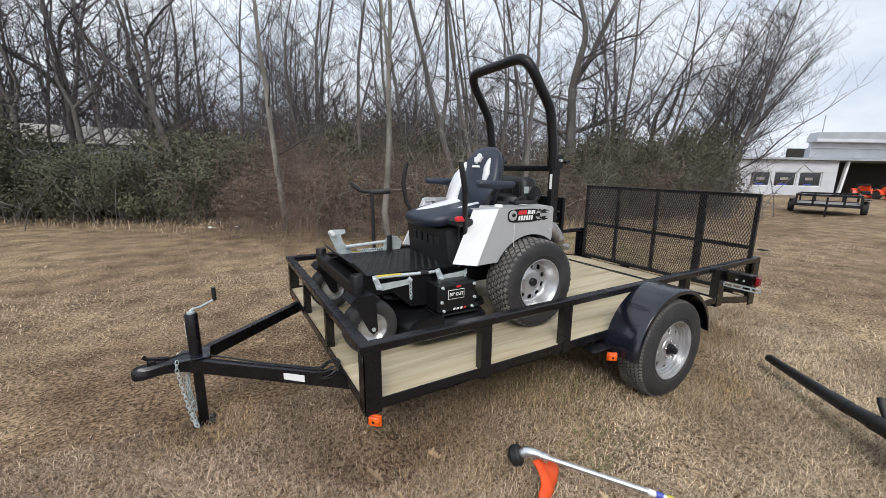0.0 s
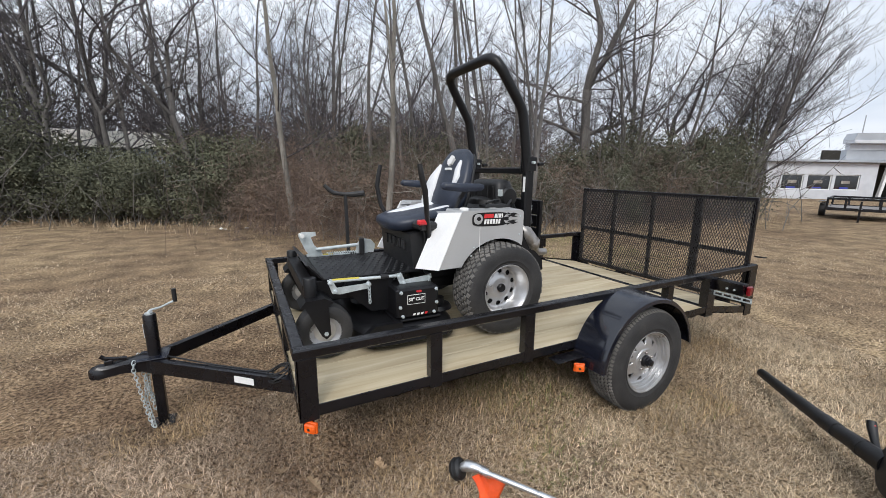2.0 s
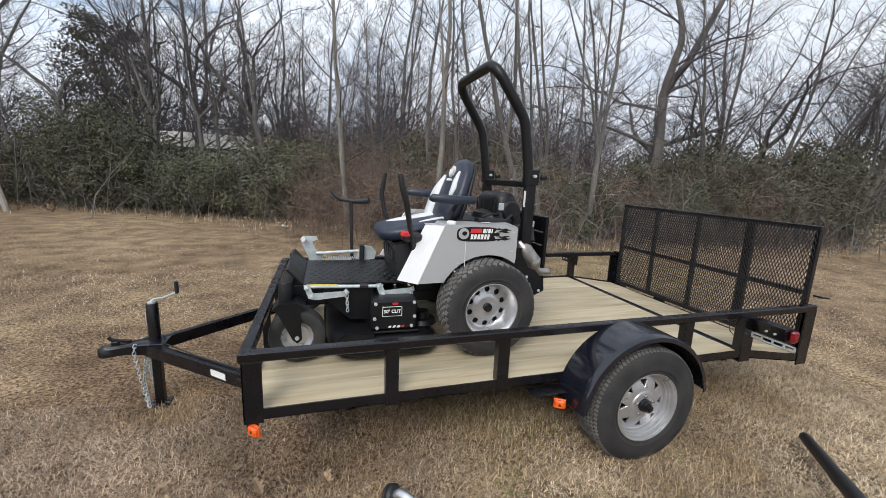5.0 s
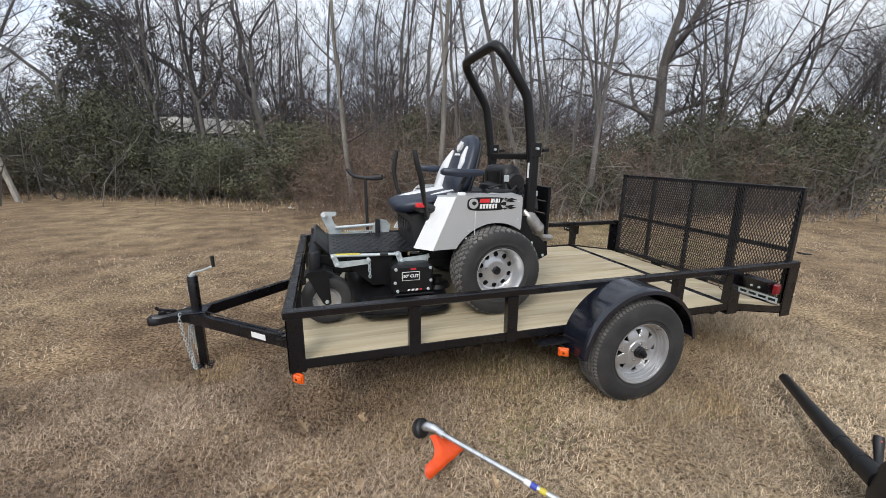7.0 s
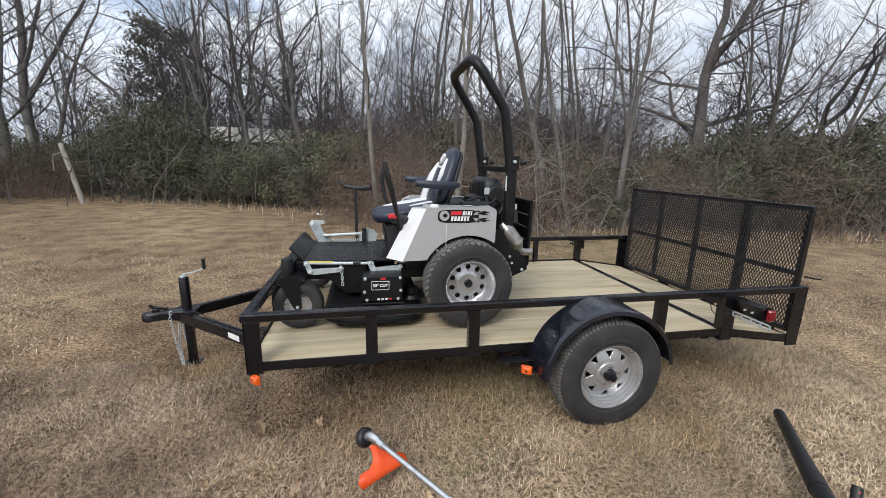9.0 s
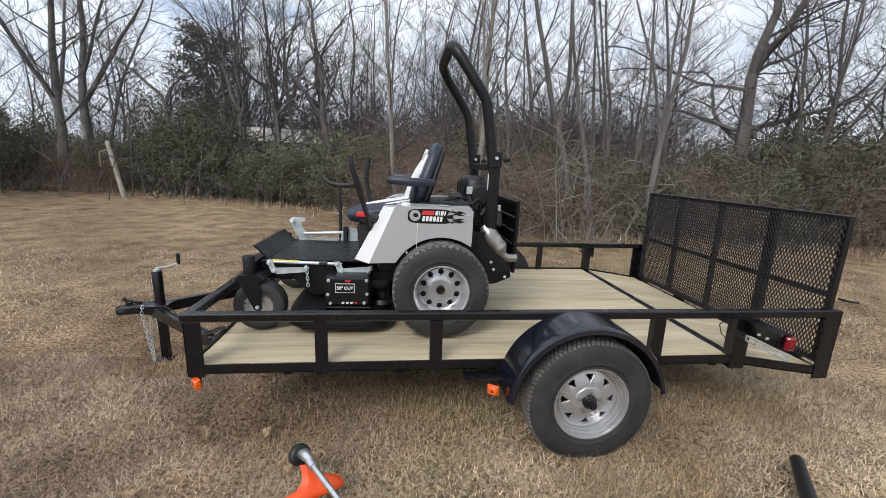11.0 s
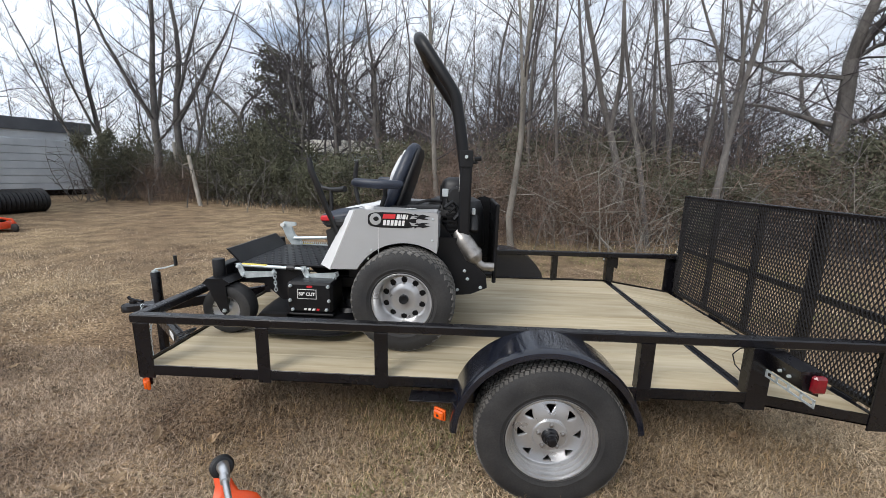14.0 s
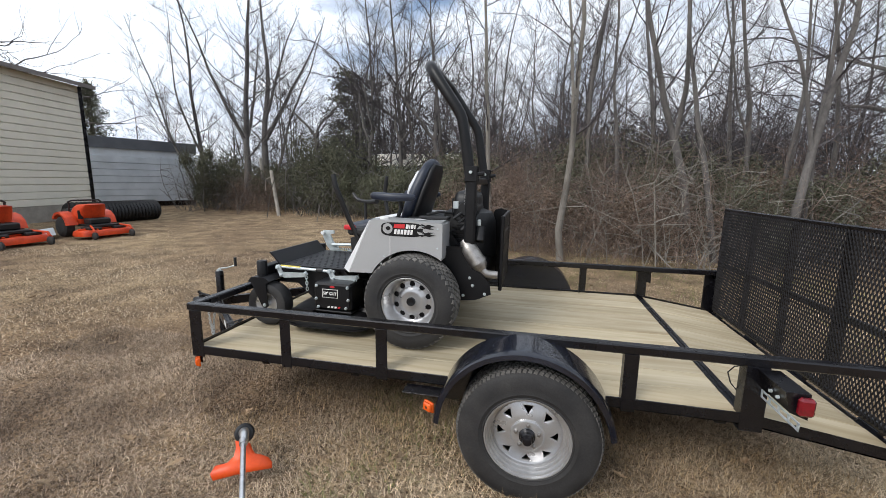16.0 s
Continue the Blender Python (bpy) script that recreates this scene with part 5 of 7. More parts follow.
grd = mpart("engine_guard", G().box(1.835, 1.86, MY - 0.29, MY - 0.25, 0.80, 1.30, 0.006).box(1.835, 1.86, MY + 0.25, MY + 0.29, 0.80, 1.30, 0.006).box(1.8352, 1.8598, MY - 0.26, MY + 0.26, 1.275, 1.299, 0.006), M_BLACK, "black slatted engine guard")
for z in (0.81, 0.905, 1.0, 1.095, 1.19):
    mpart("guard_slat", G().box(1.838, 1.856, MY - 0.25, MY + 0.25, z, z + 0.088, 0.004), M_BLACK, parent=grd)
mpart("guard_side", G().prism([(1.66, 0.80), (1.86, 0.80), (1.86, 1.29), (1.79, 1.315), (1.74, 1.30), (1.70, 1.20)], MY + 0.27, MY + 0.276), M_BLACK, parent=grd)
for s in (-1, 1):
    mpart("guard_brace", G().tube([(1.86, MY + s * 0.27, 0.86), (1.70, MY + s * 0.29, 0.84)], 0.014, 6), M_BLACK, parent=grd)

# roll bar
yl, yr = MY - 0.355, MY + 0.355
hoop = [(1.640, yl, 1.50), (1.600, yl, 1.75), (1.574, yl, 1.89), (1.560, yl, 1.925), (1.535, yl + 0.002, 1.965), (1.40, yl + 0.016, 2.155), (1.368, yl + 0.035, 2.20), (1.350, yl + 0.075, 2.228), (1.343, yl + 0.13, 2.236)]
hoop += [(x, 2 * MY - y, z) for x, y, z in hoop[::-1]]
rops = mpart("roll_bar", G().tube(hoop, 0.034, 14), M_BLACK, "folding black tubular roll bar", smooth=50)
for s, y in ((-1, yl), (1, yr)):
    mpart("roll_bar_post", G().box(1.610, 1.680, y - 0.031, y + 0.031, 0.80, 1.56, 0.012), M_BLACK, parent=rops)
    for d in (-0.042, 0.034):
        mpart("hinge_plate", G().box(1.606, 1.684, y + d, y + d + 0.008, 1.515, 1.61, 0.003), M_BLACK, parent=rops)
    for z in (1.572,):
        mpart("hinge_pin", G().tube([(1.645, y - 0.065, z), (1.645, y + 0.065, z)], 0.010, 8), M_ZINC, parent=rops)
    mpart("pin_knob", G().tube([(1.69, y - 0.05, 1.56), (1.73, y - 0.05, 1.565)], 0.014, 8), M_BLACK, parent=rops)
mpart("roll_bar_crossbar", G().box(1.62, 1.67, yl + 0.028, yr - 0.028, 1.495, 1.54, 0.008), M_BLACK, parent=rops)
mpart("sticker", G().box(1.6085, 1.6098, yl - 0.020, yl + 0.004, 1.37, 1.475, 0.0003), M_LABELW, "white safety sticker", parent=rops)


# ---- ground, grass and leaves ----
def height(x, y):
    """Gentle unevenness of the lawn."""
    return 0.018 * noise.noise((x * 0.35, y * 0.35, 0.2)) + 0.008 * noise.noise((x * 1.7, y * 1.7, 3.1))


def ground_sheet():
    """One sheet, fine near the trailer and coarse out to the horizon."""
    near = np.concatenate([np.linspace(-14, -4, 21)[:-1], np.linspace(-4, 7, 90), np.linspace(7, 16, 19)[1:]])
    far = np.array([-1800, -600, -220, -90, -45, -28, -20])
    xs = np.concatenate([far, near, -far[::-1] + 2])
    yn = np.concatenate([np.linspace(-8, -3.5, 8)[:-1], np.linspace(-3.5, 9, 100), np.linspace(9, 16, 15)[1:]])
    ys = np.concatenate([far + 2, yn, -far[::-1] + 4])
    g = G()
    for y in ys:
        for x in xs:
            g.v.append((float(x), float(y), height(x, y) if abs(x) < 30 and abs(y) < 30 else 0.0))
    n = len(xs)
    for j in range(len(ys) - 1):
        for i in range(n - 1):
            g.f.append((j * n + i, j * n + i + 1, j * n + n + i + 1, j * n + n + i))
    me = bpy.data.meshes.new("ground")
    me.from_pydata(g.v, [], g.f)
    me.materials.append(M_GROUND)
    me.polygons.foreach_set("use_smooth", [True] * len(me.polygons))
    tagged(new("ground", me), "dormant tan lawn with matted dry thatch", "ground", kind="structure")


def blades(name, material, xy, length, width, rng, label, lie=0.95):
    """Bent dry blades, three triangles each, in one mesh."""
    n = len(xy)
    az = rng.uniform(0, 2 * np.pi, n)
    ln = length * rng.uniform(0.5, 1.35, n)
    tilt = np.clip(rng.normal(lie, 0.3, n), 0.05, 1.35)
    wd = width * rng.uniform(0.6, 1.3, n)
    z0 = np.array([height(x, y) for x, y in xy]) - 0.004
    d = np.stack([np.cos(az), np.sin(az)], 1)
    s = np.stack([-np.sin(az + rng.normal(0, 0.5, n)), np.cos(az)], 1)
    root = np.column_stack([xy, z0])
    mid = root + np.column_stack([d * (ln * 0.5 * np.sin(tilt))[:, None], ln * 0.5 * np.cos(tilt)])
    t2 = np.clip(tilt + rng.normal(0.5, 0.35, n), 0.1, 1.9)
    tip = mid + np.column_stack([d * (ln * 0.5 * np.sin(t2))[:, None], ln * 0.5 * np.cos(t2)])
    side = np.column_stack([s * wd[:, None], np.zeros(n)])
    v = np.empty((n, 5, 3))
    v[:, 0], v[:, 1], v[:, 2], v[:, 3], v[:, 4] = root - side, root + side, mid + side * 0.8, mid - side * 0.8, tip
    base = (np.arange(n) * 5)[:, None]
    me = bpy.data.meshes.new(name)
    me.vertices.add(n * 5)
    me.vertices.foreach_set("co", v.astype(np.float32).ravel())
    loops = np.concatenate([base + np.array([0, 1, 2, 3]), base + np.array([3, 2, 4])], 1).ravel()
    me.loops.add(len(loops))
    me.loops.foreach_set("vertex_index", loops.astype(np.int32))
    me.polygons.add(n * 2)
    st = (np.arange(n) * 7)[:, None] + np.array([0, 4])
    me.polygons.foreach_set("loop_start", st.ravel().astype(np.int32))
    me.update(calc_edges=True)
    me.validate()
    me.materials.append(material)
    tagged(new(name, me), label, "grass", kind="stuff")


ground_sheet()
RNG = np.random.default_rng(4)
BLADES = 1.0


def scatter(n, x0, x1, y0, y1):
    return np.column_stack([RNG.uniform(x0, x1, n), RNG.uniform(y0, y1, n)])


def clumpy(p, s, keep):
    k = np.array([noise.noise((x * s, y * s, 7.7)) for x, y in p])
    return p[RNG.uniform(-0.55, 0.55, len(p)) < k + keep]


near = np.concatenate([clumpy(scatter(int(330000 * BLADES), -2.0, 4.6, -1.4, 1.0), 3.0, 0.40), clumpy(scatter(int(90000 * BLADES), -3.5, 6.5, 0.4, 4.5), 2.0, 0.25)])
brownish = np.hypot(near[:, 0] + 1.6, near[:, 1] + 0.6) + RNG.normal(0, 0.55, len(near)) < 2.55
blades("dry_grass", M_BLADEB, near[brownish], 0.044, 0.0014, RNG, "short withered brown grass near the trailer tongue")
blades("dry_grass", M_BLADE, near[~brownish], 0.050, 0.0015, RNG, "short dry tan grass blades matted over the lawn")
mid = np.concatenate([clumpy(scatter(int(44000 * BLADES), -9, 12, 2.5, 10.0), 1.0, 0.2), clumpy(scatter(int(30000 * BLADES), 4.5, 12, -2.5, 4.0), 1.0, 0.2), clumpy(scatter(int(38000 * BLADES), -8, -1.8, -0.5, 4.5), 1.0, 0.2)])
blades("dry_grass", M_BLADEM, mid, 0.05, 0.0028, RNG, "sparse dry grass further off on the lawn", 0.8)
blades("green_grass", M_BLADEG, np.concatenate([clumpy(scatter(34000, 1.0, 7.0, 2.2, 6.6), 0.8, 0.10), clumpy(scatter(5000, 1.0, 2.6, -0.5, 0.6), 2.0, -0.15)]), 0.07, 0.0022, RNG, "a few green grass blades showing through")


# longer uncut grass round the wheels and along the trailer's edge
fringe = np.concatenate([clumpy(scatter(15000, 0.1, 3.8, -0.28, 0.5), 2.2, 0.05), clumpy(scatter(5000, 1.5, 2.7, -0.5, -0.1), 2.5, 0.0), clumpy(scatter(3000, -0.9, -0.4, 0.7, 1.25), 2.5, 0.0)])
blades("uncut_grass", M_BLADEO, fringe, 0.070, 0.0014, RNG, "long tawny uncut grass along the trailer's edge", 0.75)


def dead_leaf(i):
    """A dry oak leaf: lobed outline along a midrib, its halves folded up and its length curled."""
    r = random.Random(i)
    g, n = G(), 13
    fold, curl = r.uniform(0.2, 0.9), r.uniform(-3.0, 5.0)
    for k in range(n):
        t = k / (n - 1)
        lobe = (0.030 * math.sin(math.pi * min(1, t * 1.05)) ** 0.7) * (1.0 if k % 3 else 0.45) + 0.0015
        x, z = (t - 0.5) * 0.13, 0.008 + curl * (t - 0.5) ** 2 * 0.03
        a, b = lobe * r.uniform(0.75, 1.2), lobe * r.uniform(0.75, 1.2)
        g.v += [(x + a * 0.25, a, z + a * fold), (x, 0, z), (x + b * 0.25, -b, z + b * fold * r.uniform(0.4, 1.3))]
    for k in range(n - 1):
        q = k * 3
        g.f += [(q, q + 1, q + 4, q + 3), (q + 1, q + 2, q + 5, q + 4)]
    return g


LEAVES = [dead_leaf(i).mesh("dead_leaf", M_DEADLEAF) for i in range(9)]
spots = [(0.35, 0.02), (1.41, -0.13), (0.36, -0.02), (0.30, -0.45), (-0.35, 0.05), (0.9, -0.62), (1.75, -0.55), (2.6, -0.35), (0.06, -0.3), (-0.9, 0.35), (-1.3, 0.6)]
spots += [(RNG.uniform(-4, 6), RNG.uniform(-0.9, 6.0)) for _ in range(120)]
for i, (x, y) in enumerate(spots):
    s = float(RNG.uniform(0.4, 0.8))
    ob = new("dead_leaf", LEAVES[i % 9])
    ob.matrix_basis = Matrix.LocRotScale((x, y, height(x, y) + 0.036), Euler((RNG.uniform(-0.35, 0.35), RNG.uniform(-0.35, 0.35), RNG.uniform(0, 6.28))), (s, s, s))
    tagged(ob, "curled brown oak leaf lying on dry grass", "leaf", "fallen leaves")


def scrap(i):
    """A crumpled bit of paper."""
    r = random.Random(i)
    g = G()
    for j in range(4):
        g.v += [(0.035 * (k - 1.5) + r.uniform(-0.01, 0.01), 0.03 * (j - 1.5) + r.uniform(-0.01, 0.01), 0.02 + r.uniform(0, 0.05)) for k in range(4)]
    g.f += [(j * 4 + k, j * 4 + k + 1, j * 4 + k + 5, j * 4 + k + 4) for j in range(3) for k in range(3)]
    return g


for i, (x, y) in enumerate(((-0.63, 9.13), (-0.1, 9.3))):
    thing("paper_scrap", Matrix.Translation((x, y, height(x, y) + 0.015)) @ Matrix.Scale(1.3 if i == 0 else 0.8, 4), "crumpled white paper scrap on the lawn", "litter", g=scrap(i), material=M_LABELW)


# ---- woods ----
def ribbon(g, pts, rs, turn):
    """The finest twigs, finer than a grass blade: one narrow strip each."""
    d = (Vector(pts[-1]) - Vector(pts[0])).normalized()
    u = Matrix.Rotation(turn, 3, d) @ d.orthogonal().normalized()
    vs = []
    for p, r in zip(pts, rs):
        vs += [tuple(Vector(p) - u * r), tuple(Vector(p) + u * r)]
    g.add(vs, [(2 * i, 2 * i + 1, 2 * i + 3, 2 * i + 2) for i in range(len(pts) - 1)])


def grow(g, tw, p, d, r, length, level, rnd, depth=4, droop=0.0):
    """A limb that forks at its end and throws side limbs: stout ones into g, twigs into tw."""
    segs = (8, 6, 5, 4, 3)[level]
    pts, rs = [Vector(p)], [r]
    d = Vector(d).normalized()
    bend = (0.022, 0.19, 0.27, 0.33, 0.36)[level]
    for i in range(segs):
        d = (d + Vector((rnd.gauss(0, 1), rnd.gauss(0, 1), rnd.gauss(0.10 - droop, 0.7))) * bend).normalized()
        pts.append(pts[-1] + d * length / segs)
        rs.append(r * (1 - 0.42 * (i + 1) / segs) if level < depth else r * (1 - 0.85 * (i + 1) / segs))
    if level >= depth:
        ribbon(tw, pts, [q * 1.25 for q in rs], rnd.uniform(0, 3.14))
        return
    (g if level < 1 or r > 0.05 else tw).tube([tuple(q) for q in pts], rs, (8, 6, 4, 3)[level], caps=False)
    for k in range(2):
        a = rnd.uniform(0, 6.28)
        side = Vector((math.cos(a), math.sin(a), rnd.uniform(-0.1, 0.3)))
        grow(g, tw, pts[-1], d + side * rnd.uniform(0.3, 0.75), max(0.0040, rs[-1] * (rnd.uniform(0.74, 0.94) if level == 0 else rnd.uniform(0.60, 0.84))), length * rnd.uniform(0.62, 0.85), level + 1, rnd, depth, droop)
    for k in range((5, 4, 4, 4)[level]):
        f = rnd.uniform(0.52 if level == 0 else 0.12, 0.97)
        i = min(segs - 1, int(f * segs))
        q = pts[i].lerp(pts[i + 1], f * segs - i)
        a = rnd.uniform(0, 6.28)
        side = Vector((math.cos(a), math.sin(a), rnd.uniform(-0.15, 0.45)))
        grow(g, tw, q, d * 0.45 + side, max(0.0040, rs[i] * rnd.uniform(0.28, 0.48)), length * rnd.uniform(0.36, 0.62), min(depth, level + 1 + (1 if level == 0 and rnd.random() < 0.3 else 0)), rnd, depth, droop)


def limb(g, tw, p, d, r, length, level, rnd, rise):
    """A side limb that sweeps upward and breaks into finer ones."""
    segs = (6, 4, 2)[level]
    pts, rs, d = [Vector(p)], [r], Vector(d).normalized()
    for i in range(segs):
        d = (d + Vector((rnd.gauss(0, 0.13), rnd.gauss(0, 0.13), rnd.gauss(rise, 0.11)))).normalized()
        pts.append(pts[-1] + d * length / segs)
        rs.append(r * (1 - 0.72 * (i + 1) / segs))
    if level == 2:
        ribbon(tw, pts, [max(0.0026, q) for q in rs], rnd.uniform(0, 3.14))
        return
    (g if r > 0.035 else tw).tube([tuple(q) for q in pts], rs, 5 if r > 0.03 else 3, caps=False)
    count = (7, 6)[level]
    for k in range(count):
        f = min(0.98, (k + rnd.uniform(0.5, 1.3)) / count)
        i = min(segs - 1, int(f * segs))
        q = pts[i].lerp(pts[i + 1], f * segs - i)
        a = rnd.uniform(0, 6.28)
        side = Vector((math.cos(a), math.sin(a), rnd.uniform(-0.2, 0.5)))
        limb(g, tw, q, d * 0.7 + side * 0.75, max(0.0042, rs[i] * rnd.uniform(0.32, 0.55)), max(0.26, length * rnd.uniform(0.32, 0.62)), level + 1, rnd, rise)


def slim_meshes(seed, r, h, lean=(0, 0), first=0.16, count=20, bark=None, forks=1, splay=1.0):
    """A tall forest tree: straight tapering stem, one or two leaders, upswept limbs and fine twigs."""
    rnd = random.Random(seed)
    g, tw = G(), G()

    def leader(p, d, r0, length, low, n, more):
        segs, pts, rs, d = 11, [Vector(p)], [r0], Vector(d).normalized()
        aim = d.copy()
        for i in range(segs):
            d = (d * 0.82 + aim * 0.18 + Vector((rnd.gauss(0, 0.065), rnd.gauss(0, 0.065), 0.008))).normalized()
            pts.append(pts[-1] + d * length / segs)
            rs.append(r0 * (1 - 0.86 * ((i + 1) / segs) ** 0.9))
        g.tube([tuple(q) for q in pts], rs, 9 if r0 > 0.06 else 6, caps=False)
        for k in range(n):
            f = low + (0.985 - low) * (k + rnd.random()) / n
            i = min(segs - 1, int(f * segs))
            q = pts[i].lerp(pts[i + 1], f * segs - i)
            a = k * 2.4 + rnd.uniform(-0.6, 0.6)
            side = Vector((math.cos(a), math.sin(a), 0))
            size = length * (0.06 + 0.27 * (1 - f)) * rnd.uniform(0.55, 1.25) * splay + 0.25
            limb(g, tw, q, d * rnd.uniform(0.35, 0.95) + side, min(rs[i] * 0.45, 0.005 + size * 0.009), size, 0, rnd, 0.07)
        for k in range(more):
            f = rnd.uniform(0.22, 0.5)
            i = int(f * segs)
            a = rnd.uniform(0, 6.28)
            leader(pts[i], aim + Vector((math.cos(a), math.sin(a), 0)) * rnd.uniform(0.22, 0.45) * splay, rs[i] * rnd.uniform(0.6, 0.82), length * (1 - f) * rnd.uniform(0.75, 1.0), 0.12, n // 2, 0)

    leader((0, 0, -0.15), (lean[0], lean[1], 1), r, h, first, count, forks)
    return g.mesh("trunk", bark or M_BARK, 60), tw.mesh("crown", M_TWIG)


def oak_meshes(seed, r, h, lean=(0, 0), bark=None):
    """A broad tree: short stout trunk and wide crooked limbs."""
    rnd = random.Random(seed)
    g, tw = G(), G()
    grow(g, tw, (0, 0, -0.15), (lean[0], lean[1], 1), r, h, 0, rnd)
    return g.mesh("trunk", bark or M_BARK, 60), tw.mesh("crown", M_TWIG)


def tree(meshes, m, label="bare grey deciduous tree in winter"):
    t = thing("tree", m, label, "tree", "trees of the wood")
    part("trunk", meshes[0], None, t)
    part("crown", meshes[1], None, t)["kind"] = "stuff"
    return t


EDGE = [(-34, 27), (-20, 19), (-10, 14.0), (-5, 11.8), (1, 8.9), (4.5, 7.1), (9, 5.7), (12.5, 5.3), (16.5, 6.0), (19, 8.5), (24, 16)]


def along(f):
    """A place on the wood's edge, f from 0 to 1, and its inward normal."""
    s = f * (len(EDGE) - 1)
    i = min(int(s), len(EDGE) - 2)
    a, b = Vector(EDGE[i]), Vector(EDGE[i + 1])
    d = (b - a).normalized()
    return a.lerp(b, s - i), Vector((-d.y, d.x))


KINDS = [slim_meshes(11, 0.075, 9.0), slim_meshes(12, 0.10, 11.0, forks=2), slim_meshes(13, 0.085, 9.5, (0.06, 0)), slim_meshes(14, 0.12, 12.0, forks=2), slim_meshes(15, 0.055, 7.0, first=0.1), slim_meshes(16, 0.065, 8.0, (-0.08, 0.03), first=0.1)]
rw = random.Random(8)
# stems that stand out one by one: place, lean for each metre of height, radius at the foot, height
STEMS = [
    (3.61, 10.49, -0.10, 0.017, 0.085, 10.5), (5.87, 12.02, -0.12, 0.045, 0.110, 12.0), (5.66, 6.85, -0.20, 0.085, 0.082, 8.5),
    (7.19, 9.44, -0.10, 0.050, 0.080, 10.0), (7.07, 10.17, -0.12, 0.050, 0.078, 10.5), (7.77, 10.95, -0.09, 0.043, 0.086, 11.0),
    (7.69, 8.77, -0.12, 0.070, 0.064, 9.0), (7.10, 6.93, -0.02, 0.020, 0.070, 8.5),
    (4.09, 18.83, -0.06, 0.013, 0.160, 14.0), (5.53, 7.90, -0.10, 0.060, 0.120, 10.0), (4.19, 9.49, -0.09, 0.035, 0.075, 9.0),
    (11.58, 7.82, -0.04, 0.050, 0.090, 9.0), (12.38, 7.94, 0.02, -0.016, 0.090, 9.0), (13.76, 7.74, 0.10, -0.14, 0.095, 8.5),
    (15.15, 7.39, 0.12, -0.20, 0.085, 8.0), (16.3, 8.3, 0.16, -0.22, 0.080, 7.5), (9.0, 9.6, -0.06, 0.03, 0.080, 10.0),
    (-3.52, 15.86, -0.01, 0.0, 0.100, 11.0), (-2.06, 15.39, -0.06, 0.0, 0.095, 10.0), (-4.62, 17.34, -0.05, -0.018, 0.150, 12.0),
    (-5.57, 17.83, 0.10, 0.03, 0.080, 10.0), (-6.42, 17.58, 0.10, 0.03, 0.085, 10.0), (-9.64, 15.43, 0.02, 0.013, 0.070, 9.0),
]
tree(slim_meshes(21, 0.078, 9.5, (-0.088, -0.004), 0.20, 16, M_BARKPALE, 0, 0.75), pose(0.93, 8.53, 0), "slender pale-barked tree leaning back at the edge")
tree(slim_meshes(22, 0.074, 8.5, (-0.150, 0.018), 0.25, 12, M_BARKPALE, 1, 0.7), pose(2.62, 6.10, 0), "pale grey tree with forked stems behind brown brush")
tree(slim_meshes(24, 0.085, 8.5, (0.06, -0.035), 0.28, 11, None, 1, 0.7), pose(6.64, 6.65, 0), "grey tree leaning out over the thicket")
tree(oak_meshes(23, 0.25, 4.6, (-0.09, 0.08)), pose(11.13, 8.93, 0), "broad oak with wide bare limbs")
tree(oak_meshes(40, 0.14, 3.2, (0.14, -0.16)), pose(14.6, 8.6, 0), "spreading bare tree at the end of the wood")
tree(oak_meshes(41, 0.13, 2.9, (0.16, -0.18)), pose(16.8, 7.9, 0), "spreading bare tree at the end of the wood")
tree(oak_meshes(42, 0.12, 3.0, (0.10, -0.10)), pose(13.0, 10.5, 0), "spreading bare tree at the end of the wood")
for i, (x, y) in enumerate(((15.9, 6.3), (17.4, 7.0), (18.6, 7.6), (20.4, 8.8))):
    tree(slim_meshes(140 + i, 0.085, 8.0, (0.13, -0.22), 0.12, 22, None, 2, 1.35), pose(x, y, 0), "spreading bare tree at the end of the wood")
tree(oak_meshes(34, 0.15, 3.3, (-0.16, 0.0)), pose(-1.18, 13.17, 0), "dark many-limbed tree over the evergreen shrubs")
tree(oak_meshes(36, 0.15, 4.2, (-0.12, 0.0)), pose(-1.9, 16.2, 0), "dark many-limbed tree over the evergreen shrubs")
tree(oak_meshes(37, 0.16, 4.4, (0.05, 0.0)), pose(-5.2, 19.4, 0), "dark many-limbed tree over the evergreen shrubs")
for i, (x, y, h) in enumerate(((-8.2, 15.4, 3.6), (-6.9, 17.6, 4.2), (-4.0, 15.6, 3.4), (-5.6, 15.2, 3.2))):
    tree(oak_meshes(60 + i, 0.125, h, (0.05 * (i % 3 - 1), 0.0)), pose(x, y, 0, 0, 0, 70 * i), "dark many-limbed tree over the evergreen shrubs")
tree(slim_meshes(31, 0.24, 14.0, (-0.025, -0.018), 0.2, 22, None, 2, 1.1), pose(-14.39, 19.92, 0), "tall bare forest tree behind the sheds")
tree(slim_meshes(32, 0.21, 13.0, (-0.008, -0.004), 0.2, 22, None, 2, 1.1), pose(-13.43, 16.88, 0), "tall bare forest tree behind the sheds")
tree(slim_meshes(27, 0.12, 10.0, (-0.108, -0.10), 0.22, 16, None, 1), pose(-13.20, 14.45, 0), "tall bare tree leaning over the storage trailer")
tree(slim_meshes(29, 0.065, 8.5, (-0.199, -0.19), 0.2, 14, None, 1, 0.8), pose(-12.83, 13.44, 0), "thin bare tree leaning over the storage trailer")
tree(slim_meshes(30, 0.095, 11.0, (0.17, 0.11), 0.2, 16, None, 1), pose(-12.62, 17.88, 0), "bare tree leaning across the wood")
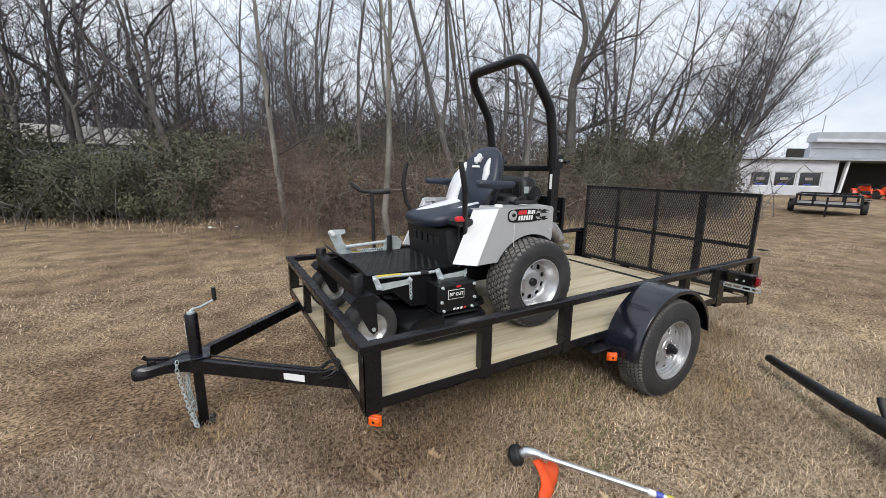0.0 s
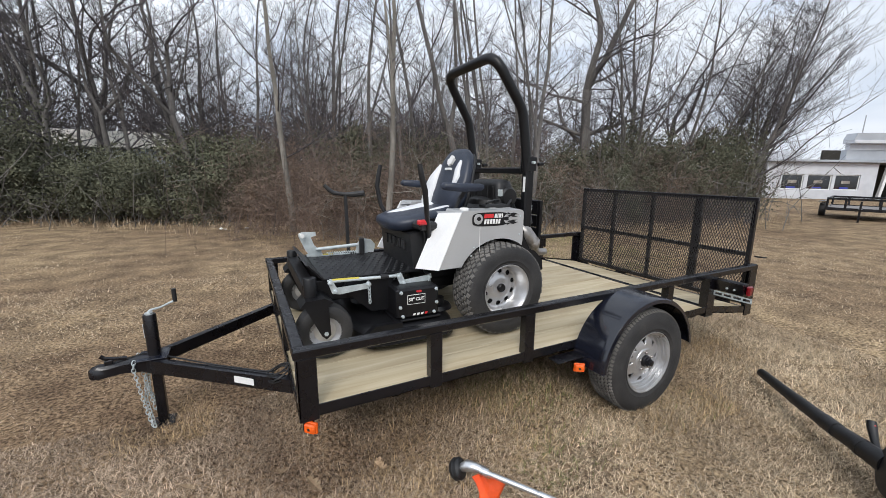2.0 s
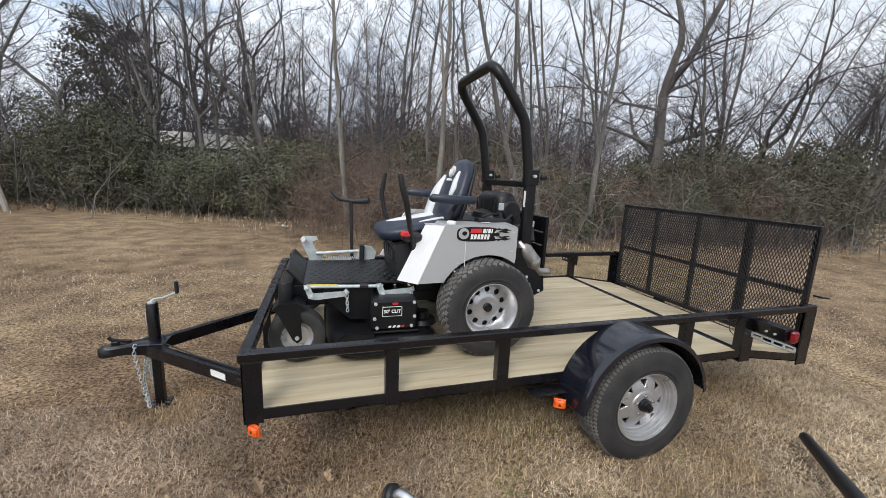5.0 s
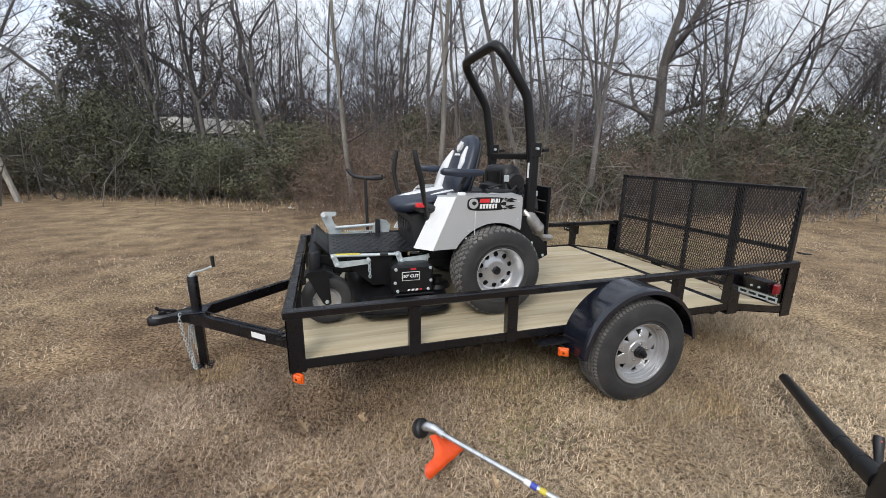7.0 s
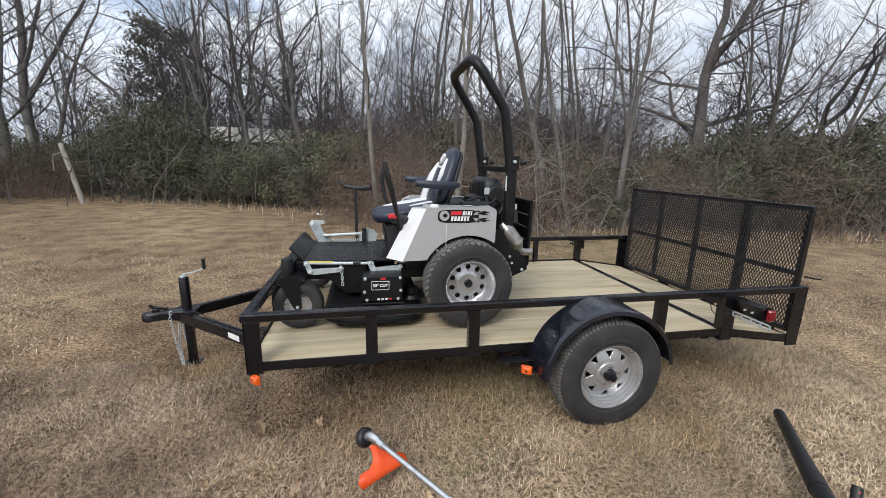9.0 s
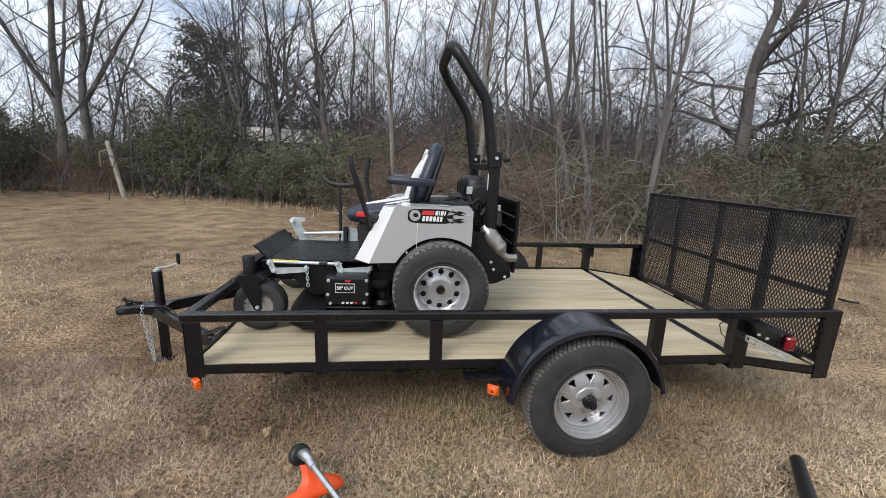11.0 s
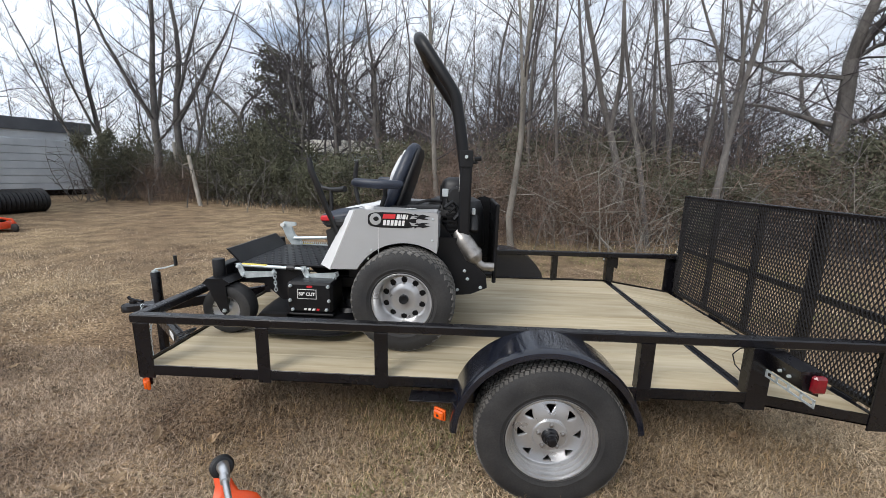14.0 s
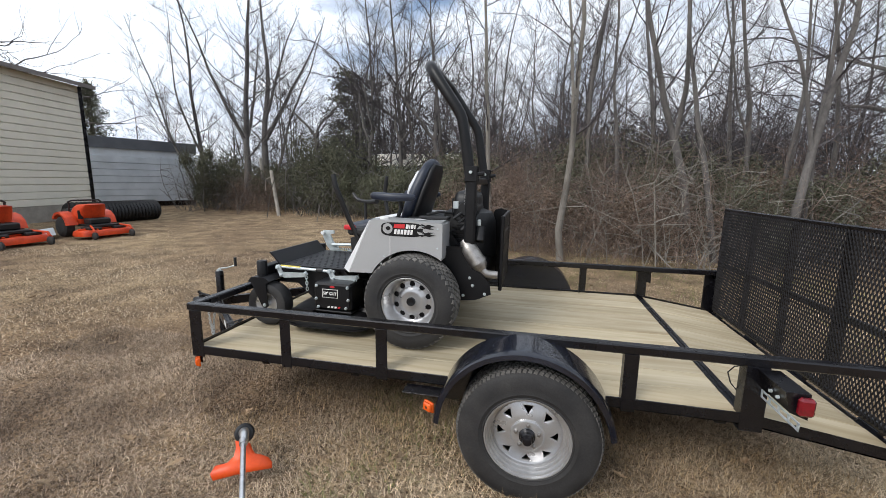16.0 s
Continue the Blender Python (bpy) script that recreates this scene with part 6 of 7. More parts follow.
tree(oak_meshes(38, 0.26, 7.6, (0.02, 0.0)), pose(-27.3, 15.3, 0), "dark crooked tree beyond the tan shed")
for i in range(13):
    a, far_off = radians(112 + 2.3 * i), 27 + 5 * rw.random()
    tree(KINDS[(4, 5, 0)[i % 3]], Matrix.LocRotScale((1.5 + far_off * math.cos(a), -1.8 + far_off * math.sin(a), 0), Euler((0, 0, i * 2.1)), (0.95, 0.95, 0.85)), "bushy bare tree far behind the sheds")
for i, (x, y, lx, ly, r, h) in enumerate(STEMS):
    r = r * 0.85
    near_by = 3 < x < 10 and y < 12
    tree(slim_meshes(100 + i, r, h, (lx, ly), 0.30 if near_by else 0.18, 9 if near_by else 16, None, 1 if i % 3 == 0 or not near_by else 0, 0.7 if near_by else 1.0), pose(x, y, 0), "bare grey forest tree with upswept limbs")
samples = [along(i / 200) for i in range(201)]
placed = 0
while placed < 54:
    # spread evenly over the bearings of the wood, well behind its edge
    a, far_off = radians(rw.uniform(24, 142)), rw.uniform(13.5, 33)
    p = Vector((1.0 + far_off * math.cos(a), -1.8 + far_off * math.sin(a)))
    q, nrm = min(samples, key=lambda e: (e[0] - p).length)
    if (p - q).dot(nrm) < 3.5 or (p.x < -15 and p.y < 18) or (radians(40) < a < radians(82) and far_off < 21):
        continue
    s = rw.uniform(0.75, 1.1) * (1.0 if far_off > 18 else 0.85)
    tree(KINDS[placed % 6], Matrix.LocRotScale((p.x, p.y, 0), Euler((rw.uniform(-0.07, 0.07), rw.uniform(-0.07, 0.07), rw.uniform(0, 6.28))), (s, s, s)))
    placed += 1


def leaf_cloud(seed, n, size, rx, ry, rz, lump=0.5, shell=0.35):
    """Many small leaves over a lumpy mass, with gaps, and woody stems inside."""
    rnd = np.random.default_rng(seed)
    g = G()
    cen = [(rnd.uniform(-0.6, 0.6) * rx, rnd.uniform(-0.6, 0.6) * ry, rnd.uniform(0.25, 1.0) * rz) for _ in range(9)]
    rad = [rnd.uniform(0.25, lump) for _ in cen]
    for i in range(n):
        k = i % 9
        u = rnd.normal(0, 1, 3)
        u /= np.linalg.norm(u)
        q = 1 - shell * rnd.random() ** 0.8 + 0.12 * rnd.normal()
        if i % 3 == 0:
            q *= 0.62
        c = np.array(cen[k]) + u * q * rad[k] * np.array([rx, ry, rz * 0.75]) * 1.5
        if c[2] < 0.02:
            c[2] = rnd.uniform(0.02, 0.5)
        a = rnd.normal(0, 1, 3)
        a /= np.linalg.norm(a)
        b = np.cross(a, u + 0.01)
        b /= np.linalg.norm(b) + 1e-6
        s = size * rnd.uniform(0.6, 1.4) * (1.35 if i % 3 == 0 else 1.0)
        g.add([c - a * s, c + b * s * 0.45, c + a * s, c - b * s * 0.45], [(0, 1, 2, 3)])
    return g


def stems(seed, n, r, h, spread, sub=3, wild=0.3):
    """A thicket of thin crooked stems with curving side twigs."""
    rnd = random.Random(seed)
    g = G()
    for _ in range(n):
        p = Vector((rnd.gauss(0, spread * 0.5), rnd.gauss(0, spread * 0.4), -0.05))
        d = Vector((rnd.gauss(0, wild), rnd.gauss(0, wild), 1)).normalized()
        hh, pts = h * rnd.uniform(0.35, 1.15), []
        for k in range(5):
            pts.append(p.copy())
            d = (d + Vector((rnd.gauss(0, 0.2), rnd.gauss(0, 0.2), rnd.gauss(0, 0.12)))).normalized()
            p = p + d * hh / 4
        rr_ = r * rnd.uniform(0.5, 1.4)
        g.tube([tuple(q) for q in pts], [rr_ * (1 - 0.2 * k) for k in range(5)], 3, caps=False)
        for _ in range(sub):
            i = rnd.randint(0, 3)
            q = pts[i].lerp(pts[i + 1], rnd.random())
            e = Vector((rnd.gauss(0, 1), rnd.gauss(0, 1), rnd.gauss(0.35, 0.6))).normalized()
            l = hh * rnd.uniform(0.12, 0.36)
            m = q + e * l * 0.5 + Vector((0, 0, rnd.uniform(-0.05, 0.08)))
            ribbon(g, [q, m, m + e * l * 0.5 + Vector((rnd.gauss(0, 0.1), rnd.gauss(0, 0.1), rnd.gauss(-0.03, 0.05)))], [rr_ * 0.75, rr_ * 0.55, rr_ * 0.2], rnd.uniform(0, 3.14))
    return g


GREEN = [leaf_cloud(30 + i, 5800, 0.038, 1.25, 1.1, 1.6).mesh("foliage", M_LEAFG) for i in range(3)]
CEDAR = [leaf_cloud(40 + i, 5500, 0.031, 1.15, 1.0, 1.9, 0.46, 0.6).mesh("foliage", M_LEAFC) for i in range(2)]
BRUSH = [stems(50 + i, 96, 0.0040, 2.7, 1.9, 11, 0.24).mesh("brushwood", M_BRUSH) for i in range(3)]
LITTER = [leaf_cloud(70 + i, 2600, 0.026, 1.25, 1.0, 1.55, 0.6, 0.95).mesh("withered_foliage", M_BROWNLEAF) for i in range(2)]
WOODY = stems(60, 16, 0.014, 2.0, 1.2, 5).mesh("brushwood", M_BARK)


def shrub(x, y, s, kind, rot, sz=1.0):
    if kind == "brush":
        t = thing("brush_clump", Matrix.LocRotScale((x, y, 0), Euler((0, 0, rot)), (s, s, s * sz)), "tangled leafless brown brush at the wood's edge", "brush", "thicket")
        part("brushwood", BRUSH[int(rot * 7) % 3], None, t)["kind"] = "stuff"
        part("withered_foliage", LITTER[int(rot * 5) % 2], None, t)["kind"] = "stuff"
    else:
        t = thing("shrub", Matrix.LocRotScale((x, y, 0), Euler((0, 0, rot)), (s, s, s * sz)), "dark evergreen shrub with dense small leaves" if kind == "green" else "dull green cedar shrub in the thicket", "shrub", "thicket")
        part("foliage", (GREEN if kind == "green" else CEDAR)[int(rot * 7) % (3 if kind == "green" else 2)], None, t)["kind"] = "stuff"
        part("brushwood", WOODY, None, t)["kind"] = "stuff"
    return t


for i in range(98):
    f = 0.10 + 0.84 * (i + rw.random() * 0.8) / 98
    p, nrm = along(f)
    row = i % 3
    p = p + nrm * (0.7 + row * 1.25 + rw.uniform(-0.4, 0.5))
    x = p.x
    if x < 0.2:
        kind = "green" if rw.random() < 0.8 else "cedar"
    elif x < 5.4:
        kind = "brush" if rw.random() < (0.95 if row < 2 else 0.7) else "cedar"
    elif x < 12.0:
        kind = "cedar" if rw.random() < (0.75 if row == 0 else 0.85) else "brush"
    else:
        kind = "cedar" if rw.random() < (0.3 if row == 0 else 0.5) else "brush"
    tall = (0.86 if row == 0 else 1.0 if row == 1 else 1.12) * (1.15 if x > 11 else 1.0 if x > 5 else 1.08 if x > -1.2 else 0.98 if x > -4.8 else 1.08)
    shrub(p.x, p.y, rw.uniform(0.85, 1.12) * tall, kind, rw.uniform(0, 6.28), rw.uniform(0.85, 1.15))
# low brush round the trees that stand forward of the wood
for x, y, q in ((0.3, 8.2, 0.8), (1.2, 7.9, 0.85), (1.7, 7.1, 0.8), (2.7, 7.2, 0.9), (3.6, 6.8, 0.85), (4.4, 6.7, 0.9)):
    shrub(x, y, q, "brush", x * 2.3 % 6, 0.95)
for x, y, q in ((-13.0, 14.6, 0.9), (-11.8, 13.9, 0.85), (-10.6, 13.5, 0.85), (-9.5, 13.2, 0.8)):
    shrub(x, y, q, "brush", -x * 2.3 % 6, 0.85)
for x, y, q in ((-4.5, 13.3, 0.95), (-3.6, 12.6, 0.9), (-2.7, 12.3, 0.92), (-1.8, 12.0, 0.95)):
    shrub(x, y, q, "green", -x * 1.9 % 6, 0.92)
# pale straggling saplings in front of the brush
PALE = [stems(80 + i, 13, 0.0085, 2.9, 0.9, 9, 0.20).mesh("brushwood", M_BARKPALE) for i in range(2)]
for i, (x, y, q) in enumerate(((3.3, 6.5, 0.9), (4.2, 6.3, 1.0), (4.9, 6.2, 0.95), (5.4, 6.0, 0.9), (1.9, 6.9, 0.75), (7.9, 5.7, 0.8))):
    t = thing("sapling_clump", Matrix.LocRotScale((x, y, 0), Euler((0, 0, i * 1.7)), (q, q, q)), "pale leafless saplings in front of the brown brush", "sapling", "thicket")
    part("brushwood", PALE[i % 2], None, t)["kind"] = "stuff"
# young cedars by the leaning post and at the end of the storage trailer
for x, y, q in ((-12.6, 12.7, 1.05), (-11.7, 12.6, 0.95), (-12.1, 13.6, 1.15), (-7.0, 13.2, 1.3), (-6.2, 13.0, 1.15), (-5.7, 12.9, 1.1), (-6.6, 14.4, 1.5), (12.9, 9.0, 1.5), (13.6, 6.6, 1.25), (15.3, 6.9, 1.3), (16.9, 7.3, 1.35), (12.2, 6.6, 1.15)):
    shrub(x, y, q, "cedar", x * 1.7 % 6, 1.15)
# tall cedar standing over the shrubs
tall_cedar = thing("cedar_tree", pose(-11.6, 26.5, 0), "tall dark cedar with ragged crown above the wood", "tree", "trees of the wood")
part("trunk", G().tube([(0, 0, 0), (0.1, 0, 4), (0, 0.1, 8.5)], [0.22, 0.15, 0.05], 8), M_BARK, tall_cedar)
g = G()
rc = np.random.default_rng(5)
for i in range(9500):
    k = i % 26
    z = 3.6 + 5.6 * (k / 26)
    a0 = k * 2.4
    reach = 2.3 * math.sqrt(max(0.05, 1 - ((z - 6.6) / 3.2) ** 2)) * (0.65 + 0.5 * math.sin(k * 1.9) ** 2)
    f = rc.random() ** 0.6
    c = np.array([reach * f * math.cos(a0), reach * f * math.sin(a0), z + 0.2 * f]) + rc.normal(0, 0.24, 3)
    a = rc.normal(0, 1, 3)
    a /= np.linalg.norm(a)
    b = np.cross(a, rc.normal(0, 1, 3))
    b /= np.linalg.norm(b)
    q = 0.09 * rc.uniform(0.6, 1.4)
    g.add([c - a * q, c + b * q * 0.45, c + a * q, c - b * q * 0.45], [(0, 1, 2, 3)])
part("foliage", g, M_LEAFC, tall_cedar)["kind"] = "stuff"


pine = thing("pine_tree", pose(-27.1, 19.2, 0), "dark pine with layered boughs beyond the tan shed", "tree", "trees of the wood")
part("trunk", G().tube([(0, 0, 0), (0.05, 0, 4), (0, 0.05, 7.6)], [0.2, 0.13, 0.03], 8), M_BARK, pine)
g = G()
for i in range(7000):
    k = i % 44
    z = 1.5 + 6.0 * k / 44
    a0, reach = k * 2.4, 2.3 * (1 - (z - 1.5) / 6.6) * (0.7 + 0.5 * math.sin(k * 2.7) ** 2)
    f = rc.random() ** 0.7
    c = np.array([reach * f * math.cos(a0), reach * f * math.sin(a0), z - 0.25 * f]) + rc.normal(0, 0.15, 3)
    a = rc.normal(0, 1, 3)
    a /= np.linalg.norm(a)
    b = np.cross(a, rc.normal(0, 1, 3))
    b /= np.linalg.norm(b)
    q = 0.10 * rc.uniform(0.6, 1.4)
    g.add([c - a * q, c + b * q * 0.3, c + a * q, c - b * q * 0.3], [(0, 1, 2, 3)])
part("foliage", g, M_LEAFC, pine)["kind"] = "stuff"


def far_woods():
    """Countless distant saplings behind the near trees."""
    rnd = random.Random(77)
    g = G()
    for i in range(4200):
        p, nrm = along(rnd.random() * 0.84)
        p = p + nrm * rnd.uniform(4.5, 34) + Vector((rnd.gauss(0, 2), rnd.gauss(0, 1.5)))
        h = rnd.uniform(1.8, 4.6) + 0.05 * (p.y - 8)
        if -9 < p.x < -0.5 and p.y < 18.4:
            h *= 0.45
        r = h * rnd.uniform(0.0025, 0.005)
        lx, ly = rnd.gauss(0, 0.12) * h, rnd.gauss(0, 0.12) * h
        ribbon(g, [(p.x, p.y, -0.1), (p.x + lx * 0.4, p.y + ly * 0.4, h * 0.5), (p.x + lx, p.y + ly, h)], [r, r * 0.7, r * 0.2], rnd.uniform(0, 3.14))
        for _ in range(14):
            q = rnd.uniform(0.15, 0.95)
            a = rnd.uniform(0, 6.28)
            l = h * rnd.uniform(0.12, 0.36)
            ribbon(g, [(p.x + lx * q, p.y + ly * q, h * q), (p.x + lx * q + l * math.cos(a), p.y + ly * q + l * math.sin(a), h * q + l * rnd.uniform(0.2, 1.0))], [r * 0.6, r * 0.2], rnd.uniform(0, 3.14))
    tagged(new("far_woods", g.mesh("far_woods", M_TWIG)), "dense leafless wood in the distance", "woods", kind="stuff")


far_woods()


def edge_weeds():
    """Tall dry weeds where the lawn meets the thicket."""
    pts = []
    for _ in range(9000):
        p, nrm = along(RNG.uniform(0.12, 0.95))
        p = p + nrm * float(RNG.normal(0.3, 0.55))
        pts.append((p.x, p.y))
    return np.array(pts)


blades("edge_weeds", M_BLADE, edge_weeds(), 0.20, 0.0045, RNG, "tall dry weeds fringing the thicket", 0.35)


# ---- string trimmer and blower lying on the lawn ----
trim = thing("string_trimmer", pose(0.64, -0.34, 0.05), "string trimmer with orange guard lying on dry grass", "trimmer")
TT = Matrix.Translation((-0.64, 0.34, -0.05))


def tpart(name, g, material, label="", smooth=None, parent=None, base=TT, top=None):
    g.v = [tuple(base @ Vector(p)) for p in g.v]
    return part(name, g, material, parent or top, label, smooth)


S0, S1 = Vector((0.655, -0.365, 0.215)), Vector((1.391, -1.283, 0.127))
ax = (S1 - S0).normalized()
tpart("shaft", G().tube([tuple(S0), tuple(S0.lerp(S1, 0.5)), tuple(S1)], 0.0125, 14), M_ALU, "bright aluminium shaft", 50, top=trim)
hd = Matrix.Translation((0.628, -0.328, 0.185)) @ Vector((-0.62, 0.66, -0.42)).normalized().to_track_quat("Y", "Z").to_matrix().to_4x4()
tpart("spool_head", G().lathe([(0, 0.050), (0.018, 0.050), (0.026, 0.043), (0.040, 0.036), (0.047, 0.026), (0.048, 0.020), (0.046, 0.018), (0.047, 0.006), (0.048, 0.0), (0.040, -0.010), (0.018, -0.014), (0, -0.014)], 26, hd), M_PLASTIC, "round black line spool", 35, top=trim)
tpart("gear_case", G().tube([(0.634, -0.337, 0.196), (0.650, -0.356, 0.213), (0.672, -0.380, 0.214), (0.70, -0.412, 0.211)], [0.020, 0.024, 0.021, 0.0165], 14), M_ALU, "cast aluminium gear case", 50, top=trim)
tpart("clamp", G().tube([(0.686, -0.404, 0.212), (0.708, -0.431, 0.209)], 0.019, 14), M_ALU, "", 50, top=trim)
# flared guard: rows from the narrow neck to the wide scalloped lip, as shares of the way to its two tips
g = G()
rows_ = []
neck, tip_l, tip_r = Vector((0.670, -0.397, 0.192)), Vector((0.611, -0.534, 0.070)), Vector((0.832, -0.397, 0.080))
out_ = (tip_l - neck).cross(tip_r - neck).normalized()
edge_l = ((0.08, -0.15), (0.19, -0.02), (0.35, 0.06), (0.53, 0.03), (0.75, -0.17), (0.94, -0.15), (1.0, 0.0))
edge_r = ((-0.08, 0.15), (-0.02, 0.28), (0.02, 0.42), (-0.06, 0.59), (-0.11, 0.77), (-0.08, 0.92), (0.02, 1.0))
for i in range(7):
    row = []
    for k in range(9):
        u = -1 + k / 4
        a, b = (edge_l[i][c] * (1 - u) / 2 + edge_r[i][c] * (1 + u) / 2 for c in (0, 1))
        lip = 0.02 * (i / 6) ** 3 * (1 - abs(u))
        q = neck + (tip_l - neck) * (a - lip) + (tip_r - neck) * (b - lip)
        swell = 0.012 * (1 - u * u) + 0.008 * max(0.0, 1 - abs(abs(u) - 0.2) * 6) + (0.010 * max(0.0, 1 - abs(i - 5)) if 0.2 < abs(u) < 0.9 else 0)
        row.append(tuple(q + out_ * swell * (1 if out_.z > 0 else -1)))
    rows_.append(row)
for sgn in (0, 1):
    k0 = len(g.v)
    for row in rows_:
        g.v += [(x + 0.002 * sgn, y + 0.007 * sgn, z - 0.006 * sgn) for x, y, z in row]
    for i in range(6):
        for j in range(8):
            q = (k0 + i * 9 + j, k0 + i * 9 + j + 1, k0 + (i + 1) * 9 + j + 1, k0 + (i + 1) * 9 + j)
            g.f.append(q[::-1] if sgn else q)
n2 = len(rows_) * 9
rim_ = [i * 9 for i in range(7)] + [54 + j for j in range(1, 9)] + [i * 9 + 8 for i in range(5, -1, -1)]
for a, b in zip(rim_, rim_[1:]):
    g.f.append((a, b, b + n2, a + n2))
tpart("guard", g, M_ORPLAST, "bright orange debris guard", 70, top=trim)
for f, material in ((0.460, M_BLUE), (0.495, M_YELLOW), (0.437, M_LABELW)):
    c = S0.lerp(S1, f)
    tpart("band", G().tube([tuple(c - ax * 0.015), tuple(c + ax * 0.015)], 0.0131, 14), material, "", 50, top=trim)

blow = thing("leaf_blower", pose(2.42, -1.12, 0.05), "black leaf blower with long nozzle lying on dry grass", "blower")
BT = Matrix.Translation((-2.42, 1.12, -0.05))
bp_ = lambda *a, **k: tpart(*a, base=BT, top=blow, **k)
bp_("nozzle", G().tube([(3.150, -0.370, 0.090), (3.143, -0.378, 0.091), (2.90, -0.655, 0.115), (2.895, -0.660, 0.115), (2.68, -0.910, 0.140)], [0.029, 0.030, 0.034, 0.036, 0.039], 20).tube([(3.149, -0.371, 0.091), (3.12, -0.404, 0.093)], 0.023, 16), M_PLASTIC, "long black nozzle tube", smooth=50)
bp_("nozzle_joint", G().tube([(2.72, -0.865, 0.136), (2.65, -0.945, 0.144)], 0.0415, 18), M_PLASTIC, smooth=50)
bp_("elbow", G().tube([(2.66, -0.935, 0.142), (2.58, -1.03, 0.157), (2.50, -1.12, 0.172), (2.45, -1.19, 0.18)], [0.037, 0.042, 0.047, 0.055], 16), M_PLASTIC, smooth=50)
bp_("clamp_ring", G().tube([(2.545, -1.068, 0.163), (2.530, -1.086, 0.166)], 0.0475, 18), M_PLASTIC, "black clamp ring", smooth=50)
hv = Matrix.Translation((2.40, -1.27, 0.20)) @ Matrix.Rotation(radians(35), 4, "Z") @ Matrix.Rotation(radians(12), 4, "X")
bp_("fan_housing", G().lathe([(0, -0.075), (0.08, -0.075), (0.13, -0.06), (0.15, -0.03), (0.15, 0.03), (0.13, 0.06), (0.06, 0.075), (0, 0.075)], 30, hv), M_PLASTIC, "round black fan housing", 40)
bp_("starter_cover", G().lathe([(0, -0.105), (0.04, -0.105), (0.062, -0.095), (0.066, -0.075)], 24, hv), M_ZINC, "grey starter cover", 40)
bp_("red_panel", G().box(2.50, 2.60, -1.40, -1.30, 0.17, 0.24, 0.012), M_REDP, "red trim panel")
hnd = bp_("handle", G().tube([(2.560, -1.12, 0.17), (2.615, -1.09, 0.195), (2.652, -1.062, 0.245), (2.664, -1.054, 0.268)], [0.015, 0.016, 0.021, 0.019], 10), M_PLASTIC, "black control handle", smooth=50)
bp_("trigger", G().box(2.640, 2.664, -1.078, -1.050, 0.228, 0.262, 0.005), M_REDP, "red throttle trigger", parent=hnd)


# ---- sheds and yard machines ----
def siding(origin, along_, length, z0, z1, pitch, depth=0.05):
    """Lapped horizontal siding with a real step at each lap."""
    g = G()
    d = Vector((*along_, 0)).normalized()
    nrm = Vector((d.y, -d.x, 0))
    o = Vector((*origin, 0))
    n = int((z1 - z0) / pitch)
    for i in range(n):
        za, zb = z0 + i * pitch, z0 + (i + 1) * pitch
        p = [o + nrm * depth, o + d * length + nrm * depth, o + d * length + nrm * 0.004, o + nrm * 0.004]
        hi = zb - 0.004
        g.add([(p[0].x, p[0].y, za), (p[1].x, p[1].y, za), (p[1].x, p[1].y, hi - 0.03), (p[0].x, p[0].y, hi - 0.03), (p[2].x, p[2].y, hi), (p[3].x, p[3].y, hi), (p[3].x, p[3].y, za), (p[2].x, p[2].y, za)],
              [(0, 1, 2, 3), (3, 2, 4, 5), (0, 6, 7, 1)])
    return g


def slab(a, b, z0, z1, thick):
    """A wall from a to b in plan, thick to its left."""
    d = Vector((b[0] - a[0], b[1] - a[1], 0)).normalized()
    nrm = Vector((-d.y, d.x, 0)) * thick
    q = [Vector((*a, 0)), Vector((*b, 0)), Vector((*b, 0)) + nrm, Vector((*a, 0)) + nrm]
    return G().add([(p.x, p.y, z0) for p in q] + [(p.x, p.y, z1) for p in q], [(0, 3, 2, 1), (4, 5, 6, 7), (0, 1, 5, 4), (1, 2, 6, 5), (2, 3, 7, 6), (3, 0, 4, 7)])


shed = thing("metal_shed", pose(0, 0, 0), "tan metal-sided shed on a concrete base", "shed")
A, Bc = (-11.2, 1.2), (-13.05, 8.74)
wl = part("wall", slab(A, Bc, 0.5, 4.3, 0.15), M_SHED, shed)
dd = Vector((Bc[0] - A[0], Bc[1] - A[1]))
part("siding", siding(A, dd.normalized(), dd.length - 0.02, 0.5, 4.372, 0.215), M_SHED, wl)
part("end_wall", slab(Bc, (-20.5, 6.9), 0.5, 4.3, 0.15), M_SHED, shed)
part("base", slab((A[0] + 0.03, A[1]), (Bc[0] + 0.03, Bc[1] + 0.03), -0.1, 0.5, 0.3), M_CONC, shed, "grey concrete base")
part("corner_trim", G().box(Bc[0] - 0.05, Bc[0] + 0.075, Bc[1] - 0.06, Bc[1] + 0.06, 0.5, 4.34, 0.006), M_STEEL, shed, "dark corner trim")
part("roof", G().add([(A[0] + 0.35, A[1] - 0.2, 4.30), (Bc[0] + 0.30, Bc[1] + 0.35, 4.30), (Bc[0] - 4.0, Bc[1] - 0.6, 5.3), (A[0] - 4.0, A[1] - 1.2, 5.3), (A[0] + 0.35, A[1] - 0.2, 4.42), (Bc[0] + 0.30, Bc[1] + 0.35, 4.42), (Bc[0] - 4.0, Bc[1] - 0.6, 5.42), (A[0] - 4.0, A[1] - 1.2, 5.42)], [(0, 3, 2, 1), (4, 5, 6, 7), (0, 1, 5, 4), (1, 2, 6, 5), (2, 3, 7, 6), (3, 0, 4, 7)]), M_ROOF, shed, "grey-brown metal roof")

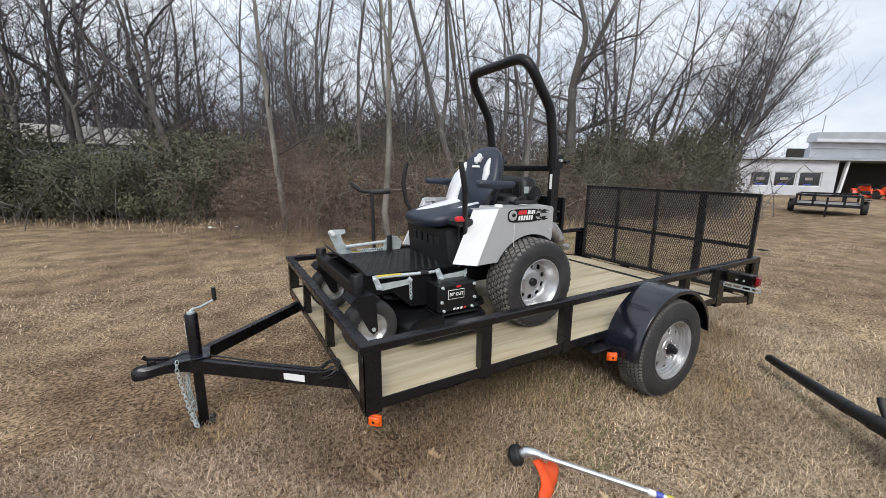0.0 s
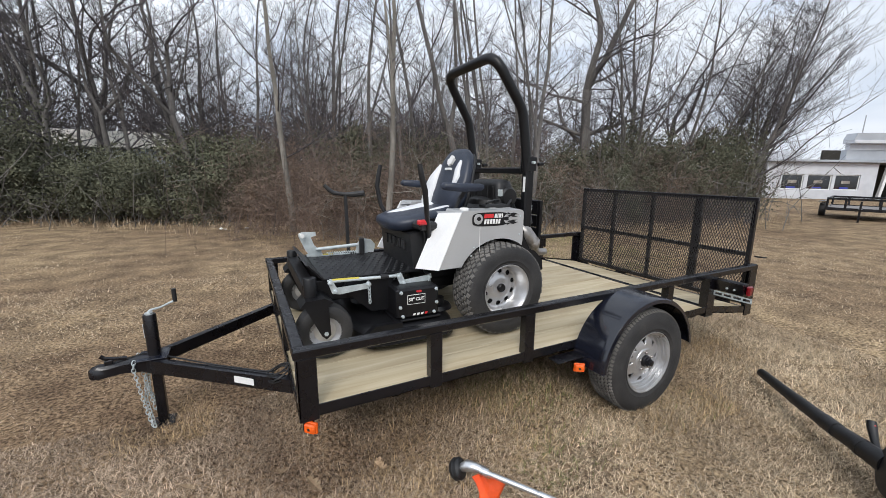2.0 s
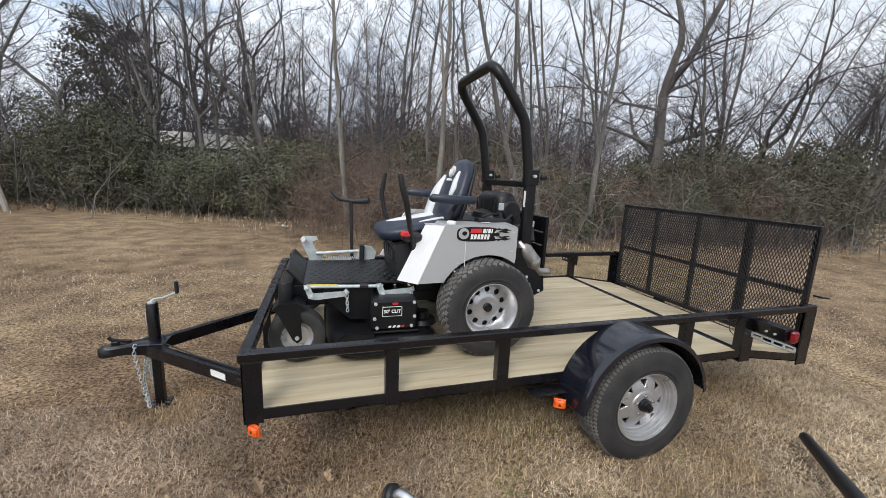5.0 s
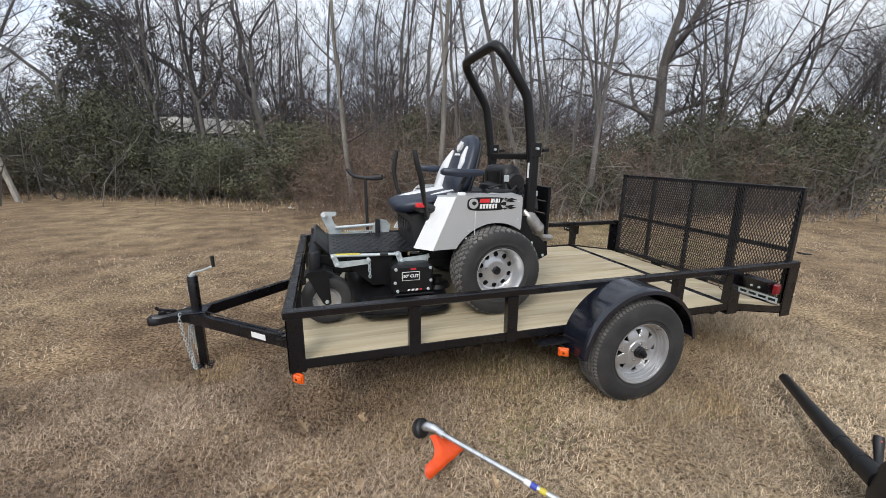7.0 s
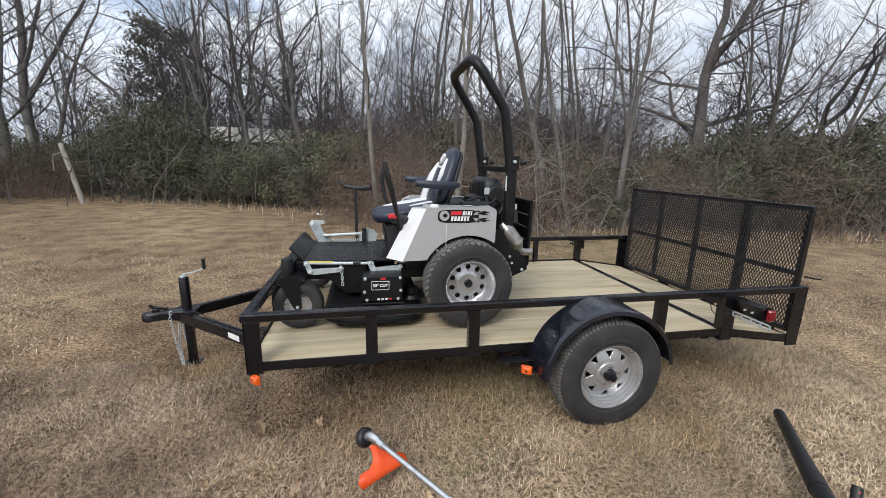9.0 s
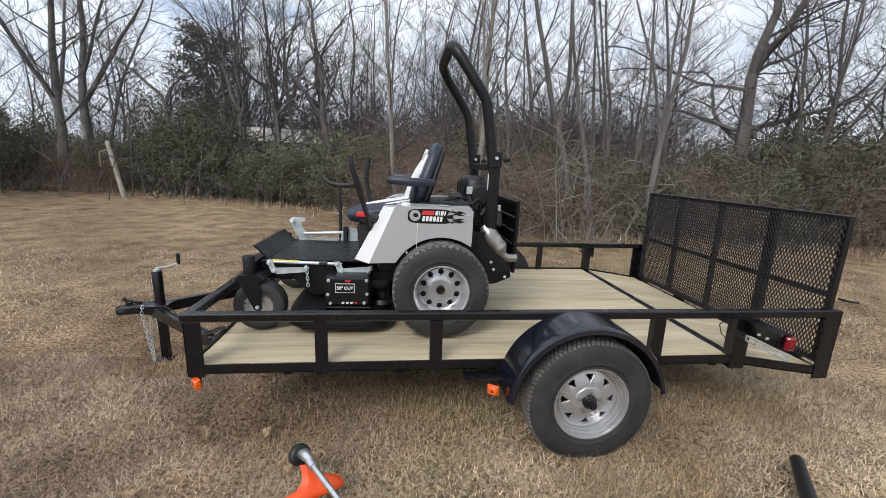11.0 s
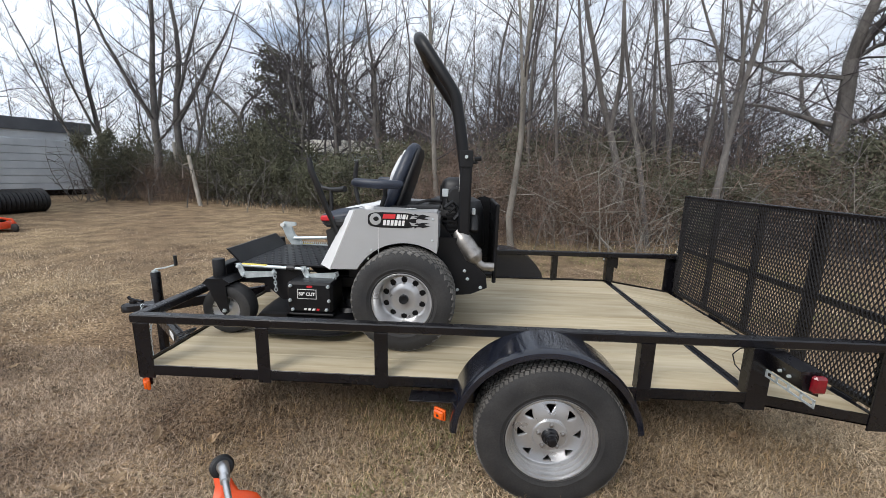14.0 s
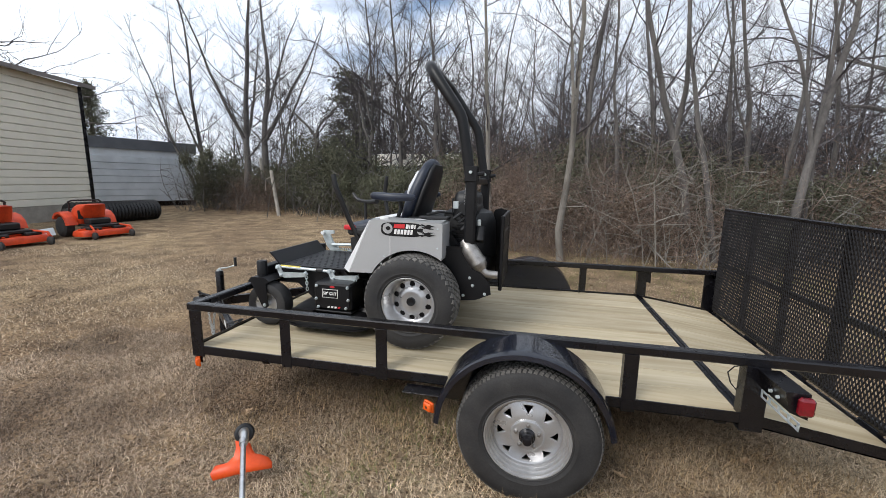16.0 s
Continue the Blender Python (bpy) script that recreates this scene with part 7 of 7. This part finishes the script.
hut = thing("storage_trailer", pose(0, 0, 0), "weathered white box trailer with lapped siding and grey roof edge", "storage trailer")
A2, B2 = (-17.6, 8.6), (-15.3, 15.4)
wl = part("wall", slab(A2, B2, 0.25, 2.75, 0.12), M_SHEDG, hut)
dd = Vector((B2[0] - A2[0], B2[1] - A2[1]))
part("siding", siding(A2, dd.normalized(), dd.length, 0.25, 2.6, 0.295), M_SHEDG, wl)
part("end_wall", slab(B2, (-17.8, 16.2), 0.25, 2.75, 0.12), M_SHEDG, hut)
part("roof", slab((A2[0] + 0.06, A2[1]), (B2[0] + 0.1, B2[1] + 0.1), 2.62, 3.1, 2.5), M_ROOFDARK, hut, "dull grey roof edge")
part("skirt", slab((A2[0] - 0.1, A2[1]), (B2[0] - 0.1, B2[1]), -0.05, 0.25, 0.2), M_STEEL, hut)

roofed = thing("mobile_home", pose(-2.4, 18.6, 0), "pale roofed mobile home behind the shrubs", "house")
part("wall", G().box(-4.7, 0, 0, 3.2, 0, 2.25, 0.03), M_SHEDG, roofed)
g = G().add([(-4.9, -0.25, 2.26), (0.2, -0.25, 2.26), (0.2, 1.6, 3.0), (-4.9, 1.6, 3.0), (0.2, 3.45, 2.26), (-4.9, 3.45, 2.26)], [(0, 1, 2, 3), (3, 2, 4, 5), (0, 3, 5), (1, 4, 2), (0, 5, 4, 1)])
house_roof = part("roof", g, M_ROOFPALE, roofed, "cream ribbed metal roof")
for i in range(13):
    x = -4.85 + i * 0.415
    part("rib", G().add([(x, -0.26, 2.27), (x + 0.05, -0.26, 2.27), (x + 0.05, 1.58, 3.02), (x, 1.58, 3.02), (x, -0.26, 2.24), (x + 0.05, -0.26, 2.24), (x + 0.05, 1.58, 2.98), (x, 1.58, 2.98)], [(0, 1, 2, 3), (4, 7, 6, 5), (0, 4, 5, 1), (1, 5, 6, 2), (2, 6, 7, 3), (3, 7, 4, 0)]), M_ROOFPALE, house_roof)

pipe = G()
P0, P1 = Vector((-11.0, 6.6, 0.335)), Vector((-10.7, 9.05, 0.335))
dp = (P1 - P0).normalized()
pts, rad = [], []
for i in range(49):
    pts.append(tuple(P0.lerp(P1, i / 48)))
    rad.append(0.34 if i % 2 else 0.295)
cul = thing("culvert_pipe", pose(0, 0, 0), "black corrugated plastic culvert pipe lying by the shed", "pipe", g=pipe.tube(pts, rad, 22, caps=True), material=M_PLASTIC, smooth=20)


def yard_mower(m, label):
    """An orange zero-turn mower seen from its front."""
    t = thing("yard_mower", m, label, "mower", "mowers by the shed")
    part("deck", G().loft([[(x, y, z) for x, y in rr(0, 0, hx, 0.64 * hx / 0.3, 28, 5)] for z, hx in ((0.08, 0.31), (0.12, 0.31), (0.20, 0.30), (0.235, 0.27))]), M_ORPAINT, t, "orange mowing deck", 40)
    part("deck_rib", G().box(-0.02, 0.03, -0.6, 0.6, 0.235, 0.275, 0.006).box(-0.25, 0.25, -0.3, -0.26, 0.235, 0.27, 0.006), M_ORPAINT, t)
    part("deck_cover", G().box(-0.2, 0.2, -0.45, -0.15, 0.235, 0.31, 0.02), M_PLASTIC, t)
    part("deck_cover", G().box(-0.2, 0.2, 0.15, 0.45, 0.235, 0.31, 0.02), M_PLASTIC, t)
    for y in (-0.45, 0.45):
        part("caster", G().lathe([(0, -0.04), (0.07, -0.04), (0.10, -0.02), (0.10, 0.02), (0.07, 0.04), (0, 0.04)], 18, Matrix.Translation((0.42, y, 0.10))), M_RUBBER, t, smooth=40)
        part("caster_arm", G().tube([(0.42, y, 0.22), (0.36, y, 0.30), (0.0, y * 0.7, 0.34)], 0.025, 6), M_ORPAINT, t)
        part("drive_wheel", G().lathe([(0, -0.10), (0.12, -0.10), (0.20, -0.12), (0.27, -0.09), (0.28, 0.0), (0.27, 0.09), (0.20, 0.12), (0.12, 0.10), (0, 0.10)], 28, Matrix.Translation((-0.85, y * 1.05, 0.28))), M_RUBBER, t, smooth=40)
        part("fender", G().loft([[(-0.85 + 0.36 * math.cos(a) * k, yy2, 0.30 + 0.40 * math.sin(a) * k) for a in (0.1, 0.6, 1.1, 1.57, 2.1, 2.6) for k in (1.0,)] + [(-0.85 + 0.30 * math.cos(a), yy2, 0.30 + 0.34 * math.sin(a)) for a in (2.6, 2.1, 1.57, 1.1, 0.6, 0.1)] for yy2 in (y * 1.05 - 0.13, y * 1.05 + 0.13)]), M_ORPAINT, t, "orange wheel fender", 40)
    part("floor", G().box(-0.6, 0.1, -0.32, 0.32, 0.30, 0.36, 0.01), M_PLASTIC, t)
    part("control_cover", G().box(-0.42, -0.12, -0.26, 0.26, 0.36, 0.52, 0.03), M_PLASTIC, t, "black control cover")
    part("hood", G().loft([[(x - 0.78 + 0.10 * k, y, z) for x, y in rr(0, 0, 0.30 * q, 0.34 * q, 24, 4)] for k, (z, q) in enumerate(((0.36, 1.0), (0.60, 1.0), (0.78, 0.93), (0.88, 0.80), (0.90, 0.70)))]), M_ORPAINT, t, "orange rounded hood", 40)
    part("vent", G().box(-0.44, -0.425, -0.36, -0.24, 0.5, 0.74, 0.004), M_PLASTIC, t)
    part("engine", G().box(-1.4, -1.06, -0.30, 0.30, 0.40, 0.74, 0.05), M_PLASTIC, t)
    part("handlebar", G().tube([(-0.80, -0.36, 0.70), (-0.78, -0.37, 0.96), (-0.74, -0.30, 1.0), (-0.70, 0.30, 1.0), (-0.74, 0.37, 0.96), (-0.76, 0.36, 0.70)], 0.022, 8), M_PLASTIC, t)
    return t


yard_mower(pose(-8.05, 5.40, 0.0, 0, 0, -8) @ Matrix.Scale(0.86, 4), "orange zero-turn mower parked beside the tan shed")
yard_mower(pose(-8.25, 3.78, 0.0, 0, 0, 0) @ Matrix.Scale(0.9, 4), "orange mower parked beside its twin near the shed")
thing("metal_sheet", pose(-9.1, 4.75, 0.10, 8, 4, -30), "grey metal sheet lying between the mowers", "sheet", g=G().box(-0.5, 0.5, -0.25, 0.25, 0, 0.01, 0.003), material=M_SHEDG)

stake = thing("wooden_post", pose(0, 0, 0), "leaning weathered wooden post at the wood's edge", "post")
part("post", G().tube([(-7.93, 11.95, -0.15), (-8.36, 12.33, 0.85), (-8.79, 12.73, 1.78)], [0.075, 0.07, 0.065], 7), M_POSTWOOD, stake)
part("bracket", G().tube([(-8.70, 12.66, 1.55), (-8.98, 12.60, 1.42), (-9.0, 12.6, 0.95)], 0.02, 5), M_POSTWOOD, stake)
thing("white_pipe", pose(-12.36, 16.76, 0), "white plastic pipe standing among the brush", "pipe", g=G().tube([(0, 0, 0), (0.05, 0, 1.3), (0.0, 0, 2.5)], 0.085, 10), material=M_CONC)


# ---- workshop and second trailer across the yard ----
def frame_at(depth, lat):
    """A place by its distance ahead of and beside the start of the walk."""
    f, r_, c = Vector((0.503, 0.864)), Vector((0.864, -0.503)), Vector((-0.508, -1.535))
    return c + f * depth + r_ * lat


o = frame_at(32, 22.9)
shop = thing("workshop", Matrix.Translation((o.x, o.y, 0)) @ Matrix.Rotation(math.atan2(-0.503, 0.864), 4, "Z"), "low white workshop with three windows and an open bay", "workshop")
wins = [(1.75, 3.35), (3.65, 5.40), (5.65, 7.45)]
g = G().box(0.6, 8.6, 0, 0.2, 0.0, 0.72, 0.01).box(0.6, 8.6, 0, 0.2, 1.85, 2.75, 0.01)
xs_ = [0.6] + [v for w_ in wins for v in w_] + [8.6]
for a, b in zip(xs_[::2], xs_[1::2]):
    g.box(a, b, 0.001, 0.199, 0.72, 1.85, 0.005)
part("wall", g, M_SHOPW, shop)
for a, b in wins:
    wn = part("window", G().box(a, b, 0.08, 0.12, 0.72, 0.78, 0.004).box(a, b, 0.08, 0.12, 1.79, 1.85, 0.004).box(a, a + 0.06, 0.08, 0.12, 0.78, 1.79, 0.004).box(b - 0.06, b, 0.08, 0.12, 0.78, 1.79, 0.004), M_LABELW, shop)
    part("pane", G().box(a + 0.06, b - 0.06, 0.10, 0.11, 0.78, 1.79, 0.002), M_GLASSDARK, wn, "dark reflecting window pane")
    part("stored_box", G().box(a + 0.5, a + 1.15, 0.06, 0.075, 1.2, 1.42, 0.004), M_POSTWOOD, wn)
    part("blue_crate", G().box(a + 0.45, a + 1.1, 0.06, 0.075, 0.82, 0.92, 0.004), M_BLUE, wn)
# bay walls coloured near-black, the bay's shade painted in
part("bay_back", G().box(8.6, 22, 5.0, 5.2, 0, 4.0, 0.01), M_DARKGAP, shop)
part("bay_side", G().box(8.45, 8.65, 0.2, 5.0, 0, 2.75, 0.01), M_DARKGAP, shop)
part("bay_post", G().prism([(8.95, 0), (9.15, 0), (9.50, 2.75), (9.30, 2.75)], 0.0, 0.2), M_WHITE, shop)
part("lean_to_roof", G().box(0.4, 22, -0.4, 5.2, 2.78, 2.95, 0.02), M_GALV, shop)
part("bay_roof", G().box(6.6, 26, 0.6, 1.1, 3.0, 3.75, 0.02), M_GALV, shop)
part("eave", G().box(6.5, 26, 0.0, 1.0, 4.2, 4.45, 0.03).box(6.7, 26, 0.55, 0.95, 3.75, 4.2, 0.02), M_SHOPW, shop)
part("upper_roof", G().prism([(6.5, 4.45), (26, 4.45), (26, 5.3), (6.7, 4.95)], 0.1, 1.0), M_GALV, shop)
part("rear_wing", G().box(-3.0, 6.5, 5.3, 9, 0, 3.9, 0.03), M_SHOPW, shop)
pole = frame_at(60, 55.5)
thing("utility_pole", pose(pole.x, pole.y, 0), "thin grey utility pole beyond the workshop", "pole", g=G().tube([(0, 0, 0), (0.3, 0, 10.4)], [0.09, 0.06], 8), material=M_GALV)

o = frame_at(15.4, 15.0)
an = math.atan2(o.y + 1.535, o.x + 0.508)
t2 = thing("flat_trailer", Matrix.Translation((o.x, o.y, 0)) @ Matrix.Rotation(an - math.pi / 2, 4, "Z"), "black open utility trailer parked across the yard", "trailer")
for y in (0.0, 2.9):
    part("rail", G().box(-0.95, 0.95, y, y + 0.05, 0.74, 0.82, 0.006).box(-0.95, 0.95, y, y + 0.05, 0.34, 0.45, 0.006), M_STEEL, t2)
    for x in (-0.95, -0.45, 0.45, 0.90):
        part("post", G().box(x, x + 0.07, y, y + 0.05, 0.45, 0.74, 0.004), M_STEEL, t2)
for x in (-0.95, 0.9):
    part("side_rail", G().box(x, x + 0.05, 0.05, 2.9, 0.74, 0.82, 0.006).box(x, x + 0.05, 0.05, 2.9, 0.34, 0.45, 0.006), M_STEEL, t2)
part("deck", G().box(-0.9, 0.9, 0.05, 2.9, 0.38, 0.42, 0.006), M_ROOF, t2)
for x in (-1.12, 1.12):
    part("wheel", G().lathe([(0, -0.09), (0.15, -0.09), (0.25, -0.10), (0.28, -0.065), (0.28, 0.065), (0.25, 0.10), (0, 0.09)], 24, Matrix.Translation((x, 1.7, 0.28)) @ Matrix.Rotation(radians(90), 4, "Z")), M_RUBBER, t2, smooth=40)
    part("fender", G().box(x - 0.13, x + 0.13, 1.25, 2.15, 0.60, 0.63, 0.01), M_STEEL, t2)
part("tongue", G().box(-0.05, 0.05, -1.1, 0.0, 0.40, 0.47, 0.005), M_STEEL, t2)
part("jack", G().box(-0.03, 0.03, -0.95, -0.89, 0.0, 0.75, 0.005), M_STEEL, t2)
red = frame_at(29, 31.0)
yard_mower(pose(red.x, red.y, 0, 0, 0, -150), "orange mower standing at the workshop bay")
red = frame_at(27, 31.0)
yard_mower(pose(red.x, red.y, 0, 0, 0, -120), "orange mower standing at the workshop bay")

# scrub along the far side of the yard
for i in range(9):
    q = frame_at(52 + 3 * (i % 3), 36 + 2.4 * i)
    shrub(q.x, q.y, 1.5 + 0.2 * (i % 3), "brush", i * 0.83, 1.0)
    if i % 2:
        tree(KINDS[i % 6], Matrix.LocRotScale((q.x + 2, q.y + 3, 0), Euler((0, 0, i * 1.3)), (0.8, 0.8, 0.62)), "small bare tree beyond the workshop")
